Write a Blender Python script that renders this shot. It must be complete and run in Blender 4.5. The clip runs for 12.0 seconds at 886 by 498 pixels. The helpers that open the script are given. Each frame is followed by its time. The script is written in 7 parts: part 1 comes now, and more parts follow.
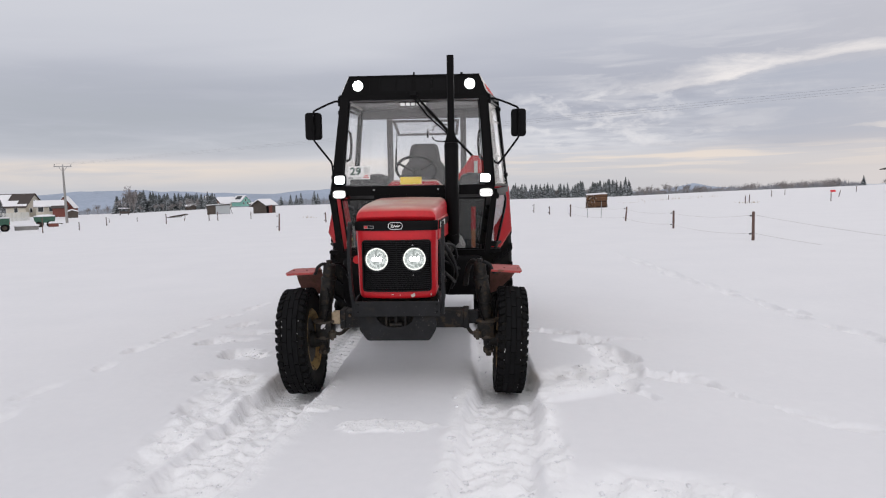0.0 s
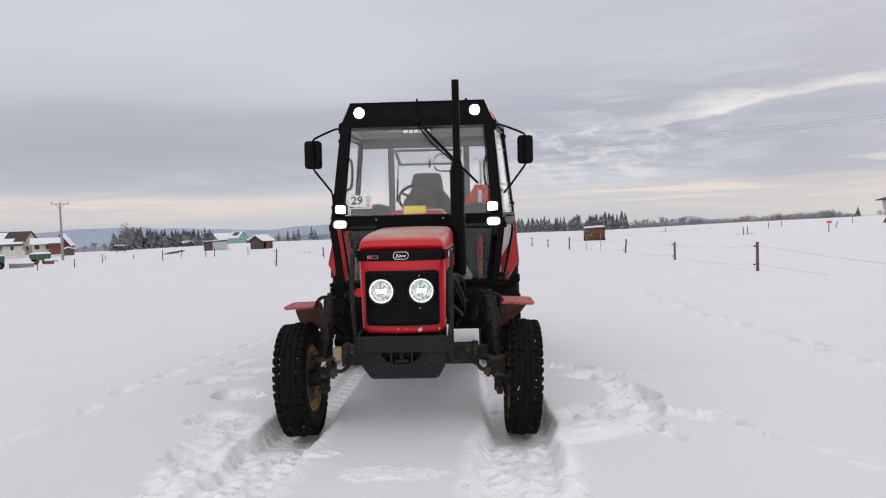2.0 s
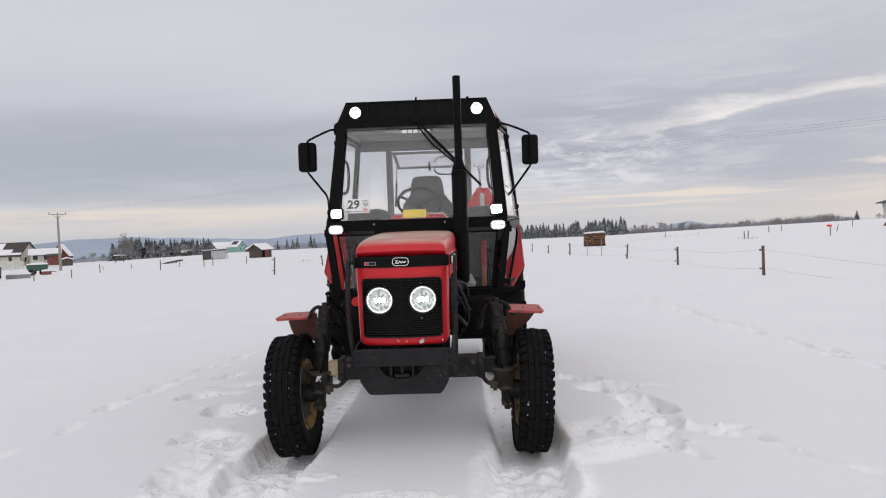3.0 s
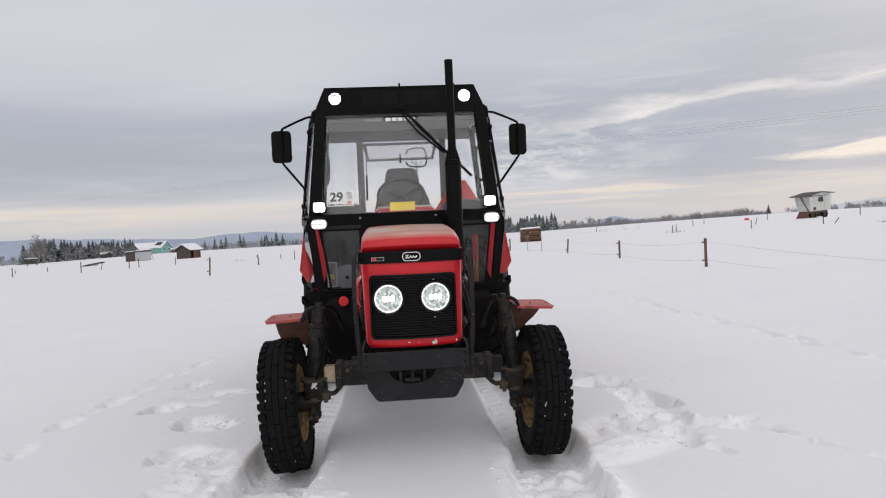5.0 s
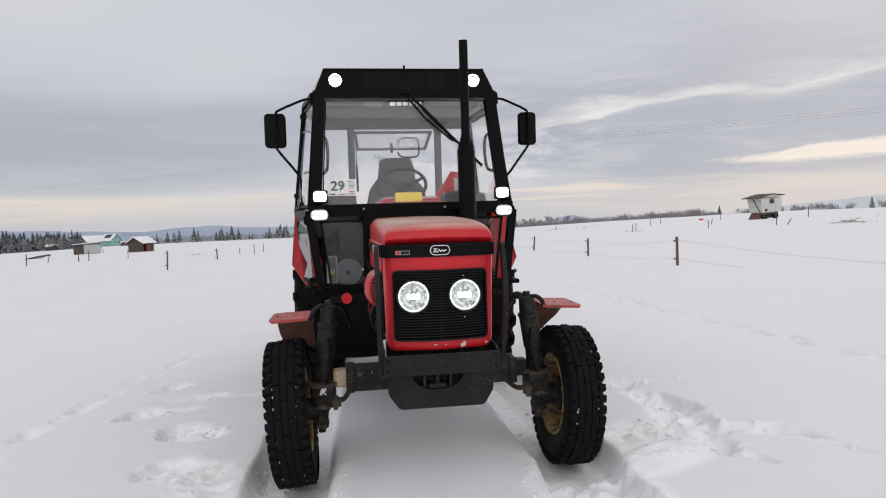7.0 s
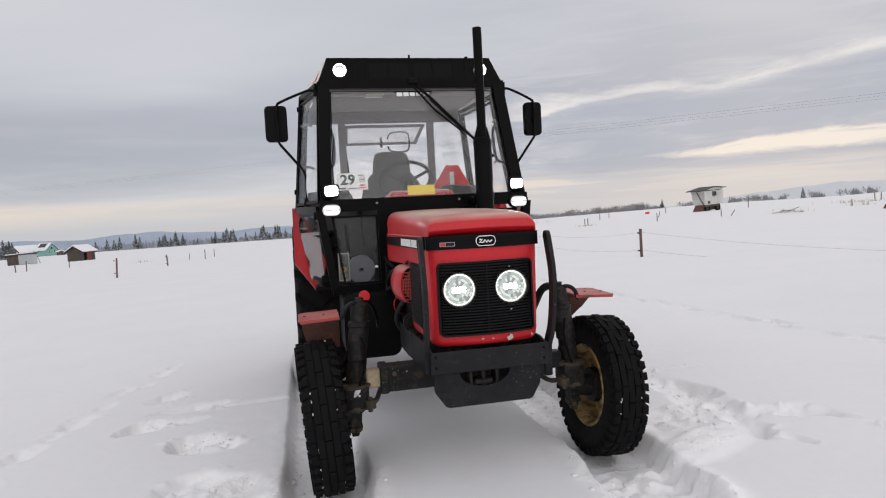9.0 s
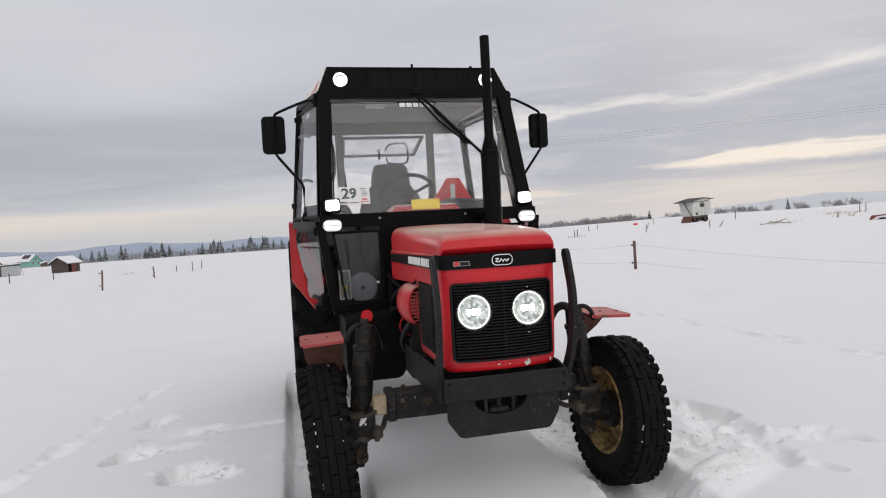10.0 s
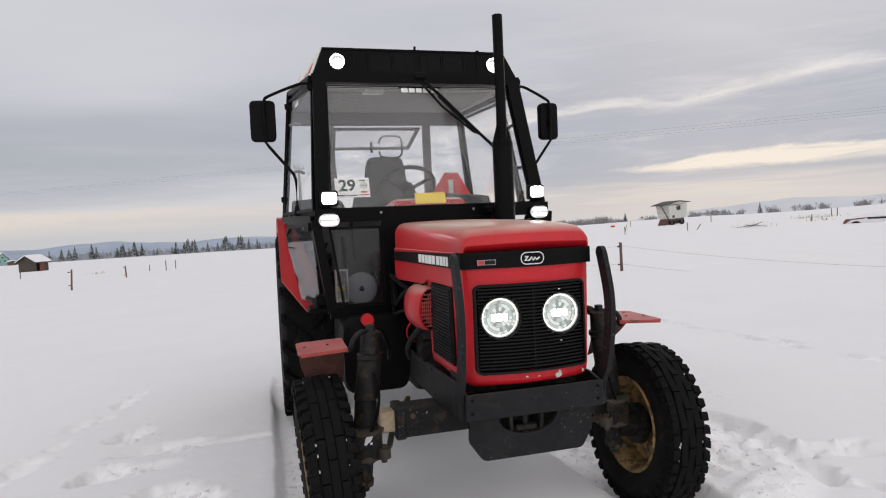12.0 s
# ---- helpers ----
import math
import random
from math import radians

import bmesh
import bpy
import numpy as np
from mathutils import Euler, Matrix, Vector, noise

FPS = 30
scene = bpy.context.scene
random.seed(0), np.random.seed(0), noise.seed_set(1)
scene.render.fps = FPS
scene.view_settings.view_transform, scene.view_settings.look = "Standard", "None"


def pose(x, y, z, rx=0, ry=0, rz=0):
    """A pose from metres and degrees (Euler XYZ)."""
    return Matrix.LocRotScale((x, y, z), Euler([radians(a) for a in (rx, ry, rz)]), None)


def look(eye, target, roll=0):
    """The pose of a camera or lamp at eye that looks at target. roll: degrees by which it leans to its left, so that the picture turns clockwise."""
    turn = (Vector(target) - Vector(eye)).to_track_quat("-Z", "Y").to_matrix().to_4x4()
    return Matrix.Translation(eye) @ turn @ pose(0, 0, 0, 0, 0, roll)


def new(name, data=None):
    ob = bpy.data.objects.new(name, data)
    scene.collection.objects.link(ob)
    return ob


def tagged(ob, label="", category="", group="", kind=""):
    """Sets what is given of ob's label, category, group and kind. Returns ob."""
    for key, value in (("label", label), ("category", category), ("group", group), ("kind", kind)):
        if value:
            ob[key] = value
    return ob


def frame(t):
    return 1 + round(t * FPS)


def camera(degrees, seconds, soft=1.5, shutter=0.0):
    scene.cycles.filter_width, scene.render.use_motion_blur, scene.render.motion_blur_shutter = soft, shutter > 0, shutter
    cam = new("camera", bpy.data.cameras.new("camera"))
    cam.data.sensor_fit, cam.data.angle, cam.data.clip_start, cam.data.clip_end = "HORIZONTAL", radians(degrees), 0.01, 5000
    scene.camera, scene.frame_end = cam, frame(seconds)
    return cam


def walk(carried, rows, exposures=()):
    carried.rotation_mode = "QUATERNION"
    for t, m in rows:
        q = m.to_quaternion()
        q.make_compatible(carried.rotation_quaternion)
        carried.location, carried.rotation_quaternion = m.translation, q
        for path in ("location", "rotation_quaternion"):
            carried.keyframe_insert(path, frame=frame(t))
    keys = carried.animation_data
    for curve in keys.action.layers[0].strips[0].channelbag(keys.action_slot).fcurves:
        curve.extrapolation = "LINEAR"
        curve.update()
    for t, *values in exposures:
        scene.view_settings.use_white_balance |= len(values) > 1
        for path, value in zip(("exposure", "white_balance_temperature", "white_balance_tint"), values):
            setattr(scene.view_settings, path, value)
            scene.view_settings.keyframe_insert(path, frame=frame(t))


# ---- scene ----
cam = camera(70.0, 12.0, soft=1.15)
METRES, EYE, TILT, LEAN, TURN = 2.604, 1.32, 0.0, 0.0, 2.4
ROWS = [
    (0.0, 0.0, 0.0, 0.0, -0.13, -5.55, 1.38),
    (0.5, -0.0058, 0.0104, -0.003, -0.59, -4.3, 1.44),
    (1.0, -0.013, 0.0266, -0.006, -0.89, -3.42, 1.56),
    (1.5, -0.0236, 0.0482, -0.0099, -0.83, -2.9, 1.66),
    (2.0, -0.0271, 0.0938, -0.0171, -0.41, -2.44, 1.85),
    (2.5, -0.0278, 0.157, -0.0267, -0.13, -2.04, 2.06),
    (3.0, -0.0341, 0.2006, -0.0258, -0.49, -1.79, 2.35),
    (5.0, -0.1974, 0.3104, -0.03, -6.56, -2.31, 2.97),
    (5.5, -0.2238, 0.3462, -0.0319, -7.25, -2.36, 2.77),
    (6.0, -0.2545, 0.3932, -0.0348, -7.84, -2.44, 2.54),
    (6.5, -0.2779, 0.4213, -0.0346, -8.79, -2.62, 2.23),
    (8.5, -0.4596, 0.5018, -0.0385, -14.53, -3.24, 3.2),
    (9.0, -0.4752, 0.5236, -0.0434, -14.86, -3.07, 3.56),
    (9.5, -0.4869, 0.5685, -0.0394, -15.26, -2.57, 3.75),
    (10.0, -0.4974, 0.6009, -0.03, -15.91, -2.15, 3.56),
    (10.5, -0.5046, 0.616, -0.0291, -16.64, -1.92, 3.27),
    (11.0, -0.5103, 0.649, -0.0326, -17.41, -1.87, 3.13),
    (11.5, -0.5179, 0.7017, -0.0346, -17.91, -1.98, 3.15),
    (12.0, -0.5256, 0.7444, -0.0378, -17.97, -2.17, 3.11),
]
walk(cam, [(t, pose(0, 0, EYE, TILT, LEAN, TURN) @ pose(METRES * x, METRES * y, METRES * z, 90 + pitch, roll, yaw)) for t, x, y, z, yaw, pitch, roll in ROWS],
     [(0.0, 0.02, 6440, 11.5), (5.0, 0.02, 6480, 11.0), (9.0, 0.0, 6520, 10.5), (12.0, 0.0, 6590, 10.8)])

# ---- sky and sun ----
SUN_BEARING, SUN_HEIGHT = radians(40), radians(16)
sun_way = Vector((math.sin(SUN_BEARING) * math.cos(SUN_HEIGHT), math.cos(SUN_BEARING) * math.cos(SUN_HEIGHT), math.sin(SUN_HEIGHT)))
sun = new("sun", bpy.data.lights.new("sun", "SUN"))
sun.data.energy, sun.data.angle, sun.data.color = 0.4, radians(50), (1.0, 0.93, 0.84)
sun.matrix_world = look(sun_way * 50, (0, 0, 0))


class Nodes:
    """A small wrapper for building node trees."""

    def __init__(self, tree):
        self.tree = tree
        tree.nodes.clear()

    def add(self, kind, values=None):
        n = self.tree.nodes.new(kind)
        for k, v in (values or {}).items():
            if isinstance(v, bpy.types.NodeSocket):
                self.tree.links.new(v, n.inputs[k])
            else:
                n.inputs[k].default_value = v
        return n

    def math(self, op, a, b=0.0, c=0.0, clamp=False):
        n = self.add("ShaderNodeMath", {0: a, 1: b, 2: c})
        n.operation, n.use_clamp = op, clamp
        return n.outputs[0]

    def mix(self, fac, a, b, blend="MIX"):
        n = self.tree.nodes.new("ShaderNodeMix")
        n.data_type, n.blend_type = "RGBA", blend
        for k, v in ((0, fac), (6, a), (7, b)):
            if isinstance(v, bpy.types.NodeSocket):
                self.tree.links.new(v, n.inputs[k])
            else:
                n.inputs[k].default_value = v
        return n.outputs[2]

    def ramp(self, fac, *stops):
        n = self.add("ShaderNodeValToRGB", {0: fac})
        el = n.color_ramp.elements
        while len(el) < len(stops):
            el.new(0.5)
        for e, (p, c) in zip(el, stops):
            e.position, e.color = p, (c if len(c) == 4 else (*c, 1)) if isinstance(c, tuple) else (c, c, c, 1)
        return n.outputs[0]

    def noise(self, vec, scale, detail=4.0, rough=0.55, distort=0.0):
        return self.add("ShaderNodeTexNoise", {"Vector": vec, "Scale": scale, "Detail": detail, "Roughness": rough, "Distortion": distort}).outputs[0]


def make_sky():
    world = bpy.data.worlds.new("overcast_winter_sky")
    scene.world = world
    world.use_nodes = True
    n = Nodes(world.node_tree)
    way = n.add("ShaderNodeTexCoord").outputs["Generated"]
    sep = n.add("ShaderNodeSeparateXYZ", {0: way})
    x, y, z = sep.outputs
    air = n.add("ShaderNodeTexSky")
    air.sky_type, air.sun_disc, air.sun_elevation, air.sun_rotation = "NISHITA", False, SUN_HEIGHT, SUN_BEARING
    clear = air.outputs[0]
    clear = n.mix(1.0, clear, (0.08, 0.08, 0.08, 1), "MULTIPLY")
    # the cloud deck, a level sheet seen in perspective
    up = n.math("ADD", n.math("MAXIMUM", z, 0.0), 0.10)
    px, py = n.math("DIVIDE", x, up), n.math("DIVIDE", y, up)
    deck = n.add("ShaderNodeCombineXYZ", {0: px, 1: py, 2: 0.0}).outputs[0]
    turned = n.add("ShaderNodeMapping", {"Vector": deck, "Rotation": (0, 0, radians(24)), "Scale": (0.5, 1.0, 1.0)}).outputs[0]
    broad = n.noise(turned, 0.45, 3.0, 0.5, 0.3)
    streak = n.noise(turned, 1.1, 5.0, 0.55, 0.6)
    ripple = n.noise(n.add("ShaderNodeMapping", {"Vector": deck, "Rotation": (0, 0, radians(-35)), "Scale": (1.0, 1.5, 1.0)}).outputs[0], 3.4, 5.0, 0.6, 0.3)
    side = n.math("ADD", n.math("MULTIPLY", x, 0.72), n.math("MULTIPLY", y, 0.69))  # 1 towards the bright quarter
    open_side = n.ramp(side, (0.50, 0.0), (0.95, 1.0))
    tone = n.math("ADD", n.math("MULTIPLY", broad, 0.84), n.math("MULTIPLY", streak, 0.16))
    tone = n.math("ADD", n.math("MULTIPLY", n.math("SUBTRACT", tone, 0.5), 0.75), 0.552)
    # a heavier bank of cloud some way above the horizon, paler and smoother cloud higher up
    bank = n.ramp(z, (0.06, 0.0), (0.11, 1.0), (0.17, 0.85), (0.28, 0.0))
    tone = n.math("SUBTRACT", tone, n.math("MULTIPLY", bank, 0.095))
    high = n.ramp(z, (0.17, 0.0), (0.33, 1.0))
    tone = n.math("ADD", tone, n.math("MULTIPLY", high, 0.035))
    tone = n.math("SUBTRACT", tone, n.math("MULTIPLY", open_side, 0.072))
    low = n.math("MULTIPLY", open_side, n.ramp(z, (0.045, 0.0), (0.075, 1.0), (0.19, 1.0), (0.25, 0.0)))
    tone = n.math("SUBTRACT", tone, n.math("MULTIPLY", low, 0.020))
    # bearing in degrees, and curves over it
    turn = n.math("MULTIPLY", n.math("ARCTAN2", x, y), 57.29578)
    around = n.math("DIVIDE", n.math("ADD", turn, 60.0), 130.0, clamp=True)

    def over(*stops):
        return n.ramp(around, *[((deg + 60.0) / 130.0, v) for deg, v in stops])

    def between_edges(v, soft):
        return n.math("DIVIDE", v, soft, clamp=True)

    rag = n.noise(n.add("ShaderNodeMapping", {"Vector": way, "Scale": (1.0, 1.0, 3.6)}).outputs[0], 8.0, 8.0, 0.66, 0.5)
    torn = n.math("MULTIPLY", n.math("SUBTRACT", rag, 0.5), 0.062)
    # small rolls of cloud, with thin bright places between them
    belt = n.math("MULTIPLY", n.ramp(z, (0.045, 0.0), (0.062, 1.0), (0.125, 1.0), (0.155, 0.0)), over((0.0, 0.0), (7.0, 1.0), (20.0, 0.9), (30.0, 0.45), (70.0, 0.4)))
    rolls = n.math("MULTIPLY", n.math("SUBTRACT", ripple, 0.5), belt)
    tone = n.math("ADD", tone, n.math("MULTIPLY", rolls, 0.50))
    cloud = n.ramp(tone, (0.30, (0.400, 0.420, 0.488)), (0.44, (0.502, 0.520, 0.580)), (0.54, (0.612, 0.626, 0.672)), (0.66, (0.700, 0.706, 0.738)))
    fleck = n.noise(n.add("ShaderNodeMapping", {"Vector": way, "Scale": (1.0, 1.0, 2.6)}).outputs[0], 17.0, 5.0, 0.6, 0.3)
    thin = n.math("MULTIPLY", n.ramp(fleck, (0.53, 0.0), (0.60, 0.5), (0.70, 1.0)), belt)
    cloud = n.mix(n.math("MULTIPLY", thin, 0.85), cloud, (0.775, 0.77, 0.785, 1))
    # a long bright rift with a sharp lower edge, the dark bank below it, and a second rift lower down
    low = over((4.0, 0.104), (10.0, 0.115), (17.6, 0.131), (21.7, 0.140), (25.0, 0.154), (29.0, 0.157), (36.0, 0.154), (39.0, 0.157), (43.0, 0.167), (52.0, 0.176), (70.0, 0.18))
    high = n.math("ADD", low, over((4.0, 0.045), (16.0, 0.036), (21.0, 0.033), (25.0, 0.024), (32.0, 0.018), (44.0, 0.018), (70.0, 0.02)))
    bank = n.math("MULTIPLY", between_edges(n.math("SUBTRACT", n.math("SUBTRACT", low, z), n.math("MULTIPLY", torn, 0.5)), 0.010), over((14.0, 0.0), (26.0, 1.0), (70.0, 1.0)))
    bank = n.math("MULTIPLY", bank, n.ramp(z, (0.030, 0.0), (0.050, 1.0)))
    streaky = n.noise(n.add("ShaderNodeMapping", {"Vector": way, "Rotation": (0, radians(-4), 0), "Scale": (1.0, 1.0, 9.0)}).outputs[0], 6.0, 6.0, 0.6, 0.6)
    cloud = n.mix(n.math("MULTIPLY", n.math("MULTIPLY", n.ramp(streaky, (0.50, 0.0), (0.68, 1.0)), over((2.0, 0.15), (14.0, 0.7), (70.0, 0.6))), n.ramp(z, (0.045, 0.0), (0.07, 0.7), (0.16, 0.6), (0.22, 0.25), (0.32, 0.1))), cloud, (0.74, 0.735, 0.75, 1))
    cloud = n.mix(n.math("MULTIPLY", bank, n.ramp(streaky, (0.44, 1.0), (0.62, 0.62))), cloud, (0.418, 0.452, 0.532, 1))
    rift = n.math("MULTIPLY", between_edges(n.math("ADD", n.math("SUBTRACT", z, low), n.math("MULTIPLY", torn, 0.5)), 0.006), between_edges(n.math("SUBTRACT", n.math("SUBTRACT", high, z), torn), 0.022))
    rift = n.math("MULTIPLY", rift, over((8.0, 0.0), (14.0, 0.2), (18.5, 0.6), (22.0, 1.0), (70.0, 1.0)))
    rift = n.math("MULTIPLY", rift, n.ramp(fleck, (0.34, 0.65), (0.50, 1.0)))
    cloud = n.mix(rift, cloud, (0.83, 0.80, 0.785, 1))
    top = over((26.0, 0.068), (31.0, 0.070), (35.0, 0.075), (38.0, 0.0845), (44.0, 0.0875), (51.0, 0.083), (70.0, 0.08))
    floor = over((26.0, 0.066), (31.0, 0.065), (35.0, 0.061), (37.0, 0.0575), (47.0, 0.0535), (70.0, 0.05))
    rift = n.math("MULTIPLY", between_edges(n.math("ADD", n.math("SUBTRACT", z, floor), n.math("MULTIPLY", torn, 0.4)), 0.006), between_edges(n.math("SUBTRACT", n.math("SUBTRACT", top, z), n.math("MULTIPLY", torn, 0.4)), 0.005))
    rift = n.math("MULTIPLY", rift, over((27.0, 0.0), (31.0, 0.8), (36.0, 1.0), (70.0, 1.0)))
    rift = n.math("MULTIPLY", rift, n.ramp(streaky, (0.36, 0.5), (0.50, 1.0)))
    cloud = n.mix(rift, cloud, (0.84, 0.775, 0.71, 1))
    # under the edge of the deck a warm band, and grey haze along the horizon
    sway = n.noise(n.add("ShaderNodeMapping", {"Vector": way, "Scale": (2.2, 2.2, 26.0)}).outputs[0], 1.0, 4.0, 0.55, 0.2)
    lift = n.math("ADD", z, n.math("MULTIPLY", n.math("SUBTRACT", sway, 0.5), 0.024))
    cloud = n.mix(n.math("MULTIPLY", n.ramp(z, (0.0, 1.0), (0.022, 0.9), (0.040, 0.5), (0.052, 0.0)), 0.85), cloud, (0.572, 0.578, 0.602, 1))
    heavy = n.math("MULTIPLY", n.ramp(z, (0.044, 0.0), (0.058, 0.7), (0.11, 1.0), (0.19, 0.0)), over((-60.0, 0.8), (-34.0, 0.95), (-20.0, 0.95), (-4.0, 0.6), (8.0, 0.0)))
    heavy = n.math("MULTIPLY", heavy, n.ramp(streaky, (0.40, 1.0), (0.66, 0.55)))
    cloud = n.mix(heavy, cloud, (0.432, 0.458, 0.502, 1))
    warm = n.ramp(lift, (0.006, 0.0), (0.020, 0.45), (0.034, 1.0), (0.043, 0.95), (0.051, 0.15), (0.066, 0.0))
    streaks = n.ramp(n.noise(n.add("ShaderNodeMapping", {"Vector": way, "Scale": (2.0, 2.0, 40.0)}).outputs[0], 3.0, 3.0, 0.5, 0.2), (0.45, 0.1), (0.58, 1.0))
    patch = n.mix(over((-8.0, 0.0), (6.0, 1.0), (70.0, 1.0)), n.ramp(n.math("ADD", n.math("MULTIPLY", sway, 0.55), n.math("MULTIPLY", streaky, 0.45)), (0.40, 0.35), (0.54, 1.0)), streaks)
    warm = n.math("MULTIPLY", n.math("MULTIPLY", warm, patch), over((-60.0, 0.75), (-40.0, 0.85), (-27.0, 1.0), (-19.0, 0.75), (-12.0, 0.60), (0.0, 0.55), (8.0, 0.85), (20.0, 0.85), (30.0, 0.35), (70.0, 0.2)))
    cloud = n.mix(warm, cloud, (0.80, 0.715, 0.635, 1))
    # the unseen zenith is set to one even tone to balance the ground light
    cloud = n.mix(n.ramp(z, (0.32, 0.0), (0.9, 1.0)), cloud, (0.68, 0.685, 0.71, 1))
    # unseen sky behind the viewer, raised to light the tractor's front and snow
    back = n.math("MULTIPLY", y, -0.9, clamp=True)
    cloud = n.mix(back, cloud, (1.52, 1.51, 1.51, 1))
    sky = n.mix(0.97, clear, cloud)
    bg = n.add("ShaderNodeBackground", {0: sky, 1: 1.0}).outputs[0]
    n.add("ShaderNodeOutputWorld", {0: bg})


make_sky()

# ---- materials ----


def material(name, base, rough=0.5, metal=0.0, vary=0.12, scale=6.0, fine=60.0, bump=0.1, dust=None, rust=None, coat=0.0, piece=0.0, spec=0.5, specks=None):
    """A painted or raw surface: two scales of colour change, fine relief, dust on upward faces, rust in patches."""
    m = bpy.data.materials.new(name)
    m.use_nodes = True
    n = Nodes(m.node_tree)
    co = n.add("ShaderNodeTexCoord").outputs["Object"]
    a, b = n.noise(co, scale, 4.0), n.noise(co, fine, 3.0)
    both = n.math("ADD", n.math("MULTIPLY", a, 0.65), n.math("MULTIPLY", b, 0.35))
    lo, hi = tuple(c * (1 - vary) for c in base), tuple(min(1, c * (1 + vary)) for c in base)
    col = n.ramp(both, (0.35, lo), (0.65, hi))
    if piece:
        rnd = n.add("ShaderNodeObjectInfo").outputs["Random"]
        col = n.mix(1.0, col, n.ramp(rnd, (0.0, 1 - piece), (1.0, 1.0)), "MULTIPLY")
    r = n.math("ADD", n.math("MULTIPLY", b, 0.2), rough - 0.1, clamp=True)
    if rust:
        patch = n.ramp(n.noise(co, scale * 1.7, 6.0, 0.7), (0.60 - rust[3] * 0.25, 0.0), (0.68 - rust[3] * 0.2, 1.0))
        col = n.mix(patch, col, (*rust[:3], 1))
        r = n.math("MAXIMUM", r, n.math("MULTIPLY", patch, 0.85))
    if specks:
        dots = n.math("MULTIPLY", n.ramp(n.noise(co, 70.0, 2.0, 0.5), (0.66, 0.0), (0.72, 1.0)), n.ramp(n.noise(co, 4.0, 3.0), (0.46, 0.0), (0.62, specks[3])))
        col = n.mix(dots, col, (*specks[:3], 1))
    if dust:
        nz = n.add("ShaderNodeSeparateXYZ", {0: n.add("ShaderNodeNewGeometry").outputs["Normal"]}).outputs[2]
        d = n.math("MULTIPLY", n.ramp(nz, (0.42, 0.0), (0.95, 1.0)), n.ramp(a, (0.25, 0.35), (0.65, 1.0)))
        d = n.math("MULTIPLY", d, dust[3])
        col = n.mix(d, col, (*dust[:3], 1))
        r = n.math("MAXIMUM", r, n.math("MULTIPLY", d, 0.8))
    p = n.add("ShaderNodeBsdfPrincipled", {"Base Color": col, "Roughness": r, "Metallic": metal, "Coat Weight": coat, "Coat Roughness": 0.15, "Specular IOR Level": spec})
    if bump:
        bn = n.add("ShaderNodeBump", {"Strength": bump, "Distance": 0.01, "Height": both}).outputs[0]
        n.tree.links.new(bn, p.inputs["Normal"])
    n.add("ShaderNodeOutputMaterial", {0: p.outputs[0]})
    return m


def glowing(name, colour, strength):
    m = bpy.data.materials.new(name)
    m.use_nodes = True
    n = Nodes(m.node_tree)
    n.add("ShaderNodeOutputMaterial", {0: n.add("ShaderNodeEmission", {0: (*colour, 1), 1: strength}).outputs[0]})
    return m


def glazing(name, tint, film, rough=0.02, haze=(0.5, 0.52, 0.54), gloss=(5.0, 0.55, 0.022)):
    """Window glass; its pale film stands for dust and the washed-out glare of the sky."""
    m = bpy.data.materials.new(name)
    m.use_nodes = True
    n = Nodes(m.node_tree)
    co = n.add("ShaderNodeTexCoord").outputs["Object"]
    clear = n.add("ShaderNodeBsdfTransparent", {0: (*tint, 1)}).outputs[0]
    dirt = n.add("ShaderNodeBsdfDiffuse", {0: (*haze, 1)}).outputs[0]
    spread = n.math("MULTIPLY", n.ramp(n.noise(co, 3.0, 5.0, 0.6), (0.3, 0.6), (0.7, 1.0)), film)
    body = n.add("ShaderNodeMixShader", {0: spread, 1: clear, 2: dirt}).outputs[0]
    shine = n.add("ShaderNodeBsdfGlossy", {0: (1, 1, 1, 1), 1: rough}).outputs[0]
    facing = n.add("ShaderNodeLayerWeight", {0: 0.5}).outputs["Facing"]
    fres = n.math("ADD", n.math("MULTIPLY", n.math("POWER", facing, gloss[0]), gloss[1]), gloss[2], clamp=True)
    n.add("ShaderNodeOutputMaterial", {0: n.add("ShaderNodeMixShader", {0: fres, 1: body, 2: shine}).outputs[0]})
    return m


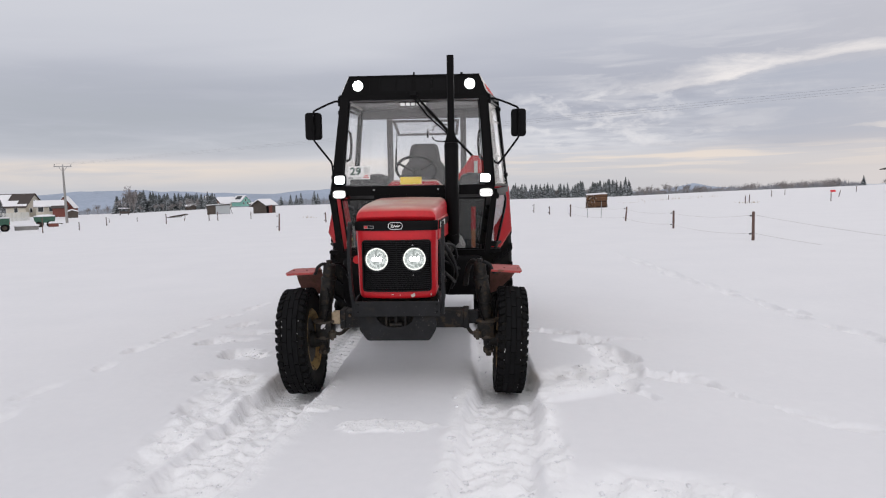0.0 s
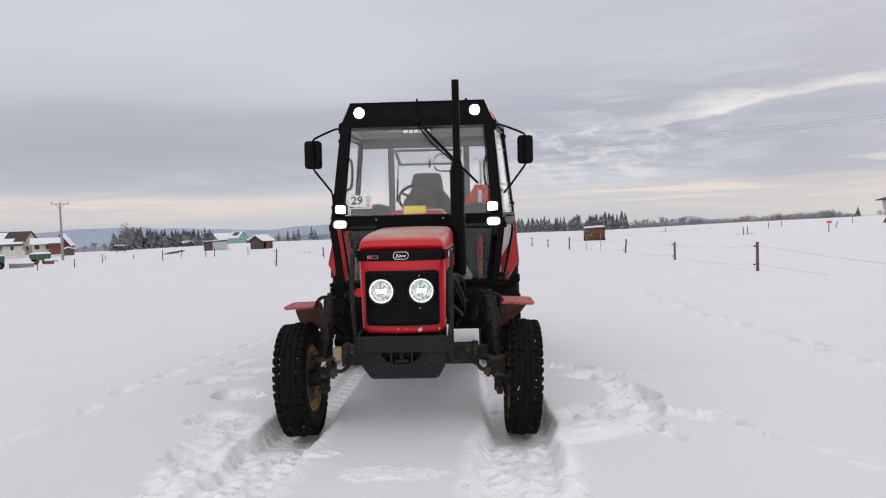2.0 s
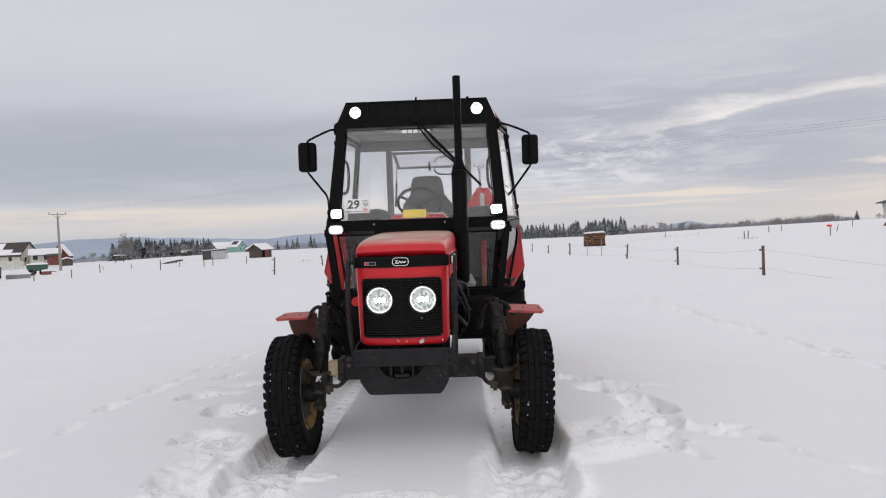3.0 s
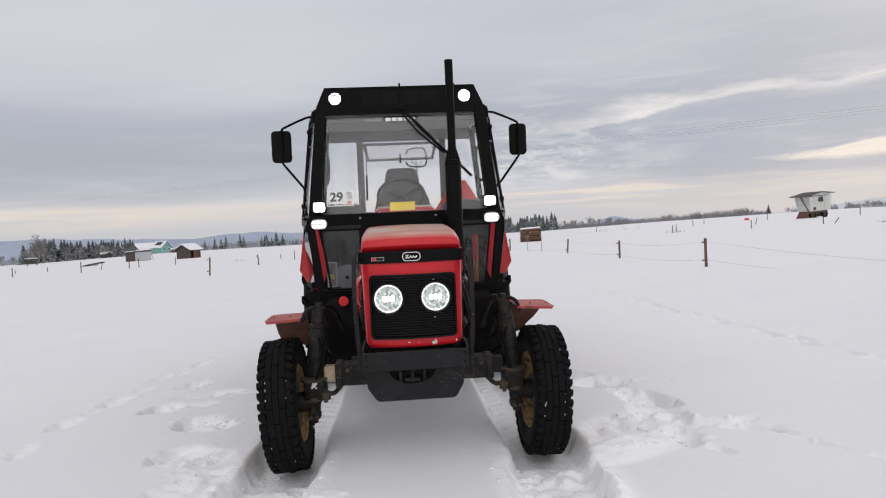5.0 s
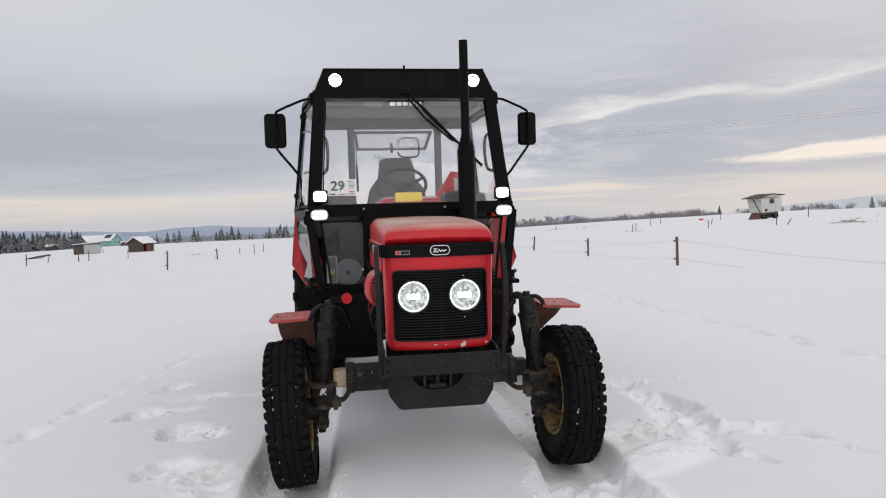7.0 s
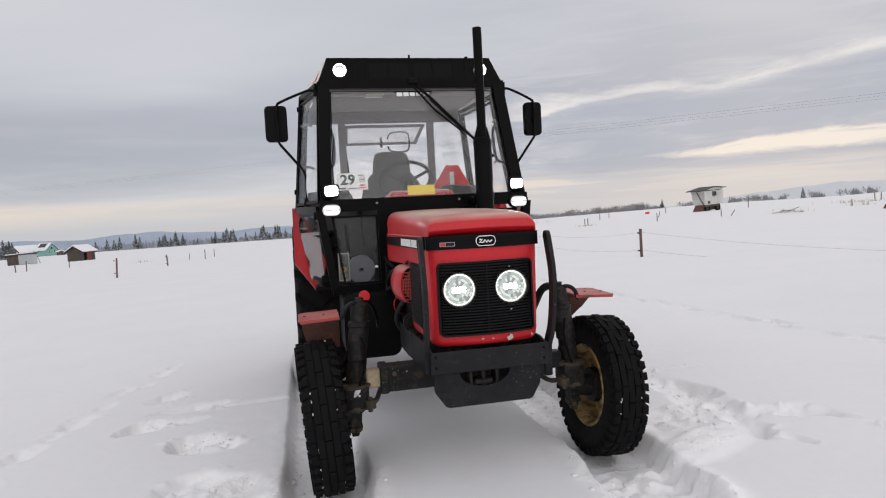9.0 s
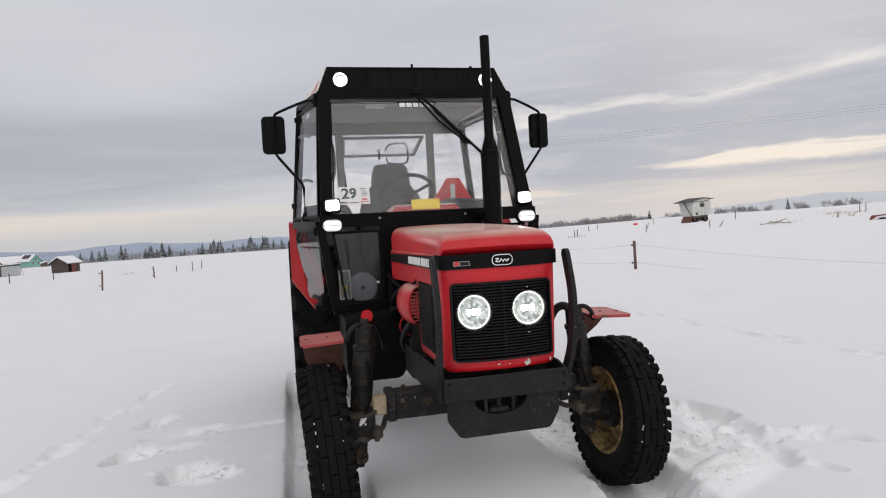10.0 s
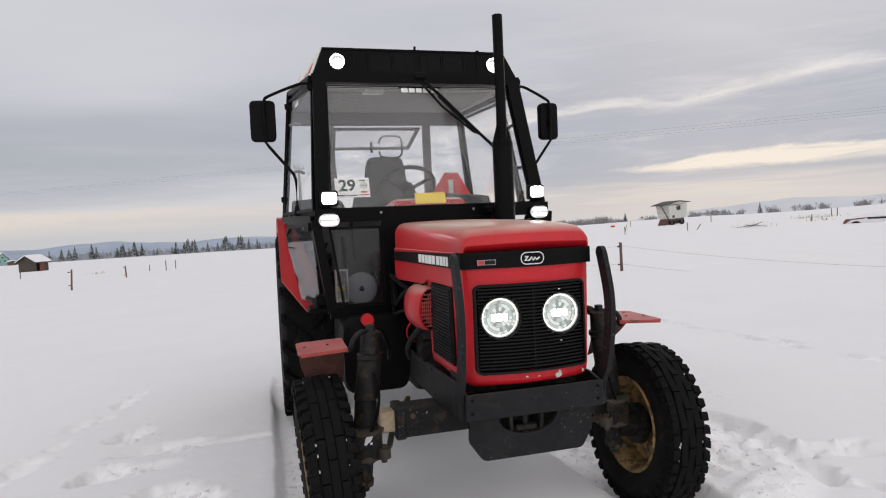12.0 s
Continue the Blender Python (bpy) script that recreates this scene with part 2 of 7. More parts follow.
def snow_material(name, grain=1.0):
    m = bpy.data.materials.new(name)
    m.use_nodes = True
    n = Nodes(m.node_tree)
    co = n.add("ShaderNodeTexCoord").outputs["Object"]
    a, b, c = n.noise(co, 0.8, 4.0), n.noise(co, 14.0, 5.0, 0.6), n.noise(co, 140.0, 3.0, 0.7)
    col = n.ramp(n.math("ADD", n.math("MULTIPLY", a, 0.6), n.math("MULTIPLY", b, 0.4)), (0.35, (0.766, 0.759, 0.780)), (0.65, (0.800, 0.790, 0.808)))
    # the base colour is whiter where the snow is broken up
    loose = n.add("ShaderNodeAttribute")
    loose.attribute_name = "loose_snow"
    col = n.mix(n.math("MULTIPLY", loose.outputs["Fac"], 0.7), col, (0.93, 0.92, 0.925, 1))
    h = n.math("ADD", n.math("MULTIPLY", b, 0.6), n.math("MULTIPLY", c, 0.4))
    bn = n.add("ShaderNodeBump", {"Strength": 0.15 * grain, "Distance": 0.012, "Height": h}).outputs[0]
    # crumbs of broken snow
    cell = n.add("ShaderNodeTexVoronoi", {"Vector": co, "Scale": 42.0, "Randomness": 1.0})
    cell.feature = "SMOOTH_F1"
    crumb = n.math("ADD", n.math("MULTIPLY", n.noise(co, 36.0, 5.0, 0.65), 0.6), n.math("MULTIPLY", n.math("SUBTRACT", 1.0, cell.outputs["Distance"]), 0.4))
    bn = n.add("ShaderNodeBump", {"Strength": n.math("MULTIPLY", loose.outputs["Fac"], 0.55), "Distance": 0.020, "Height": crumb, "Normal": bn}).outputs[0]
    p = n.add("ShaderNodeBsdfPrincipled", {"Base Color": col, "Roughness": 0.75, "Normal": bn, "Specular IOR Level": 0.25})
    n.add("ShaderNodeOutputMaterial", {0: p.outputs[0]})
    return m


def needles_material():
    """Dark spruce needles, greyed with distance haze, with snow lying on the upper sides."""
    m = bpy.data.materials.new("snowy_needles")
    m.use_nodes = True
    n = Nodes(m.node_tree)
    geo = n.add("ShaderNodeNewGeometry")
    nz = n.math("ABSOLUTE", n.add("ShaderNodeSeparateXYZ", {0: geo.outputs["Normal"]}).outputs[2])
    co = n.add("ShaderNodeTexCoord").outputs["Object"]
    lie = n.math("MULTIPLY", n.ramp(nz, (0.55, 0.0), (0.9, 1.0)), n.ramp(n.noise(co, 1.6, 3.0), (0.48, 0.0), (0.58, 0.9)))
    green = n.ramp(geo.outputs["Random Per Island"], (0.0, (0.050, 0.060, 0.062)), (1.0, (0.095, 0.105, 0.105)))
    col = n.mix(lie, green, (0.72, 0.75, 0.80, 1))
    p = n.add("ShaderNodeBsdfPrincipled", {"Base Color": col, "Roughness": 0.8})
    n.add("ShaderNodeOutputMaterial", {0: p.outputs[0]})
    return m


M = {
    "snow": snow_material("field_snow"),
    "snow_load": snow_material("lying_snow", 0.6),
    "red": material("faded_red_paint", (0.50, 0.010, 0.017), 0.42, vary=0.14, scale=3, bump=0.03, dust=(0.56, 0.45, 0.37, 0.95), coat=0.22, spec=0.3),
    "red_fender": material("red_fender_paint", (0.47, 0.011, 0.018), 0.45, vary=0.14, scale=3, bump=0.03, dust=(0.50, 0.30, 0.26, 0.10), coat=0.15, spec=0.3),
    "red_worn": material("worn_red_fender_paint", (0.38, 0.05, 0.045), 0.6, vary=0.18, scale=9, bump=0.12, dust=(0.44, 0.22, 0.20, 0.35), rust=(0.16, 0.06, 0.035, 0.10)),
    "rusty": material("rusty_fender_sheet", (0.13, 0.055, 0.043), 0.8, vary=0.35, scale=12, bump=0.25, rust=(0.10, 0.05, 0.03, 0.35)),
    "black": material("black_cab_paint", (0.0034, 0.0031, 0.0034), 0.40, vary=0.25, bump=0.05, dust=(0.010, 0.010, 0.010, 0.35), spec=0.065),
    "grey_black": material("charcoal_steel_paint", (0.0115, 0.0118, 0.0132), 0.55, vary=0.35, scale=8, bump=0.15, dust=(0.05, 0.05, 0.05, 0.5), rust=(0.022, 0.020, 0.018, 0.12), spec=0.18, specks=(0.16, 0.15, 0.14, 0.9)),
    "grimy": material("dirty_black_steel", (0.014, 0.0138, 0.0148), 0.6, vary=0.35, scale=9, bump=0.2, dust=(0.05, 0.045, 0.04, 0.6), rust=(0.050, 0.038, 0.026, 0.38), spec=0.18, specks=(0.30, 0.29, 0.28, 0.9)),
    "plastic": material("black_plastic", (0.0046, 0.0043, 0.0048), 0.5, vary=0.2, bump=0.04, spec=0.08),
    "grille": material("black_grille_plastic", (0.006, 0.006, 0.0068), 0.48, vary=0.2, bump=0.04, spec=0.16),
    "rubber": material("black_tyre_rubber", (0.0056, 0.0056, 0.0062), 0.75, vary=0.3, scale=14, bump=0.15, spec=0.10),
    "sidewall": material("muddy_tyre_sidewall", (0.008, 0.0075, 0.007), 0.8, vary=0.4, scale=10, bump=0.2, rust=(0.022, 0.018, 0.013, 0.15), spec=0.14),
    "rim": material("rusted_yellow_rim", (0.30, 0.20, 0.075), 0.65, vary=0.25, scale=8, bump=0.2, rust=(0.10, 0.055, 0.03, 0.45)),
    "oily": material("oily_black_casting", (0.012, 0.0116, 0.0112), 0.5, vary=0.4, scale=16, bump=0.3, rust=(0.040, 0.030, 0.021, 0.35), spec=0.2),
    "dirty": material("muddy_steel", (0.050, 0.040, 0.030), 0.75, vary=0.4, scale=14, bump=0.3, rust=(0.10, 0.06, 0.03, 0.25)),
    "cream": material("worn_cream_paint", (0.42, 0.33, 0.22), 0.7, vary=0.25, scale=12, bump=0.2),
    "white": material("white_lettering", (0.78, 0.78, 0.76), 0.5, vary=0.05, bump=0.0),
    "roof_side": material("pale_roof_panel", (0.72, 0.70, 0.66), 0.5, vary=0.08, bump=0.03),
    "chrome": material("bright_chrome", (0.75, 0.75, 0.76), 0.18, 1.0, vary=0.05, bump=0.0),
    # reflectors glow in three tones to imitate lamp light thrown back and shade
    "reflector": glowing("lit_reflector", (0.88, 0.93, 0.90), 0.88),
    "reflector_dark": glowing("shaded_reflector", (0.80, 0.88, 0.84), 0.42),
    "reflector_dim": glowing("dim_reflector", (0.82, 0.89, 0.86), 0.66),
    "steel": material("bare_steel", (0.30, 0.30, 0.30), 0.45, 0.8, vary=0.2, bump=0.1),
    "seat": material("dark_grey_upholstery", (0.045, 0.044, 0.045), 0.85, vary=0.2, scale=20, bump=0.2),
    "lining": material("grey_cab_lining", (0.15, 0.142, 0.140), 0.85, vary=0.15, bump=0.1),
    "yellow": material("yellow_plate", (0.82, 0.58, 0.01), 0.5, vary=0.05, bump=0.0),
    "green_ink": material("dark_green_print", (0.012, 0.055, 0.035), 0.6, vary=0.05, bump=0.0),
    "red_ink": material("red_print", (0.55, 0.03, 0.03), 0.6, vary=0.05, bump=0.0),
    "knob": material("bright_red_plastic", (0.70, 0.012, 0.018), 0.4, vary=0.06, bump=0.0),
    "orange": material("orange_handle", (0.52, 0.13, 0.025), 0.5, vary=0.1, bump=0.0),
    "headliner": material("grey_headliner", (0.22, 0.21, 0.205), 0.9, vary=0.1, bump=0.05),
    "clear_plastic": material("cloudy_plastic", (0.55, 0.55, 0.50), 0.4, vary=0.1, bump=0.0),
    "pale_green": material("pale_green_liquid", (0.45, 0.44, 0.27), 0.4, vary=0.2, bump=0.0),
    "grey_disc": material("grey_plastic_disc", (0.24, 0.25, 0.275), 0.5, vary=0.1, bump=0.0),
    "stripe": material("grey_window_stripe", (0.26, 0.255, 0.25), 0.6, vary=0.05, bump=0.0),
    "glass": glazing("cab_glass", (1.0, 1.0, 1.0), 0.012),
    "low_glass": glazing("lower_cab_glass", (0.76, 0.765, 0.775), 0.006, 0.0, gloss=(5.0, 0.55, 0.014)),
    "door_glass": glazing("lower_door_glass", (0.55, 0.56, 0.57), 0.008, gloss=(4.0, 0.60, 0.03)),
    "misted_glass": glazing("misted_rear_glass", (1.0, 1.0, 1.0), 0.22, haze=(0.85, 0.85, 0.85)),
    "side_glass": glazing("side_door_glass", (1.0, 1.0, 1.0), 0.012, gloss=(4.5, 0.30, 0.02)),
    "windscreen": glazing("dusty_windscreen_glass", (1.0, 1.0, 1.0), 0.06, haze=(0.66, 0.65, 0.65)),
    "mirror": material("mirror_glass", (0.85, 0.85, 0.86), 0.04, 1.0, vary=0.0, bump=0.0),
    "led": glowing("white_led", (0.97, 0.97, 1.0), 14.0),
    "oval_lens": glowing("lit_oval_lens", (1.0, 0.97, 0.94), 0.70),
    "led_bead": glowing("led_bead", (0.96, 1.0, 0.92), 1.5),
    "led_ring": glowing("led_ring", (0.98, 1.0, 0.90), 1.4),
    "led_soft": glowing("white_work_light", (1.0, 1.0, 1.0), 6.0),
    "wood": material("weathered_wood", (0.095, 0.075, 0.062), 0.85, vary=0.3, scale=5, fine=40, bump=0.4, piece=0.35),
    "post": material("reddish_fence_post", (0.13, 0.075, 0.062), 0.85, vary=0.3, scale=14, bump=0.4, piece=0.3),
    "log_end": material("cut_log_end", (0.22, 0.11, 0.055), 0.85, vary=0.4, scale=10, bump=0.3, piece=0.9),
    "log_bark": material("brown_bark", (0.11, 0.056, 0.036), 0.9, vary=0.4, scale=12, bump=0.5, piece=0.9),
    "boards_white": material("flaking_white_boards", (0.60, 0.60, 0.57), 0.8, vary=0.12, scale=5, bump=0.3, piece=0.18),
    "tar_roof": material("dark_roofing", (0.06, 0.055, 0.05), 0.9, vary=0.3, bump=0.3),
    "plaster": material("cream_render", (0.55, 0.51, 0.43), 0.85, vary=0.08, bump=0.1),
    "turquoise": material("turquoise_render", (0.20, 0.44, 0.38), 0.85, vary=0.08, bump=0.1),
    "brick_red": material("red_brown_gable_boards", (0.17, 0.055, 0.042), 0.85, vary=0.2, bump=0.2),
    "dark_roof": material("dark_brown_tiles", (0.055, 0.042, 0.038), 0.8, vary=0.25, bump=0.3),
    "sheet_grey": material("grey_sheet_metal", (0.40, 0.42, 0.43), 0.5, 0.2, vary=0.1, bump=0.1),
    "dark_pane": material("dark_window_pane", (0.02, 0.022, 0.025), 0.12, vary=0.1, bump=0.0),
    "concrete": material("grey_concrete", (0.26, 0.25, 0.24), 0.9, vary=0.15, bump=0.3),
    "green_tarp": material("green_cart_paint", (0.025, 0.085, 0.055), 0.6, vary=0.2, bump=0.1),
    "cable": material("grey_wire", (0.20, 0.20, 0.21), 0.6, vary=0.1, bump=0.0),
    "fence_wire": material("pale_fence_wire", (0.34, 0.31, 0.29), 0.6, vary=0.1, bump=0.0),
    # twig colour lightened with the haze of distance
    "twig": material("bare_grey_twigs", (0.25, 0.23, 0.225), 0.9, vary=0.3, bump=0.0),
    "bark": material("grey_brown_bark", (0.075, 0.06, 0.05), 0.9, vary=0.3, bump=0.3),
    "needles": needles_material(),
    # distance haze is mixed into the next four base colours
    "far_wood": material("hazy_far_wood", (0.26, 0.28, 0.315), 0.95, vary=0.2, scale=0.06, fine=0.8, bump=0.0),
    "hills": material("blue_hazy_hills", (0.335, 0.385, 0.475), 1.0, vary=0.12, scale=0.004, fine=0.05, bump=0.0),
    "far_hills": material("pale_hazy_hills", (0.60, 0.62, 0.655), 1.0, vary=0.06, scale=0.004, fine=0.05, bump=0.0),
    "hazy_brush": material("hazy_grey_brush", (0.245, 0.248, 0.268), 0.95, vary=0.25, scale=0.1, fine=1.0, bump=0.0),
    "dry_grass": material("dry_straw_grass", (0.36, 0.27, 0.17), 0.9, vary=0.3, bump=0.0),
}

# ---- mesh helpers ----


def thing(name, m, label, category, group="", kind=""):
    ob = new(name)
    ob.empty_display_size = 0.1
    ob.matrix_world = m
    return tagged(ob, label, category, group, kind)


def finish(name, bm, mat, smooth=35):
    me = bpy.data.meshes.new(name)
    bm.normal_update()
    bm.to_mesh(me)
    bm.free()
    me.materials.append(M[mat] if isinstance(mat, str) else mat)
    if smooth:
        me.shade_smooth()
        me.set_sharp_from_angle(angle=radians(smooth))
    return me


def part(name, bm, mat, parent=None, label="", smooth=35):
    """Links a bmesh as one mesh object under a thing or a part."""
    ob = new(name, finish(name, bm, mat, smooth))
    ob.parent = parent
    return tagged(ob, label)


def merge(*bms):
    out = bms[0]
    for b in bms[1:]:
        me = bpy.data.meshes.new("tmp")
        b.to_mesh(me)
        b.free()
        out.from_mesh(me)
        bpy.data.meshes.remove(me)
    return out


def moved(bm, m):
    bmesh.ops.transform(bm, matrix=m, verts=bm.verts)
    return bm


def box(x0, x1, y0, y1, z0, z1, bevel=0.0, segs=1):
    bm = bmesh.new()
    bmesh.ops.create_cube(bm, size=1)
    bmesh.ops.transform(bm, matrix=Matrix.Translation(((x0 + x1) / 2, (y0 + y1) / 2, (z0 + z1) / 2)) @ Matrix.Diagonal((x1 - x0, y1 - y0, z1 - z0, 1)), verts=bm.verts)
    if bevel:
        bmesh.ops.bevel(bm, geom=bm.edges[:], offset=bevel, segments=segs, profile=0.5, affect="EDGES")
    return bm


def prism(outline, axis, lo, hi, bevel=0.0):
    """Extrudes a 2D outline along an axis: 'x' takes (y, z), 'y' takes (x, z), 'z' takes (x, y)."""
    bm = bmesh.new()

    def at(p, v):
        return (v, p[0], p[1]) if axis == "x" else (p[0], v, p[1]) if axis == "y" else (p[0], p[1], v)

    a = [bm.verts.new(at(p, lo)) for p in outline]
    b = [bm.verts.new(at(p, hi)) for p in outline]
    k = len(outline)
    bm.faces.new(a)
    bm.faces.new(b[::-1])
    for i in range(k):
        bm.faces.new((a[(i + 1) % k], a[i], b[i], b[(i + 1) % k]))
    bmesh.ops.recalc_face_normals(bm, faces=bm.faces)
    if bevel:
        bmesh.ops.bevel(bm, geom=bm.edges[:], offset=bevel, segments=1, profile=0.5, affect="EDGES")
    return bm


def loft(rings, caps=True, closed=True):
    """Skins a row of rings of equally many points."""
    bm = bmesh.new()
    vs = [[bm.verts.new(p) for p in r] for r in rings]
    k = len(rings[0])
    for a, b in zip(vs, vs[1:]):
        for i in range(k if closed else k - 1):
            j = (i + 1) % k
            bm.faces.new((a[i], a[j], b[j], b[i]))
    if caps:
        bm.faces.new(vs[0][::-1])
        bm.faces.new(vs[-1])
    bmesh.ops.recalc_face_normals(bm, faces=bm.faces)
    return bm


def sweep(path, w, h=None, sides=8, up=(0, 0, 1)):
    """A round (w: radius) or, with h, rectangular (w across, h along up) section drawn along a path."""
    pts = [Vector(p) for p in path]
    rings = []
    ref = Vector(up)
    for i, p in enumerate(pts):
        d = (pts[min(i + 1, len(pts) - 1)] - pts[max(i - 1, 0)]).normalized()
        s = d.cross(ref)
        s = s.normalized() if s.length > 1e-4 else d.cross(Vector((1, 0, 0.01))).normalized()
        u = s.cross(d).normalized()
        if h is None:
            rw = w[i] if isinstance(w, (list, tuple)) else w
            rings.append([p + s * (rw * math.cos(2 * math.pi * k / sides)) + u * (rw * math.sin(2 * math.pi * k / sides)) for k in range(sides)])
        else:
            rings.append([p + s * (a * w / 2) + u * (b * h / 2) for a, b in ((1, 1), (-1, 1), (-1, -1), (1, -1))])
    return loft(rings)


def curve_path(points, n=6):
    """A smooth path through the points."""
    pts = [Vector(p) for p in points]
    out = []
    for i in range(len(pts) - 1):
        p0, p1, p2, p3 = pts[max(i - 1, 0)], pts[i], pts[i + 1], pts[min(i + 2, len(pts) - 1)]
        for k in range(n):
            t = k / n
            out.append(0.5 * ((2 * p1) + (p2 - p0) * t + (2 * p0 - 5 * p1 + 4 * p2 - p3) * t * t + (3 * p1 - p0 - 3 * p2 + p3) * t ** 3))
    return out + [pts[-1]]


def lathe(profile, sides=32, axis="x", at=(0, 0, 0), closed=False):
    """Turns (along, radius) pairs round an axis."""
    rings = []
    for k in range(sides):
        a = 2 * math.pi * k / sides
        ring = []
        for s, r in profile:
            c, d = r * math.cos(a), r * math.sin(a)
            p = (s, c, d) if axis == "x" else (c, s, d) if axis == "y" else (c, d, s)
            ring.append(Vector(p) + Vector(at))
        rings.append(ring)
    bm = loft(rings + [rings[0]], caps=False, closed=closed)
    bmesh.ops.remove_doubles(bm, verts=bm.verts, dist=1e-5)
    bmesh.ops.recalc_face_normals(bm, faces=bm.faces)
    return bm


def pane(corners, thick=0.005):
    """A sheet with thickness from its corner points."""
    c = [Vector(p) for p in corners]
    nrm = (c[1] - c[0]).cross(c[2] - c[0]).normalized() * (thick / 2)
    return loft([[p - nrm for p in c], [p + nrm for p in c]])


def inset(corners, by):
    """The corner points of a sheet drawn in towards its middle."""
    c = [Vector(p) for p in corners]
    k = len(c)
    out = []
    for i in range(k):
        a, b = (c[i - 1] - c[i]).normalized(), (c[(i + 1) % k] - c[i]).normalized()
        s = max(0.2, a.cross(b).length)
        out.append(c[i] + (a + b) * (by / s))
    return out


def frame_of(corners, wide, thick):
    """A flat frame round a sheet's edge."""
    c = [Vector(p) for p in corners]
    i = inset(c, wide)
    nrm = (c[1] - c[0]).cross(c[2] - c[0]).normalized() * (thick / 2)
    bm = bmesh.new()
    k = len(c)
    v = [[bm.verts.new(p + s * nrm) for p in ring] for ring in (c, i) for s in (-1, 1)]
    o0, o1, i0, i1 = v
    for a in range(k):
        b = (a + 1) % k
        for q in ((o0[a], o0[b], i0[b], i0[a]), (o1[b], o1[a], i1[a], i1[b]), (o0[b], o0[a], o1[a], o1[b]), (i0[a], i0[b], i1[b], i1[a])):
            bm.faces.new(q)
    bmesh.ops.recalc_face_normals(bm, faces=bm.faces)
    return bm


def rounded(x0, x1, z0, z1, r, n=4):
    """A rounded rectangle as a 2D outline."""
    out = []
    for cx, cz, a0 in ((x1 - r, z1 - r, 0), (x0 + r, z1 - r, 90), (x0 + r, z0 + r, 180), (x1 - r, z0 + r, 270)):
        for k in range(n + 1):
            a = radians(a0 + 90 * k / n)
            out.append((cx + r * math.cos(a), cz + r * math.sin(a)))
    return out


def digits(text, size, depth):
    """Built-in lettering as a mesh in the x-z plane, facing -y, centred."""
    cu = bpy.data.curves.new("text", "FONT")
    cu.body, cu.size, cu.extrude, cu.align_x, cu.align_y, cu.resolution_u = text, size, depth, "CENTER", "CENTER", 3
    cu.offset = size * 0.03
    ob = bpy.data.objects.new("text", cu)
    me = bpy.data.meshes.new_from_object(ob)
    bpy.data.objects.remove(ob)
    bm = bmesh.new()
    bm.from_mesh(me)
    bpy.data.meshes.remove(me)
    return moved(bm, Matrix.Rotation(radians(90), 4, "X"))

# ---- the snow field ----
TRACTOR = pose(-0.492, 4.12, -0.18, 0, 0.5, 0)


def lattice(ix, iy, seed):
    """A repeatable random value for each lattice point."""
    v = np.sin(ix * 127.1 + iy * 311.7 + seed * 74.7) * 43758.5453
    return v - np.floor(v)


def value_noise(x, y, seed=0):
    ix, iy = np.floor(x), np.floor(y)
    fx, fy = x - ix, y - iy
    fx, fy = fx * fx * (3 - 2 * fx), fy * fy * (3 - 2 * fy)
    a, b = lattice(ix, iy, seed), lattice(ix + 1, iy, seed)
    c, d = lattice(ix, iy + 1, seed), lattice(ix + 1, iy + 1, seed)
    return (a + (b - a) * fx) + ((c + (d - c) * fx) - (a + (b - a) * fx)) * fy - 0.5


def fbm(x, y, scale, octaves=4, seed=0):
    out, amp, total = 0, 1.0, 0
    for o in range(octaves):
        out = out + amp * value_noise(x * scale * 2 ** o + 13.7 * o, y * scale * 2 ** o - 7.3 * o, seed + o)
        total, amp = total + amp, amp * 0.55
    return out / total * 2


def step(lo, hi, v):
    t = np.clip((v - lo) / (hi - lo), 0, 1)
    return t * t * (3 - 2 * t)


def lie_of_land(x, y):
    """The broad shape of the field: it falls away to one side and rises gently to the other."""
    x, y = np.asarray(x, float), np.asarray(y, float)
    r, b = np.hypot(x, y), np.degrees(np.arctan2(x, y))
    fall = np.interp(b, [-180, -120, -60, -40, -30, -24, -17, 0, 13, 22, 26, 30, 35, 44, 51, 90, 180], [0, 0, -0.012, -0.0215, -0.0205, -0.0178, -0.0166, -0.0166, -0.0150, -0.0095, -0.0078, -0.0058, -0.0030, -0.0024, 0.0024, 0.003, 0])
    z = -0.08 + fall * np.clip(np.minimum(r, 260) - 8, 0, None)
    edge = (-0.08 + fall * 252 - 1.32) / 260 - 0.0006
    z = z + np.clip(r - 260, 0, None) * edge
    z = z - 0.13 * np.exp(-(((x - 4.0) / 1.9) ** 2 + ((y - 7.6) / 3.2) ** 2))
    z = z + 0.15 * np.exp(-((x - 43) ** 2 + (y - 61) ** 2) / 400)
    return z + 0.014 * fbm(x, y, 0.25, 3, 5) * step(2, 8, r) * step(28, 9, r)


def lumps(x, y, size, seed):
    """Rounded broken lumps of different heights, cell by cell."""
    u, v = x / size, y / size
    ix, iy = np.floor(u), np.floor(v)
    best = np.zeros_like(u)
    for dx in (-1, 0, 1):
        for dy in (-1, 0, 1):
            cx, cy = ix + dx, iy + dy
            px, py = cx + lattice(cx, cy, seed), cy + lattice(cx, cy, seed + 3)
            r = 0.35 + 0.5 * lattice(cx, cy, seed + 5)
            h = lattice(cx, cy, seed + 8)
            d = ((u - px) ** 2 + (v - py) ** 2) / r ** 2
            best = best + (h * np.clip(1 - d, 0, 1)) ** 3
    return np.cbrt(best)


def rut_line(y, side):
    """Where the middle of a wheel rut runs."""
    return -0.492 + side * 0.728 - (0.045 if side < 0 else 0.0) - 0.085 * np.clip(4.4 - y, 0, None)


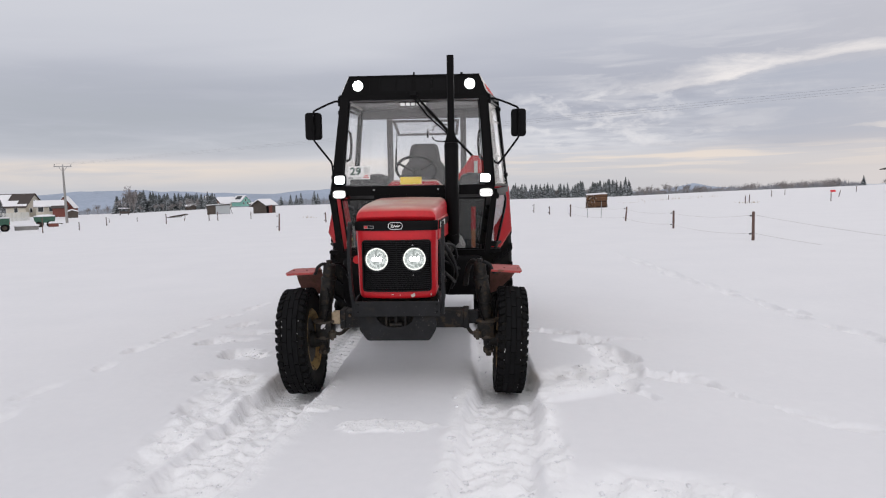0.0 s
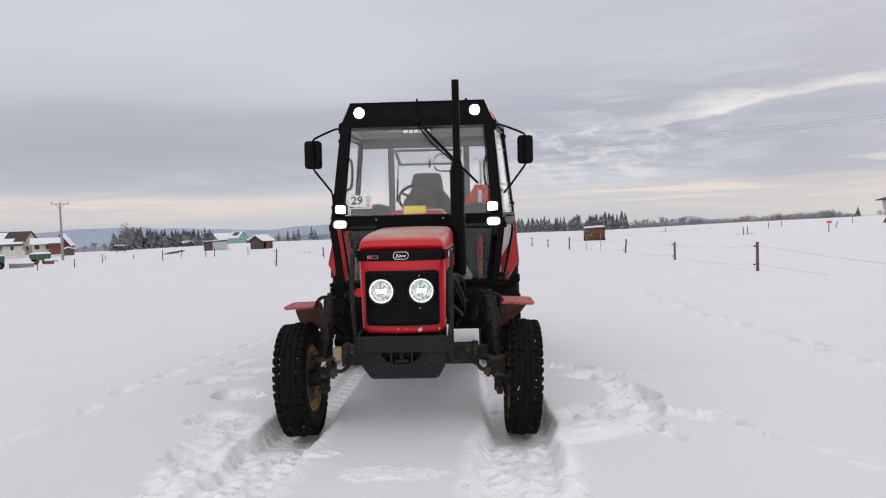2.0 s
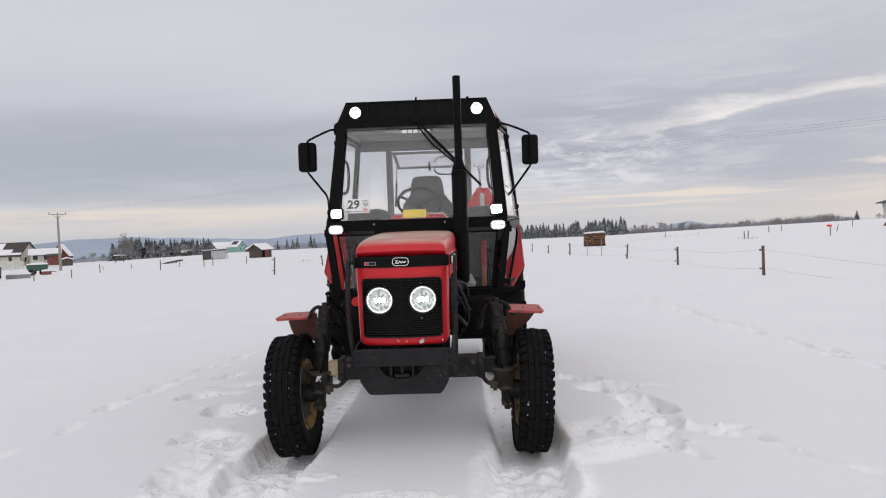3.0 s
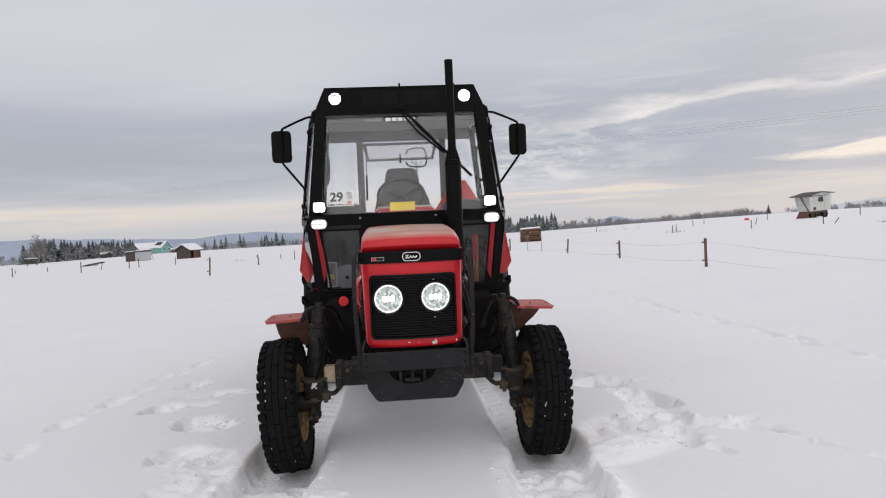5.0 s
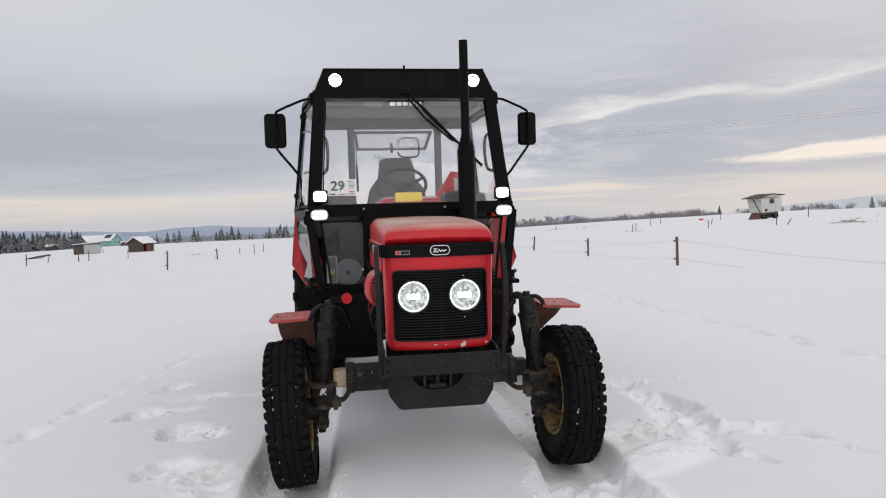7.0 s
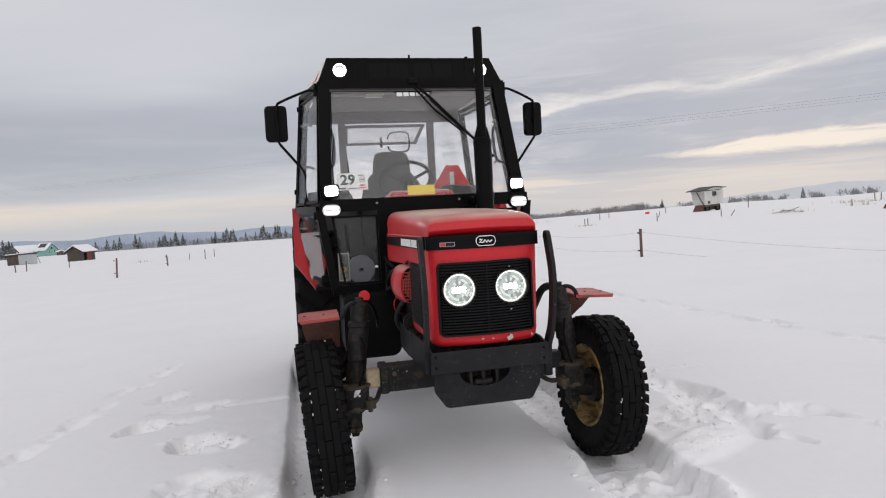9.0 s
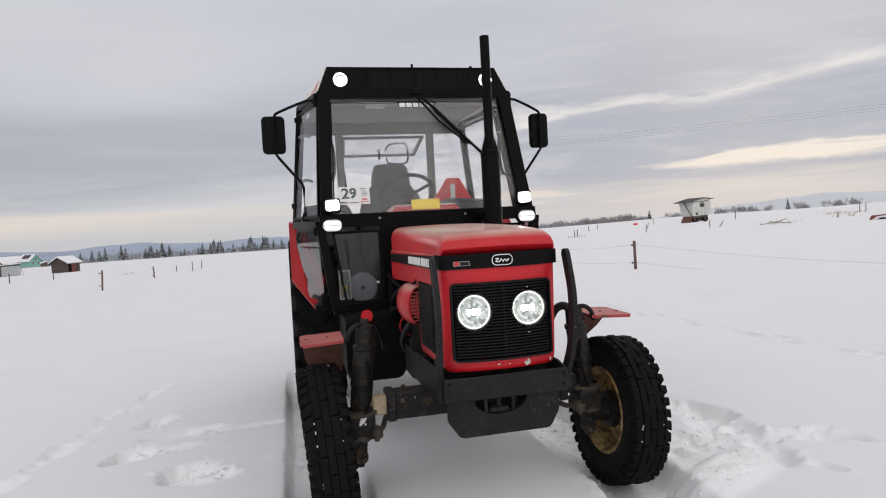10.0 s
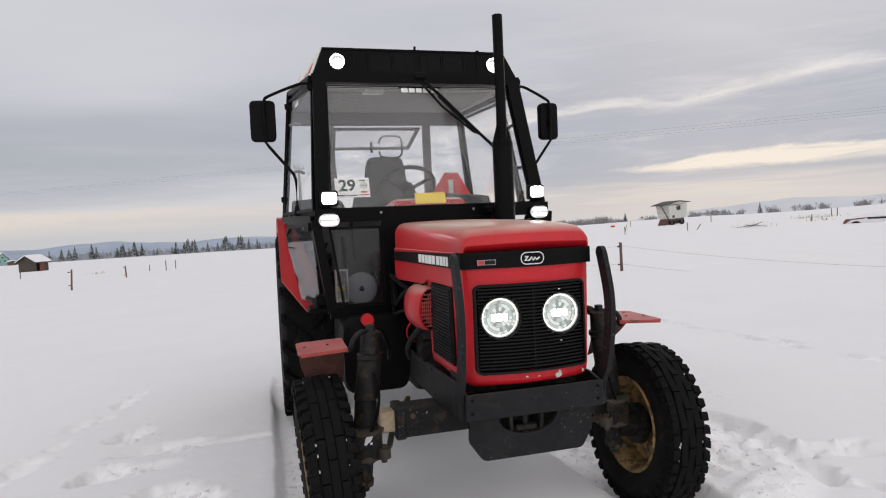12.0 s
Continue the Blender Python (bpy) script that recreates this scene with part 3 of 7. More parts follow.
def print_mark(x, y, px, py, turn, length, width, deep):
    """A trodden hole with ragged sides, a crumbly floor and a few crumbs round it."""
    c, s = math.cos(turn), math.sin(turn)
    u, v = ((x - px) * c + (y - py) * s) / length, (-(x - px) * s + (y - py) * c) / width
    d = np.sqrt(u * u + v * v) + 0.50 * fbm(x, y, 5, 3, 33) + 0.14 * fbm(x, y, 19, 2, 36)
    hole = step(1.30, 0.62, d)
    floor = 0.38 * fbm(x, y, 7, 3, 37) + 0.10 * fbm(x, y, 24, 2, 34) + 0.34 * lumps(x, y, 0.09, 38)
    crumbs = step(1.9, 1.2, d) * (1 - hole) * lumps(x, y, 0.045, 39) * step(-0.1, 0.3, fbm(x, y, 5, 2, 35))
    fill = np.clip(0.70 - 0.55 * u, 0.08, 1.15)  # snow kicked up towards one end
    return deep * (hole * (floor * (0.5 + 0.5 * fill) - fill) + 0.30 * crumbs), hole


def marks(z, loose, x, y, rows):
    """Trodden holes, each with its place, turn, half length, half width and depth."""
    for px, py, turn, length, width, deep in rows:
        near = (np.abs(x - px) < 0.9) & (np.abs(y - py) < 0.9)
        dz, hole = print_mark(x[near], y[near], px, py, radians(turn), length, width, deep * 0.85)
        z[near] = np.minimum(z[near], 0) * (1 - hole) + np.maximum(z[near], 0) + dz
        loose[near] = np.maximum(loose[near], hole * min(1.0, 0.15 + 7.0 * deep))


def along(points, gap, deep, length, width, seed, sway=0.06):
    """Rows of marks along a line of points."""
    rng = np.random.default_rng(seed)
    rows = []
    for (x0, y0), (x1, y1) in zip(points, points[1:]):
        dist, turn = math.hypot(x1 - x0, y1 - y0), math.atan2(y1 - y0, x1 - x0)
        for k in range(max(1, round(dist / gap))):
            t = (k + 0.4 * rng.random()) * gap / dist
            off = sway * (1 if k % 2 else -1) + rng.normal(0, 0.02)
            rows.append((x0 + (x1 - x0) * t - math.sin(turn) * off, y0 + (y1 - y0) * t + math.cos(turn) * off, math.degrees(turn) + rng.normal(0, 10), length * rng.uniform(0.7, 1.3), width * rng.uniform(0.8, 1.2), deep * rng.uniform(0.6, 1.2)))
    return rows


def trampled(x, y, cx, cy, rx, ry, turn=0.0):
    c, s = math.cos(turn), math.sin(turn)
    u, v = ((x - cx) * c + (y - cy) * s) / rx, (-(x - cx) * s + (y - cy) * c) / ry
    wob = 0.45 * fbm(x, y, 2.2, 3, 31)
    return step(1.25, 0.45, np.sqrt(u * u + v * v) + wob)


def snow_height(x, y):
    """Height of the snow and how far it is broken up, from 0 to 1."""
    z = lie_of_land(x, y)
    broken = np.zeros_like(z)
    near = (np.abs(x) < 5.5) & (y > 0.5) & (y < 14)
    xs, ys = x[near], y[near]
    d, loose = np.zeros_like(xs), np.zeros_like(xs)
    # footprints beside the tractor and across the field
    marks(d, loose, xs, ys, [
        (-2.64, 7.45, 80, 0.16, 0.075, 0.065), (-2.58, 7.72, 70, 0.10, 0.05, 0.04), (-2.83, 6.90, 75, 0.15, 0.08, 0.065), (-2.70, 7.02, 60, 0.09, 0.05, 0.04), (-2.92, 6.12, 72, 0.20, 0.085, 0.075), (-2.84, 6.48, 72, 0.11, 0.06, 0.05), (-3.04, 5.52, 75, 0.16, 0.08, 0.06), (-2.98, 5.84, 80, 0.10, 0.05, 0.03), (-3.02, 4.97, 100, 0.15, 0.07, 0.05), (-3.14, 4.38, 75, 0.20, 0.07, 0.04), (-3.02, 3.84, 95, 0.2, 0.07, 0.04),
        (-2.40, 6.52, 60, 0.17, 0.12, 0.085), (-2.10, 6.14, 8, 0.26, 0.085, 0.075), (-1.70, 6.12, 3, 0.24, 0.05, 0.04), (-1.40, 6.12, -2, 0.20, 0.035, 0.03), (-2.40, 5.80, 30, 0.16, 0.11, 0.10), (-2.16, 5.82, 10, 0.14, 0.07, 0.04),
        (-2.02, 5.34, 35, 0.17, 0.13, 0.11), (-1.92, 4.68, 40, 0.18, 0.13, 0.10), (-1.80, 4.15, 80, 0.26, 0.10, 0.07),
        (0.64, 6.05, 0, 0.18, 0.06, 0.05), (0.86, 6.00, -20, 0.16, 0.08, 0.07), (1.08, 5.76, -10, 0.18, 0.08, 0.06), (1.33, 5.74, -5, 0.20, 0.06, 0.07), (1.20, 5.24, 110, 0.26, 0.11, 0.11), (1.19, 4.74, 95, 0.20, 0.10, 0.10), (1.07, 4.38, 100, 0.16, 0.09, 0.07), (1.15, 4.14, 120, 0.11, 0.045, 0.05),
        (1.40, 4.57, -30, 0.17, 0.075, 0.08), (1.57, 4.59, 20, 0.14, 0.05, 0.05), (1.66, 4.38, -65, 0.20, 0.05, 0.05), (1.76, 4.10, -60, 0.16, 0.04, 0.04), (2.05, 3.74, -45, 0.20, 0.045, 0.04), (2.24, 3.54, -25, 0.26, 0.06, 0.05), (2.9, 3.3, -20, 0.26, 0.06, 0.05),
    ])
    # a thin line of old steps across the field
    marks(d, loose, xs, ys, along([(3.20, 13.4), (3.24, 10.3), (3.50, 9.2), (3.66, 7.7), (3.78, 6.6), (3.84, 5.6), (3.7, 4.2)], 0.32, 0.085, 0.20, 0.075, 1, 0.045))
    # broken snow beside the ruts
    for cx, cy, rx, ry, turn, deep, seed in (
        (1.00, 5.62, 0.26, 0.15, -0.5, 0.035, 50), (1.12, 5.30, 0.15, 0.28, 0.2, 0.055, 51), (1.12, 4.86, 0.16, 0.28, 0.1, 0.05, 52), (1.06, 4.38, 0.12, 0.22, -0.2, 0.05, 57), (0.86, 4.66, 0.34, 0.24, 0.4, 0.012, 60), (0.72, 4.24, 0.46, 0.17, 0.5, -0.035, 61), (1.50, 4.50, 0.24, 0.10, -0.3, 0.03, 62),
        (-1.84, 5.24, 0.14, 0.12, 0.2, 0.015, 53), (-1.76, 4.60, 0.15, 0.14, -0.2, 0.025, 54), (-1.68, 3.55, 0.16, 0.85, -0.1, 0.04, 55), (0.40, 3.5, 0.10, 0.7, 0.05, 0.005, 56), (0.8, 2.7, 0.6, 0.30, -0.1, 0.03, 58),
    ):
        mask = trampled(xs, ys, cx, cy, rx, ry, turn)
        lump = 0.078 * fbm(xs, ys, 3.2, 4, seed) + 0.034 * lumps(xs, ys, 0.15, seed + 20) + 0.012 * lumps(xs, ys, 0.06, seed + 24) + 0.007 * fbm(xs, ys, 20, 3, seed + 27)
        d = d + mask * (lump - deep)
        loose = np.maximum(loose, mask)
    top = 0.022
    d = np.where(d > top, top + 0.45 * (d - top), d)
    d += 0.008 * fbm(xs, ys, 0.9, 3, 3) + 0.0014 * fbm(xs, ys, 9, 3, 8)
    # the two wheel ruts
    for side, rough in ((-1, 0.72), (1, 0.75)):
        u = xs - rut_line(ys, side)
        front = step(4.9, 4.2, ys)
        wob = (0.050 * fbm(xs, ys, 3.2, 4, 11 + side) + 0.012 * fbm(xs, ys, 15, 3, 15 + side)) * (0.35 + 0.65 * front)
        inside = step(0.228 if side < 0 else 0.245, 0.170, np.abs(u) + wob) * step(7.9, 7.5, ys)
        lug = np.abs(((ys + 0.55 * np.abs(u)) / 0.125) % 1.0 - 0.5) * 2
        ridge = 0.024 * step(0.35, 0.85, lug) * step(0.01, 0.07, np.abs(u))
        crumb = (0.034 * fbm(xs, ys, 6, 4, 21 + side) + 0.008 * fbm(xs, ys, 20, 3, 23 + side)) * (0.3 + rough * front)
        crumb = crumb + (0.030 * lumps(xs, ys, 0.13, 61 + side) + 0.010 * lumps(xs, ys, 0.05, 65 + side)) * (0.15 + rough * front)
        # the rut is deepest under the wheels and fills up in front of them
        under = np.exp(-((ys - 4.62) / 0.34) ** 4) * step(0.24, 0.14, np.abs(u))
        deep = 0.120 - 0.040 * step(4.25, 3.4, ys)
        d = d * (1 - inside) + inside * (-deep + (ridge * (1 - 0.3 * front * rough) + crumb) * (1 - 0.9 * under) - 0.026 * under)
        lip = np.exp(-((np.abs(u) + wob - 0.268) / 0.055) ** 2) * step(7.9, 7.5, ys)
        d += lip * (0.006 + 0.022 * np.clip(fbm(xs, ys, 6, 4, 41 + side), 0, None) + 0.007 * lumps(xs, ys, 0.07, 44 + side)) * (0.3 + 0.7 * front)
        loose = np.maximum(loose, np.maximum(inside, 0.8 * lip * front))
    # thin scraped slabs in front of the tractor
    for cx, cy, rx, ry in ((-1.0, 3.91, 0.19, 0.065), (-0.50, 3.60, 0.36, 0.10)):
        slab = step(1.0, 0.82, np.hypot((xs - cx) / rx, (ys - cy) / ry) + 0.5 * fbm(xs, ys, 5, 4, 91) + 0.3 * fbm(xs, ys, 18, 2, 93))
        d += slab * (0.008 + 0.010 * fbm(xs, ys, 9, 3, 92))
        loose = np.maximum(loose, slab)
    fade = step(5.5, 5.0, np.abs(xs)) * step(14, 12.5, ys) * step(0.5, 1.2, ys)
    z[near] += d * fade
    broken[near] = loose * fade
    return z, broken


def spread(stretches, reach, grow):
    """Grid lines: even within each stretch, then wider and wider out to reach."""
    mid = []
    for (lo, gap), (hi, _) in zip(stretches, stretches[1:]):
        mid += list(np.arange(lo, hi - gap / 2, gap))
    out, v, gap = [], 0.0, stretches[0][1]
    while v < reach:
        gap *= grow
        v += gap
        out.append(v)
    return np.array([mid[0] - v for v in out[::-1]] + mid + [mid[-1] + v for v in out])


def grid_mesh(name, xs, ys, z, mat):
    nx, ny = len(xs), len(ys)
    me = bpy.data.meshes.new(name)
    co = np.empty((ny * nx, 3))
    gx, gy = np.meshgrid(xs, ys)
    co[:, 0], co[:, 1], co[:, 2] = gx.ravel(), gy.ravel(), z.ravel()
    i = (np.arange(ny - 1)[:, None] * nx + np.arange(nx - 1)[None, :]).ravel()
    quads = np.stack([i, i + 1, i + nx + 1, i + nx], 1).astype(np.int32)
    me.vertices.add(len(co))
    me.vertices.foreach_set("co", co.ravel())
    me.loops.add(quads.size)
    me.loops.foreach_set("vertex_index", quads.ravel())
    me.polygons.add(len(quads))
    me.polygons.foreach_set("loop_start", np.arange(0, quads.size, 4, dtype=np.int32))
    me.update(calc_edges=True)
    me.validate()
    me.shade_smooth()
    me.materials.append(M[mat])
    return me


def make_ground():
    xs = spread([(-3.4, 0.022), (-2.7, 0.0125), (1.9, 0.022), (4.3, 0)], 4300, 1.10)
    ys = spread([(2.0, 0.022), (2.6, 0.0125), (6.4, 0.022), (8.4, 0)], 4300, 1.10)
    gx, gy = np.meshgrid(xs, ys)
    z, broken = snow_height(gx.ravel(), gy.ravel())
    me = grid_mesh("ground", xs, ys, z, "snow")
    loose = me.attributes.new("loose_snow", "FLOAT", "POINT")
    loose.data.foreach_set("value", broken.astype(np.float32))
    ob = new("ground", me)
    tagged(ob, "white snow field with wheel ruts and footprints", "snow field", kind="structure")


make_ground()


def make_crumbs():
    """Crumbs and clods of snow thrown up where it is broken."""
    rng = np.random.default_rng(12)
    x, y = rng.uniform(-2.7, 1.9, 26000), rng.uniform(2.4, 6.4, 26000)
    z, broken = snow_height(x, y)
    pick = (broken > 0.35) & (rng.random(len(x)) < broken * 0.16) & (np.abs(y - 4.9) + np.abs(x + 0.49) > 0.5)
    ball = bmesh.new()
    bmesh.ops.create_icosphere(ball, subdivisions=1, radius=1.0)
    shape = np.array([v.co[:] for v in ball.verts])
    faces = np.array([[v.index for v in f.verts] for f in ball.faces])
    ball.free()
    verts, tris = [], []
    for px, py, pz in zip(x[pick], y[pick], z[pick]):
        r = min(0.020, 0.0060 * math.exp(abs(rng.normal(0, 0.55))))
        v = shape * (r * rng.uniform(0.6, 1.25, (12, 1))) * np.array([rng.uniform(0.8, 1.5), rng.uniform(0.8, 1.5), rng.uniform(0.45, 0.7)])
        tris.append(faces + 12 * len(verts))
        verts.append(v + (px, py, pz - 0.18 * r))
    me = bpy.data.meshes.new("snow_crumbs")
    me.from_pydata(np.concatenate(verts).tolist(), [], np.concatenate(tris).tolist())
    me.shade_smooth()
    me.materials.append(M["snow_load"])
    tagged(new("snow_crumbs", me), "loose crumbs of broken snow along ruts and footprints", "snow", kind="stuff")


make_crumbs()


def land(x, y):
    return float(lie_of_land(x, y))


def bearing(deg, dist):
    """A place on the field by its bearing from the start of the walk and its distance."""
    x, y = dist * math.sin(radians(deg)), dist * math.cos(radians(deg))
    return x, y, land(x, y)

# ---- the tractor ----
# Its own axes: x across, y from the bumper backwards, z up from the bottom of the tyres.


def bow(x):
    """The slightly curved front of the nose."""
    return 0.002 + 0.050 * (x / 0.27) ** 2


def letter_bars(widths, height, gap, at, mat, parent, label):
    """Plain blocks in a row, standing in for lettering; drawn in the x-z plane, centred, then placed."""
    x = -(sum(widths) + gap * (len(widths) - 1)) / 2
    for w in widths:
        if w > 0:
            part("letter_bar", moved(box(x, x + w, -0.0015, 0.0015, -height / 2, height / 2), at), mat, parent, label, 0)
        x += w + gap


def make_hood(t):
    # upper hood: arched section drawn back from the nose
    rings = []
    for y, w, top in ((0.070, 0.258, 1.296), (0.050, 0.260, 1.314), (0.052, 0.262, 1.342), (0.066, 0.264, 1.364), (0.095, 0.266, 1.378), (0.16, 0.269, 1.388), (0.35, 0.278, 1.400), (0.75, 0.290, 1.413), (1.13, 0.302, 1.422)):
        r = min(0.062, max(0.016, (top - 1.30) * 0.75))
        arc = []
        for k in range(6):
            a = radians(90 * k / 5)
            arc.append((w - r + r * math.cos(a), top - r + r * math.sin(a)))
        half = [(w, 1.288)] + arc
        cross = [(w * 0.5, top + 0.004), (0, top + 0.006), (-w * 0.5, top + 0.004)]
        ring = [(x, z) for x, z in half] + cross + [(-x, z) for x, z in half[::-1]]
        bowed = 0.9 if y < 0.12 else 0.0
        rings.append([(x, y + bowed * (bow(x) - 0.066), z) for x, z in ring])
    hood = part("hood", loft(rings), "red", t, "faded red bonnet dulled by frost")
    # side skirts of the hood below the stripe, stepped up behind the nose
    for s in (-1, 1):
        o = [(0.10, 1.289), (0.10, 1.157), (0.52, 1.157), (0.58, 1.135), (1.13, 1.120), (1.13, 1.289)]
        bm = prism(o, "x", -0.006, 0.006, 0.002)
        for v in bm.verts:
            v.co.x += s * (0.270 + 0.030 * v.co.y)
        part("hood_side", bm, "red", hood)
        # black stripe with the pale block lettering
        o = [(0.10, 1.228), (1.10, 1.226), (1.10, 1.272), (0.10, 1.286)]
        bm = prism(o, "x", -0.003, 0.003)
        for v in bm.verts:
            v.co.x += s * (0.2805 + 0.030 * v.co.y)
        part("side_stripe", bm, "plastic", hood, "black side stripe")
        turn = Matrix.Rotation(radians(-90 if s < 0 else 90), 4, "Z")
        at = Matrix.Translation((s * 0.2955, 0.375, 1.253)) @ Matrix.Rotation(s * radians(-1.7), 4, "Z") @ turn
        letter_bars((0.042, 0.042, 0.042, 0.044, 0.044, -0.002, 0.038, 0.038, 0.022, 0.022), 0.037, 0.012, at, "white", hood, "white block of lettering")
    # nose: bowed shell down to the bumper
    def plan(w, y1, dy=0.0, n=12):
        pts = []
        side, edge = w - 0.03, min(0.222, (w - 0.03) * 0.96)
        for x in [-side] + [-edge + 2 * edge * k / (n - 2) for k in range(n - 1)] + [side]:
            pts.append((x, bow(x) + dy))
        e = bow(w - 0.03) + dy
        pts += [(w - 0.009, e + 0.012), (w, e + 0.034), (w + 0.006, y1), (-w - 0.006, y1), (-w, e + 0.034), (-w + 0.009, e + 0.012)]
        return pts
    rings = [[(x, y, z) for x, y in plan(w, 0.56, dy)] for z, w, dy in ((0.768, 0.226, 0.046), (0.771, 0.238, 0.030), (0.779, 0.250, 0.020), (0.795, 0.257, 0.014), (0.820, 0.261, 0.011), (0.830, 0.2613, 0.010), (1.0, 0.265, 0.004), (1.156, 0.2685, 0.0015), (1.226, 0.270, 0.0))]
    shell = loft(rings)
    # the opening for the grille
    hole = [f for f in shell.faces if f.calc_center_median().y < 0.1 and abs(f.calc_center_median().x) < 0.221 and 0.830 < f.calc_center_median().z < 1.156]
    bmesh.ops.delete(shell, geom=hole, context="FACES")
    nose = part("nose", shell, "red", t, "red nose panel with chipped paint")
    for cx, cz, w, h in ((0.105, 0.791, 0.020, 0.012), (0.112, 0.801, 0.009, 0.012), (0.225, 0.794, 0.007, 0.009), (-0.03, 0.800, 0.010, 0.004), (0.02, 0.797, 0.006, 0.003)):
        o = [(cx + w * math.cos(a) * (0.7 + 0.3 * math.sin(5 * a)), cz + h * math.sin(a) * (0.75 + 0.25 * math.cos(3 * a))) for a in [k * math.pi / 6 for k in range(12)]]
        part("paint_chip", prism(o, "y", bow(cx) + 0.011, bow(cx) + 0.026), "clear_plastic", nose, "bare pale paint chip")
    # grille with its frame, slats and lamps
    def bent(bm, off):
        for v in bm.verts:
            v.co.y += bow(v.co.x) + off
        return bm
    def slab(x0, x1, z0, z1, y0, y1, n=10):
        rings = [[(x0 + (x1 - x0) * k / n, y0, z0), (x0 + (x1 - x0) * k / n, y1, z0), (x0 + (x1 - x0) * k / n, y1, z1), (x0 + (x1 - x0) * k / n, y0, z1)] for k in range(n + 1)]
        return loft(rings)
    # the grille has rounded corners
    rings = []
    for k in range(25):
        x = -0.226 * math.cos(math.pi * k / 24)
        cut = max(0.0, abs(x) - 0.206)
        cut = 0.020 - math.sqrt(max(0.0, 0.020 ** 2 - cut ** 2)) - (0.001 if cut > 0.0199 else 0.0)
        rings.append([(x, 0.030, 0.826 + cut), (x, 0.045, 0.826 + cut), (x, 0.045, 1.160 - cut), (x, 0.030, 1.160 - cut)])
    grille = part("grille", bent(loft(rings), -0.002), "plastic", t, "black slatted radiator grille")
    ring = [(x, 0.0, z) for x, z in rounded(-0.226, 0.226, 0.826, 1.160, 0.020, 6)]
    path = []
    for p, q in zip(ring, ring[1:] + ring[:1]):
        steps = 8 if abs(q[0] - p[0]) > 0.1 else 1
        path += [(p[0] + (q[0] - p[0]) * k / steps, 0.0, p[2] + (q[2] - p[2]) * k / steps) for k in range(steps)]
    part("grille_frame", bent(sweep([*path, path[0]], 0.009, 0.020, up=(0, 1, 0)), -0.004), "grille", grille)
    for k in range(24):
        z = 0.840 + k * 0.0132
        cuts = [-0.216]
        for cx in (-0.131, 0.119):
            reach = 0.0845 ** 2 - (z + 0.003 - 1.037) ** 2
            if reach > 0:
                cuts += [cx - math.sqrt(reach), cx + math.sqrt(reach)]
        cuts.append(0.216)
        for x0, x1 in zip(cuts[::2], cuts[1::2]):
            if x1 - x0 > 0.004:
                part("slat", bent(slab(x0, x1, z, z + 0.006, -0.006, 0.006, 6), -0.004), "grille", grille)
    part("mullion", bent(slab(-0.003, 0.003, 0.835, 1.15, -0.002, 0.006, 1), -0.004), "grille", grille)
    for cx in (-0.131, 0.119):
        part("lamp_rim", lathe([(0.028, 0.0785), (-0.008, 0.0800), (-0.010, 0.0830), (0.004, 0.0860), (0.020, 0.0860)], 40, "y", (cx, bow(0.125), 1.037)), "grille", grille)
    for x, z in ((0.107, 1.130), (0.108, 0.930)):
        part("snow_speck", box(x, x + 0.006, bow(x) - 0.012, bow(x) - 0.006, z, z + 0.003), "snow_load", grille)
    for s in (-1, 1):
        c = (-0.131 if s < 0 else 0.119, bow(0.13) + 0.014, 1.037)
        lamp = part("headlight", lathe([(0.03, 0.0775), (-0.010, 0.0775), (-0.015, 0.0765), (-0.014, 0.074), (0.0, 0.072)], 40, "y", c), "steel", t, "round headlight with a glowing ring, switched on")
        # facets take lit and shaded glow tones at random
        rng = random.Random(5)
        for k in range(70):
            row, i, count = (0, k, 30) if k < 30 else (1, k - 30, 24) if k < 54 else (2, k - 54, 16)
            r0, r1 = ((0.055, 0.0665), (0.041, 0.0535), (0.024, 0.0395))[row]
            a0, a1 = (i + 0.06) * 2 * math.pi / count, (i + 0.94) * 2 * math.pi / count
            ring = ((r0, a0), (r1, a0), (r1, a1), (r0, a1))
            tilt = rng.uniform(-0.002, 0.002)
            bm = loft([[(c[0] + r * math.cos(a), c[1] + y + (0.066 - r) * 0.10 + tilt * (1 if a == a0 else -1), c[2] + r * math.sin(a)) for r, a in ring] for y in (-0.004, 0.004)])
            part("facet", bm, ("reflector", "reflector_dim", "reflector", "reflector_dim", "reflector_dark")[rng.randrange(5)], lamp)
        for k in range(30):
            a = 2 * math.pi * k / 30
            part("bead", box(c[0] + 0.0695 * math.cos(a) - 0.0018, c[0] + 0.0695 * math.cos(a) + 0.0018, c[1] - 0.0130, c[1] - 0.009, c[2] + 0.0695 * math.sin(a) - 0.0018, c[2] + 0.0695 * math.sin(a) + 0.0018, 0.0008), "led_bead", lamp)
        part("reflector_bowl", lathe([(0.003, 0.060), (0.004, 0.030), (0.006, 0.0)], 24, "y", c), "reflector_dark", lamp)
        part("inner_ring", lathe([(-0.004, 0.0555), (-0.006, 0.0548), (-0.006, 0.0536), (0.0, 0.053)], 32, "y", c), "reflector_dark", lamp)
        part("light_ring", lathe([(-0.009, 0.0735), (-0.0115, 0.0705), (-0.007, 0.0665)], 40, "y", c), "led_ring", lamp, "glowing white ring")
        for x in (-0.022, 0.0, 0.022):
            part("led", box(c[0] + x - 0.010, c[0] + x + 0.010, c[1] - 0.012, c[1] + 0.004, c[2] - 0.015, c[2] + 0.013, 0.004), "led", lamp, "glowing white light block")
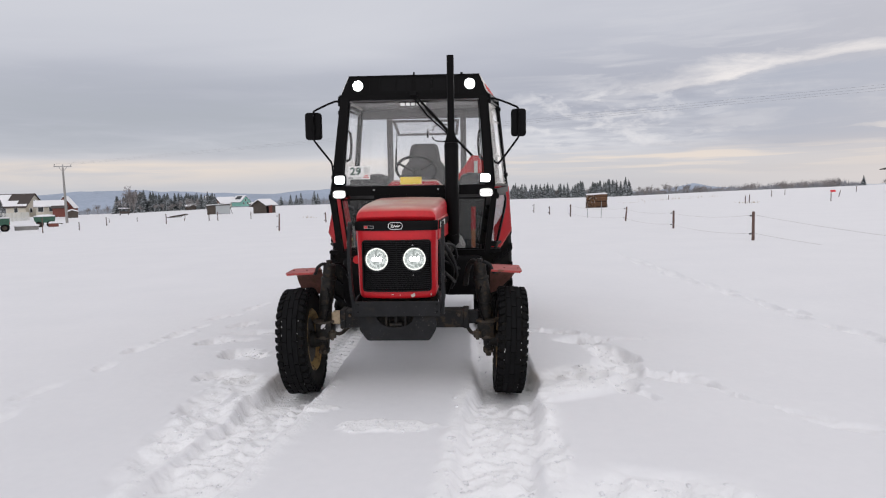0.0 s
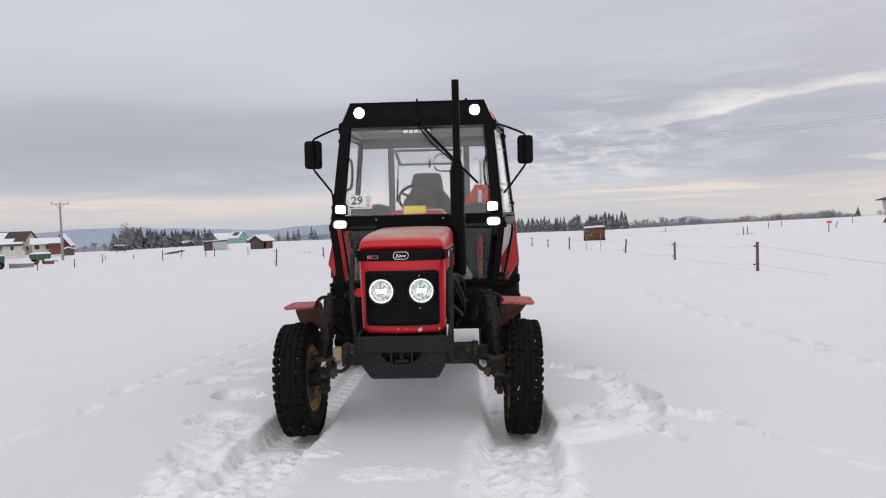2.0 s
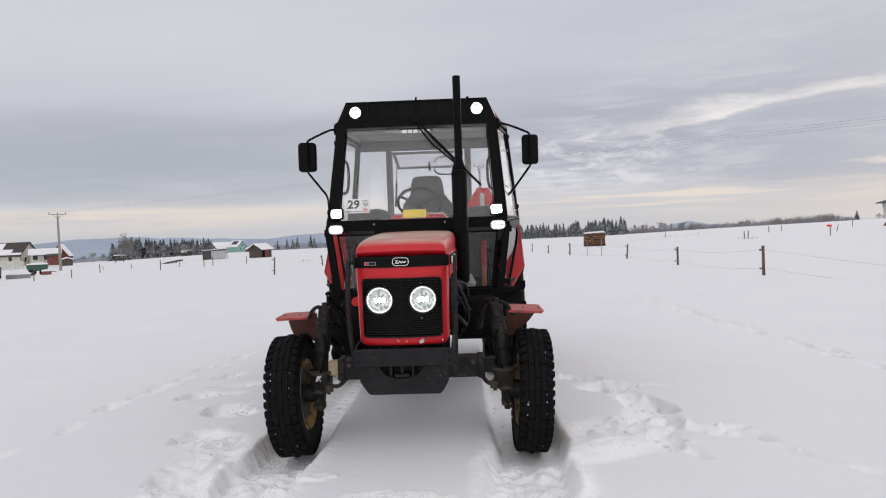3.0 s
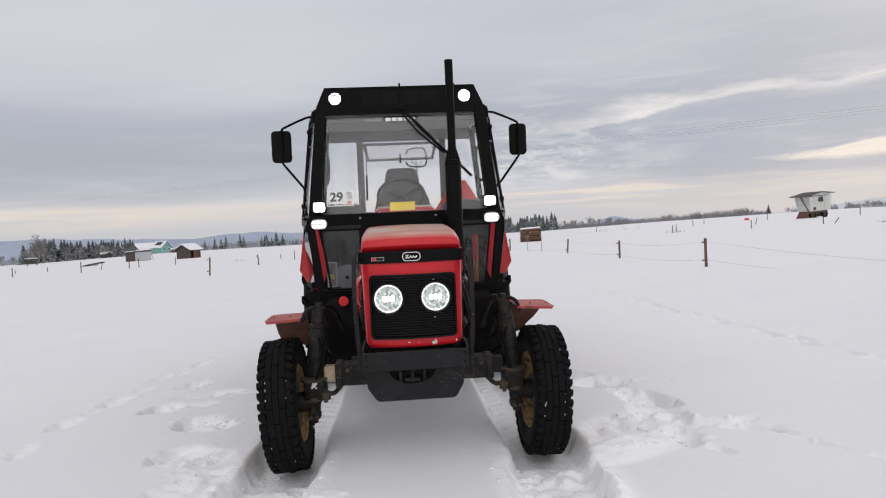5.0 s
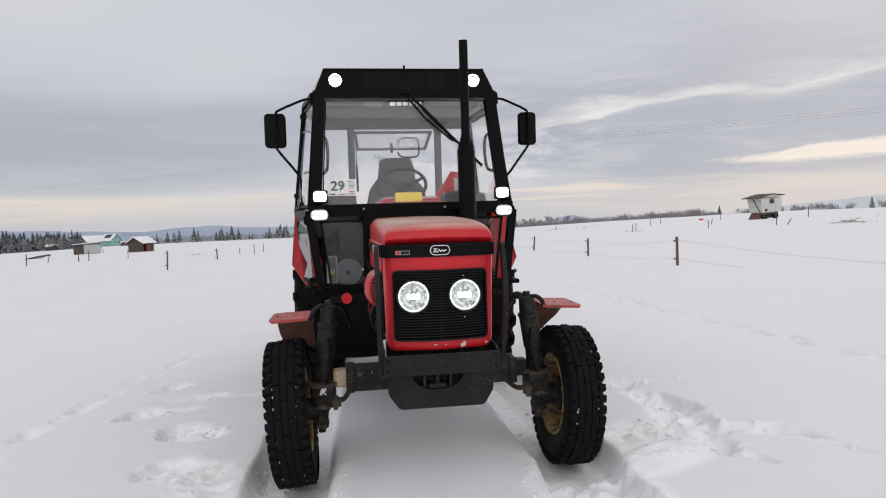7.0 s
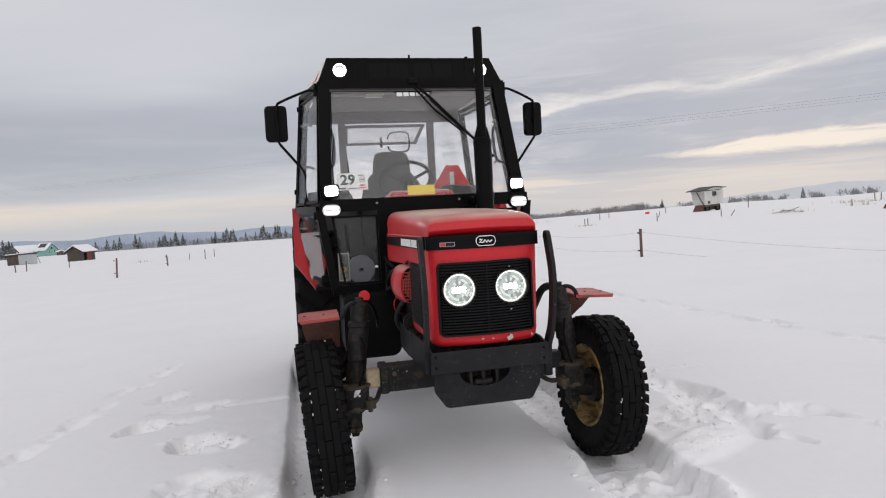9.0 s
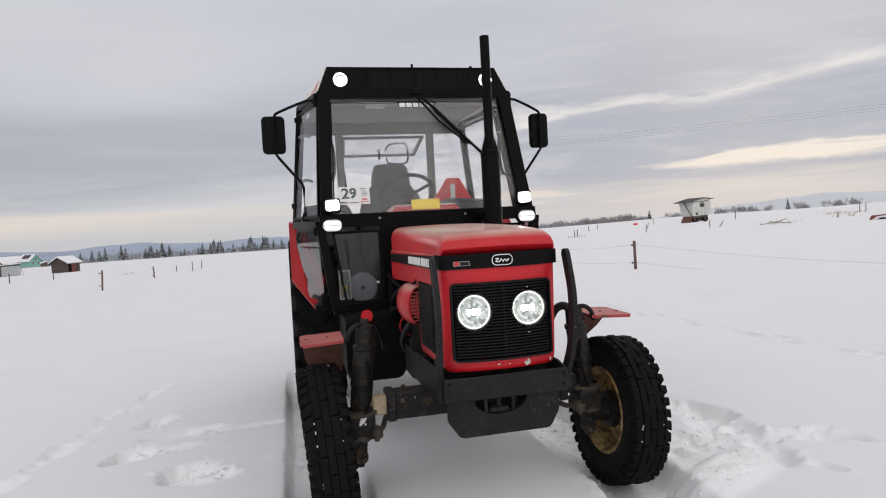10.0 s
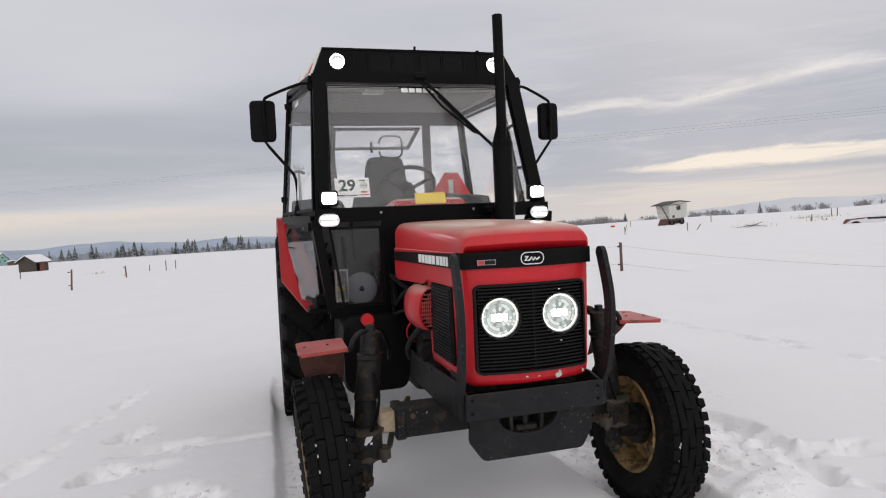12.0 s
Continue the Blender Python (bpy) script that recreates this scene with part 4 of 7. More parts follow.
        part("socket_ring", lathe([(0.016, 0.090), (0.004, 0.087), (0.002, 0.0775), (0.016, 0.0775)], 40, "y", c), "plastic", lamp)
    # black band across the nose with emblem and badge
    band = part("nose_band", merge(bent(slab(-0.272, 0.272, 1.226, 1.289, -0.010, 0.03, 14), 0.0), box(-0.279, -0.262, 0.075, 0.14, 1.226, 1.289, 0.003), box(0.262, 0.2755, 0.078, 0.14, 1.228, 1.287, 0.003)), "plastic", t, "black band across the nose")
    ring = [(x, 0, z) for x, z in rounded(-0.046, 0.046, 1.236, 1.280, 0.02, 5)]
    part("emblem", bent(sweep([*ring, ring[0]], 0.004, 0.004, up=(0, 1, 0)), -0.012), "chrome", band, "chrome outlined oval emblem")
    wave = [(-0.030, 0, 1.264), (-0.016, 0, 1.266), (-0.030, 0, 1.250), (-0.012, 0, 1.250), (-0.004, 0, 1.262), (0.004, 0, 1.250), (0.012, 0, 1.260), (0.018, 0, 1.251), (0.030, 0, 1.260)]
    part("emblem_mark", bent(sweep(wave, 0.006, 0.003, up=(0, 1, 0)), -0.0115), "white", band, "white wavy mark")
    part("badge", bent(slab(-0.212, -0.144, 1.240, 1.260, -0.004, 0.004, 2), -0.0095), "steel", band, "small red and silver badge")
    part("badge_red", bent(slab(-0.209, -0.188, 1.2425, 1.2575, -0.004, 0.004, 2), -0.0110), "red_ink", band)
    part("badge_dark", bent(slab(-0.185, -0.147, 1.2425, 1.2575, -0.004, 0.004, 2), -0.0110), "grey_black", band)
    # louvred side vents and the red air intake
    for s in (-1, 1):
        vent = part("side_vent", box(*sorted((s * 0.266, s * 0.278)), 0.17, 0.49, 0.83, 1.15, 0.006), "plastic", t, "black louvred side vent")
        for k in range(22):
            z = 0.845 + k * 0.0135
            part("louvre", box(*sorted((s * 0.276, s * 0.284)), 0.185, 0.475, z, z + 0.006), "grille", vent)
    # rounded red air intake on one side of the engine
    def dome(k):
        return [(-0.268 - 0.092 * k * math.sin(math.pi * u) ** 0.75, 1.022 + 0.105 * (0.75 + 0.25 * k) * math.cos(math.pi * u)) for u in [i / 12 for i in range(13)]]
    rings = [[(x, y + (1.06 - z) * 0.10, z) for x, z in dome(k)] for y, k in ((0.515, 0.66), (0.525, 0.72), (0.58, 0.94), (0.64, 1.0), (0.74, 0.92), (0.80, 0.5))]
    intake = part("air_intake", loft(rings), "red", t, "rounded red air intake with a mesh front")
    part("intake_dark", loft([[(x, y + (1.06 - z) * 0.10, z) for x, z in dome(0.58)] for y in (0.506, 0.52)]), "plastic", intake)
    for k in range(9):
        z = 0.945 + k * 0.018
        half = math.sqrt(max(0.02, 1 - ((z - 1.022) / 0.1) ** 2))
        part("intake_wire", box(-0.268 - 0.054 * half, -0.27, 0.499 + (1.06 - z) * 0.10, 0.505 + (1.06 - z) * 0.10, z, z + 0.005), "red_worn", intake)
    for k in range(5):
        x = -0.280 - 0.009 * k
        part("intake_wire", sweep([(x, 0.501 + (1.06 - z) * 0.10, z) for z in (0.945 + 0.012 * k, 1.10 - 0.012 * k)], 0.0025, sides=4), "red_worn", intake)


def make_front(t):
    # bumper tray
    bumper = part("bumper", box(-0.286, 0.286, 0.0, 0.012, 0.655, 0.757, 0.003), "grey_black", t, "charcoal steel bumper tray")
    part("tray_floor", box(-0.283, 0.283, 0.013, 0.16, 0.690, 0.700), "grey_black", bumper)
    for s in (-1, 1):
        o = [(0.013, 0.655), (0.013, 0.757), (0.10, 0.775), (0.16, 0.775), (0.95, 0.76), (0.95, 0.62), (0.25, 0.62)]
        part("side_rail", prism(o, "x", *sorted((s * 0.274, s * 0.286)), 0.002), "grey_black", bumper)
        for x in (0.205, 0.262):
            for z in (0.685, 0.735):
                if x > 0.23:
                    part("bolt", lathe([(-0.003, 0.0), (-0.003, 0.006), (0.0, 0.007)], 8, "y", (s * x, 0.0, z)), "plastic", bumper)
        bar = [(s * 0.304, 0.020, 1.262), (s * 0.304, 0.010, 1.24), (s * 0.304, -0.030, 1.10), (s * 0.303, -0.030, 0.97), (s * 0.300, 0.0, 0.83), (s * 0.298, 0.045, 0.745), (s * 0.297, 0.05, 0.66)]
        bar = [(x + (0.005 if s > 0 else 0.0), y, z) for x, y, z in bar]
        bm = merge(sweep(curve_path(bar, 5), 0.020, 0.052, up=(0, 1, 0)), lathe([(-0.010, 0.0), (-0.010, 0.0258), (0.010, 0.0258), (0.010, 0.0)], 20, "x", (bar[0][0], 0.0195, 1.262)))
        part("guard_bar", bm, "grey_black", t, "bowed dark steel guard bar")
    # skid plate with a scooped opening for the hitch
    n = 12
    hole = [(-0.02 + 0.125 * math.cos(math.pi + math.pi * k / n), 0.645 + 0.075 * math.sin(math.pi + math.pi * k / n)) for k in range(n + 1)]
    o = [(-0.262, 0.655), (-0.265, 0.57), (-0.262, 0.555), (-0.222, 0.497), (-0.212, 0.487), (-0.195, 0.482), (0.195, 0.482), (0.208, 0.487), (0.218, 0.497), (0.252, 0.555), (0.255, 0.57), (0.252, 0.655)] + [(0.105, 0.655)] + hole[::-1] + [(-0.145, 0.655)]
    bm = prism(o, "y", 0.045, 0.060)
    skid = part("skid_plate", bm, "grey_black", t, "charcoal skid plate below the bumper")
    part("hitch_hook", sweep([(-0.02, 0.09, 0.70), (-0.02, 0.085, 0.60), (-0.02, 0.08, 0.53)], 0.013), "oily", skid)
    part("hitch_lip", box(-0.065, 0.025, 0.062, 0.12, 0.575, 0.600, 0.006), "oily", skid)
    # added dark block that closes the bright gap under the nose
    part("front_crossmember", box(-0.262, 0.262, 0.17, 0.29, 0.715, 0.80, 0.006), "oily", t)
    # block made wider than a hitch so the opening stays dark
    part("hitch_block", box(-0.20, 0.17, 0.14, 0.30, 0.53, 0.70, 0.01), "oily", skid)
    for x in (-0.085, 0.045):
        part("hitch_cheek", box(x - 0.008, x + 0.008, 0.062, 0.15, 0.56, 0.69, 0.003), "oily", skid)
    # engine and gearbox below the hood
    engine = part("engine_block", box(-0.19, 0.19, 0.55, 1.25, 0.55, 1.13, 0.03, 2), "oily", t, "oily black engine block")
    for k in range(4):
        y = 0.66 + 0.14 * k
        part("cylinder_head", lathe([(-0.06, 0.05), (-0.06, 0.07), (0.06, 0.07), (0.06, 0.05)], 12, "x", (0.22, y, 1.02)), "oily", engine)
        part("cylinder_cover", lathe([(-0.06, 0.0), (-0.06, 0.062), (0.05, 0.07)], 12, "x", (-0.20, y, 0.98)), "oily", engine)
    part("sump", box(-0.15, 0.15, 0.60, 1.22, 0.45, 0.55, 0.02), "oily", engine)
    part("gearbox", box(-0.20, 0.20, 1.25, 2.90, 0.46, 0.90, 0.04, 2), "oily", t, "black gearbox housing")
    part("radiator", box(-0.23, 0.23, 0.30, 0.40, 0.79, 1.20, 0.01), "plastic", t)
    for s in (-1, 1):
        pump = part("pump", lathe([(-0.09, 0.0), (-0.09, 0.045), (0.02, 0.05), (0.05, 0.03), (0.09, 0.03), (0.09, 0.0)], 14, "y", (s * 0.245, 0.72, 0.80)), "oily", t)
        part("pump_flange", lathe([(-0.02, 0.0), (-0.02, 0.062), (0.0, 0.062), (0.0, 0.0)], 14, "y", (s * 0.245, 0.66, 0.80)), "oily", pump)
        part("bracket", box(*sorted((s * 0.20, s * 0.29)), 0.50, 0.86, 0.745, 0.765, 0.004), "oily", t)
    for pts, r, mat in (
        ([(-0.27, 0.64, 1.12), (-0.33, 0.80, 1.08), (-0.34, 0.98, 1.00), (-0.31, 1.15, 1.02), (-0.30, 1.30, 1.10)], 0.012, "plastic"),
        ([(-0.28, 0.70, 1.02), (-0.35, 0.90, 0.97), (-0.33, 1.10, 0.94), (-0.30, 1.31, 1.04)], 0.009, "plastic"),
        ([(-0.26, 0.75, 1.06), (-0.31, 0.95, 1.10), (-0.32, 1.20, 1.14)], 0.010, "plastic"),
        ([(-0.30, 0.72, 0.97), (-0.335, 0.76, 0.91), (-0.325, 0.80, 0.85), (-0.27, 0.86, 0.82)], 0.0035, "knob"),
        ([(0.28, 0.62, 1.08), (0.36, 0.80, 1.05), (0.38, 0.95, 0.94), (0.33, 1.10, 0.90), (0.30, 1.30, 1.02)], 0.011, "grey_black"),
        ([(0.27, 0.70, 0.95), (0.37, 0.88, 0.88), (0.40, 1.05, 0.84), (0.34, 1.28, 0.90)], 0.009, "plastic"),
        ([(0.26, 0.60, 0.90), (0.34, 0.75, 0.80), (0.36, 0.95, 0.74), (0.28, 1.2, 0.72)], 0.012, "oily"),
        ([(0.24, 0.72, 1.00), (0.30, 0.98, 0.98), (0.32, 1.12, 1.06)], 0.024, "oily"),
        ([(0.285, 0.52, 1.10), (0.325, 0.62, 1.03), (0.365, 0.75, 0.92), (0.375, 0.86, 0.80), (0.33, 0.92, 0.70)], 0.016, "grey_black"),
        ([(0.285, 0.56, 1.02), (0.330, 0.66, 0.95), (0.355, 0.78, 0.84), (0.30, 0.85, 0.66)], 0.012, "plastic"),
        ([(0.45, 0.70, 0.76), (0.462, 0.62, 0.86), (0.485, 0.57, 0.935), (0.52, 0.54, 0.955), (0.55, 0.52, 0.93)], 0.022, "oily"),
        ([(-0.30, 0.62, 0.93), (-0.32, 0.74, 0.86), (-0.31, 0.90, 0.78), (-0.27, 1.05, 0.70)], 0.014, "grey_black"),
        ([(-0.44, 0.72, 0.78), (-0.45, 0.66, 0.84), (-0.47, 0.64, 0.90), (-0.50, 0.60, 0.94), (-0.545, 0.53, 0.95)], 0.010, "plastic"),
    ):
        part("hose", sweep(curve_path(pts, 5), r, sides=8), mat, t)
    # tanks under the cab front
    for s in (-1, 1):
        rings = [[(s * x, y, z) for x, z in rounded(0.24, 0.60, (0.50 if s < 0 else 0.59) + d, 0.92 - d, 0.06, 4)] for y, d in ((1.20, 0.03), (1.22, 0.0), (1.66, 0.0), (1.68, 0.03))]
        part("tank", loft(rings), "plastic", t, "rounded black tank under the cab")
    part("tank_cap", lathe([(-0.03, 0.0), (-0.03, 0.034), (0.0, 0.036), (0.005, 0.033)], 20, "y", (-0.468, 1.188, 0.905)), "knob", t, "round bright red cap")
    part("cap_neck", sweep([(-0.468, 1.185, 0.905), (-0.468, 1.26, 0.86)], 0.03), "plastic", t)
    # front axle
    axle = part("front_axle", box(-0.46, 0.46, 0.44, 0.56, 0.480, 0.612, 0.008), "grimy", t, "dirty black front axle beam")
    part("axle_pivot", box(-0.12, 0.12, 0.38, 0.62, 0.50, 0.70, 0.02), "oily", axle)
    for s in (-1, 1):
        part("axle_extension", box(*sorted((s * 0.455, s * 0.545)), 0.462, 0.538, 0.505, 0.597, 0.008), "cream" if s < 0 else "grey_black", axle, "worn cream axle extension" if s < 0 else "")
        part("axle_step", box(*sorted((s * 0.43, s * 0.475)), 0.43, 0.57, 0.475, 0.618, 0.006), "grimy", axle)
        part("axle_bolt", sweep([(s * 0.40, 0.425, 0.575), (s * 0.40, 0.44, 0.575)], 0.012), "dirty", axle)
        king = part("kingpin", loft([[(s * x + r * math.cos(a), 0.50 + r * math.sin(a), z) for a in [k * math.pi / 9 for k in range(18)]] for z, x, r in (
            (0.955, 0.556, 0.030), (0.945, 0.556, 0.044), (0.86, 0.562, 0.047), (0.855, 0.563, 0.058), (0.835, 0.564, 0.058), (0.83, 0.565, 0.053), (0.66, 0.590, 0.054), (0.655, 0.591, 0.048), (0.54, 0.602, 0.050), (0.53, 0.603, 0.062), (0.42, 0.610, 0.062))]), "oily", t, "oily black kingpin housing")
        part("kingpin_cap", lathe([(-0.02, 0.022), (0.015, 0.022), (0.018, 0.0)], 6, "z", (s * 0.556, 0.50, 0.965)), "oily", king)
        part("knuckle", box(*sorted((s * 0.535, s * 0.665)), 0.42, 0.58, 0.40, 0.545, 0.03, 2), "oily", king)
        part("knuckle_ring", lathe([(-0.02, 0.06), (-0.02, 0.078), (0.01, 0.078), (0.01, 0.06)], 18, "z", (s * 0.607, 0.50, 0.42)), "dirty", king)
        stub = part("stub", loft([[(s * (x + a * w), 0.50 + b * w * 1.1, z) for a, b in ((-1, -0.6), (-0.6, -1), (0.6, -1), (1, -0.6), (1, 0.6), (0.6, 1), (-0.6, 1), (-1, 0.6))] for z, x, w in ((0.425, 0.607, 0.050), (0.385, 0.609, 0.044), (0.375, 0.610, 0.034), (0.320, 0.613, 0.032), (0.312, 0.614, 0.038), (0.285, 0.615, 0.036), (0.275, 0.615, 0.022), (0.255, 0.615, 0.018))]), "grimy", king)
        part("knuckle_flange", lathe([(-0.012, 0.05), (-0.012, 0.088), (0.006, 0.090), (0.014, 0.062)], 20, "z", (s * 0.604, 0.50, 0.528)), "dirty", king)
        part("link_eye", merge(lathe([(-0.022, 0.012), (-0.022, 0.030), (0.022, 0.030), (0.022, 0.012)], 14, "z", (s * 0.535, 0.425, 0.435)), sweep([(s * 0.535, 0.425, 0.47), (s * 0.535, 0.425, 0.395)], 0.013, sides=8)), "dirty", king)
        part("brake_hose", sweep(curve_path([(s * 0.565, 0.452, 0.78), (s * 0.545, 0.425, 0.70), (s * 0.560, 0.415, 0.60), (s * 0.590, 0.425, 0.52), (s * 0.60, 0.44, 0.44)], 4), 0.007, sides=6), "plastic", king)
        for x, z in ((0.597, 0.30), (0.632, 0.30), (0.597, 0.40), (0.622, 0.405)):
            part("stub_bolt", lathe([(-0.012, 0.0), (-0.012, 0.012), (0.0, 0.012)], 6, "y", (s * x, 0.45, z)), "dirty", stub)
        if s < 0:
            bm = bmesh.new()
            for dx, dz, r, k in ((0, 0, 0.016, 1.7), (0.014, 0.016, 0.010, 1.2), (-0.012, -0.018, 0.009, 1.4), (0.010, -0.022, 0.007, 1.0)):
                bmesh.ops.create_icosphere(bm, subdivisions=2, radius=1, matrix=Matrix.Translation((-0.598 + dx, 0.424, 0.505 + dz)) @ Matrix.Rotation(0.6, 4, "Y") @ Matrix.Diagonal((r, 0.008, r * k, 1)))
            part("packed_snow", bm, "snow_load", king, "snow packed on the knuckle")
        part("steering_arm", sweep(curve_path([(s * 0.57, 0.46, 0.47), (s * 0.50, 0.52, 0.42), (s * 0.44, 0.70, 0.45), (s * 0.30, 1.0, 0.50)], 4), 0.014), "dirty", t)
        # mudguard over the back of the tyre: a flat top plate and a sheet hanging behind it
        x0, x1 = (0.665, 0.872) if s < 0 else (0.638, 0.862)
        back = 0.69 if s < 0 else 0.74
        plan = [(x0, 0.450), (x0 + 0.012, 0.438), (x1 - 0.022, 0.430), (x1 - 0.006, 0.436), (x1, 0.452), (x1, back - 0.02), (x1 - 0.02, back), (x0, back)]

        def tip(x, y):
            return (0.902 if s < 0 else 0.910) - 0.06 * max(0.0, 0.52 - y) - (0.006 if s < 0 else 0.010) * (x - x0) / (x1 - x0)
        guard = part("front_mudguard", loft([[(s * x, y, tip(x, y) + d) for x, y in plan] for d in (-0.008, 0.0)]), "red_worn", t, "faded red front mudguard with rusty sheet")
        part("mudguard_lip", sweep([(s * x0, 0.448, tip(x0, 0.448) - 0.008), (s * (x1 - 0.012), 0.434, tip(x1, 0.434) - 0.008)], 0.006, 0.016), "red_worn", guard)
        if s < 0:
            o = [(x0 - 0.01, 0.0), (x1 - 0.014, 0.0), (x1 - 0.014, 0.060), (x1 - 0.022, 0.120), (x1 - 0.045, 0.190), (x0 - 0.01, 0.215)]
        else:
            o = [(x0, 0.0), (x1 - 0.020, 0.0), (x1 - 0.035, 0.045), (x1 - 0.065, 0.090), (x1 - 0.105, 0.130), (x1 - 0.150, 0.185), (x0, 0.215)]
        part("mudguard_sheet", loft([[(s * x, 0.675 + 0.5 * h + d, 0.890 - h) for x, h in o] for d in (-0.003, 0.003)]), "rusty", guard, "rust-brown mudguard sheet")
        part("mudguard_stay", sweep(curve_path([(s * 0.556, 0.50, 0.945), (s * 0.60, 0.47, 0.955), (s * 0.635, 0.46, 0.93), (s * 0.655, 0.47, 0.885), (s * 0.70, 0.55, 0.878), (s * 0.82, 0.60, 0.874)], 4), 0.012), "grey_black", guard)
        for bx, by in ((0.74, 0.56), (0.84, 0.56), (0.80, 0.68)):
            part("mudguard_bolt", lathe([(0.005, 0.0), (0.005, 0.006), (0.0, 0.007)], 8, "z", (s * bx, by, tip(bx, by) - 0.003)), "rusty", guard)


def tyre_lug(r0, r1, a0, a1, xa, xb, skew=0.0, taper=0.85):
    """One raised block on a tyre: angles a0..a1, across xa..xb."""
    out = []
    for r, k in ((r0, 1.0), (r1, taper)):
        am, ah = (a0 + a1) / 2, (a1 - a0) / 2 * k
        xm, xh = (xa + xb) / 2, (xb - xa) / 2 * k
        ring = []
        for sx, sa in ((-1, -1), (1, -1), (1, 1), (-1, 1)):
            a = am + sa * ah + skew * sx * 0.5
            ring.append((xm + sx * xh, r * math.cos(a), r * math.sin(a)))
        out.append(ring)
    return out


def lugs_mesh(rows):
    bm = bmesh.new()
    for lo, hi in rows:
        a, b = [bm.verts.new(p) for p in lo], [bm.verts.new(p) for p in hi]
        bm.faces.new(b)
        for i in range(4):
            bm.faces.new((a[i], a[(i + 1) % 4], b[(i + 1) % 4], b[i]))
    bmesh.ops.recalc_face_normals(bm, faces=bm.faces)
    return bm


def front_wheel(t, s):
    R, W = 0.384, 0.098
    turn = Matrix.Translation((s * 0.772, 0.50, 0.378)) @ Matrix.Rotation(radians(1.5 if s < 0 else 0), 4, "Z") @ Matrix.Rotation(radians(s * (4.0 if s < 0 else 3.0)), 4, "Y")
    side = lathe([(-W * 0.78, 0.225), (-W * 0.98, 0.262), (-W * 1.03, 0.305), (-W * 0.96, R - 0.030), (-W * 0.80, R - 0.009), (0, R), (W * 0.80, R - 0.009), (W * 0.96, R - 0.030), (W * 1.03, 0.305), (W * 0.98, 0.262), (W * 0.78, 0.225)], 56)
    wheel = part("front_wheel", moved(side, turn), "sidewall", t, "narrow ribbed front tyre on a rusty yellow rim")
    rows = []
    two = 2 * math.pi
    for k in range(15):
        for j, x in enumerate((-0.036, -0.0005, 0.035)):
            a = two * (k + 0.5 * (j % 2)) / 15
            rows.append(tyre_lug(R - 0.012, R + 0.012, a, a + two / 15 * 0.995, x - 0.0160, x + 0.0160, 0.0, 0.965))
    for k in range(40):
        for sx in (-1, 1):
            a = two * (k + (0.5 if sx > 0 else 0)) / 40
            rows.append(tyre_lug(R - 0.036, R + 0.006, a, a + two / 40 * 0.70, min(sx * 0.056, sx * 0.099), max(sx * 0.056, sx * 0.099), 0.02 * sx, 0.76))
            lo = tyre_lug(R - 0.045, R - 0.011, a, a + two / 40 * 0.58, min(sx * 0.084, sx * 0.105), max(sx * 0.084, sx * 0.105), 0.0, 0.85)
            rows.append(lo)
    part("tread", moved(lugs_mesh(rows), turn), "rubber", wheel, "black ribbed tread")
    rng = np.random.default_rng(3 + s)
    fleck = finish("snow_fleck", box(-0.0032, 0.0032, -0.003, 0.003, -0.0055, 0.0055, 0.0015), "snow_load", 0)
    for k in range(44):
        ob = new("snow_fleck", fleck)
        ob.parent = wheel
        x, r = rng.choice([-0.052, 0.052]) + rng.normal(0, 0.004), R + rng.uniform(-0.012, 0.002)
        ob.matrix_local = turn @ Matrix.Rotation(two * rng.random(), 4, "X") @ Matrix.Translation((x, r, 0)) @ Matrix.Diagonal((rng.uniform(0.4, 1.0), 1, rng.uniform(0.4, 1.2), 1))
    # dished rim, seen from its inner side, and the hub
    rim = lathe([(-s * 0.078, 0.212), (-s * 0.088, 0.224), (-s * 0.080, 0.232), (-s * 0.070, 0.214), (-s * 0.050, 0.196), (-s * 0.005, 0.188), (s * 0.030, 0.186), (s * 0.034, 0.160), (s * 0.022, 0.095), (s * 0.012, 0.085), (s * 0.010, 0.0)], 44)
    part("rim", moved(rim, turn), "rim", wheel, "rusty yellow steel rim")
    rim = lathe([(s * 0.078, 0.212), (s * 0.088, 0.224), (s * 0.080, 0.232), (s * 0.060, 0.205), (s * 0.036, 0.188)], 44)
    part("rim_flange", moved(rim, turn), "rim", wheel)
    # on one side the hub is drawn wider to darken that rim
    hub = lathe([(-s * 0.150, 0.0), (-s * 0.150, 0.055), (-s * 0.060, 0.062), (-s * 0.055, 0.165 if s < 0 else 0.095), (-s * 0.020, 0.170 if s < 0 else 0.10), (-s * 0.015, 0.07), (s * 0.06, 0.055), (s * 0.07, 0.0)], 28)
    part("hub", moved(hub, turn), "oily", wheel, "oily black hub")


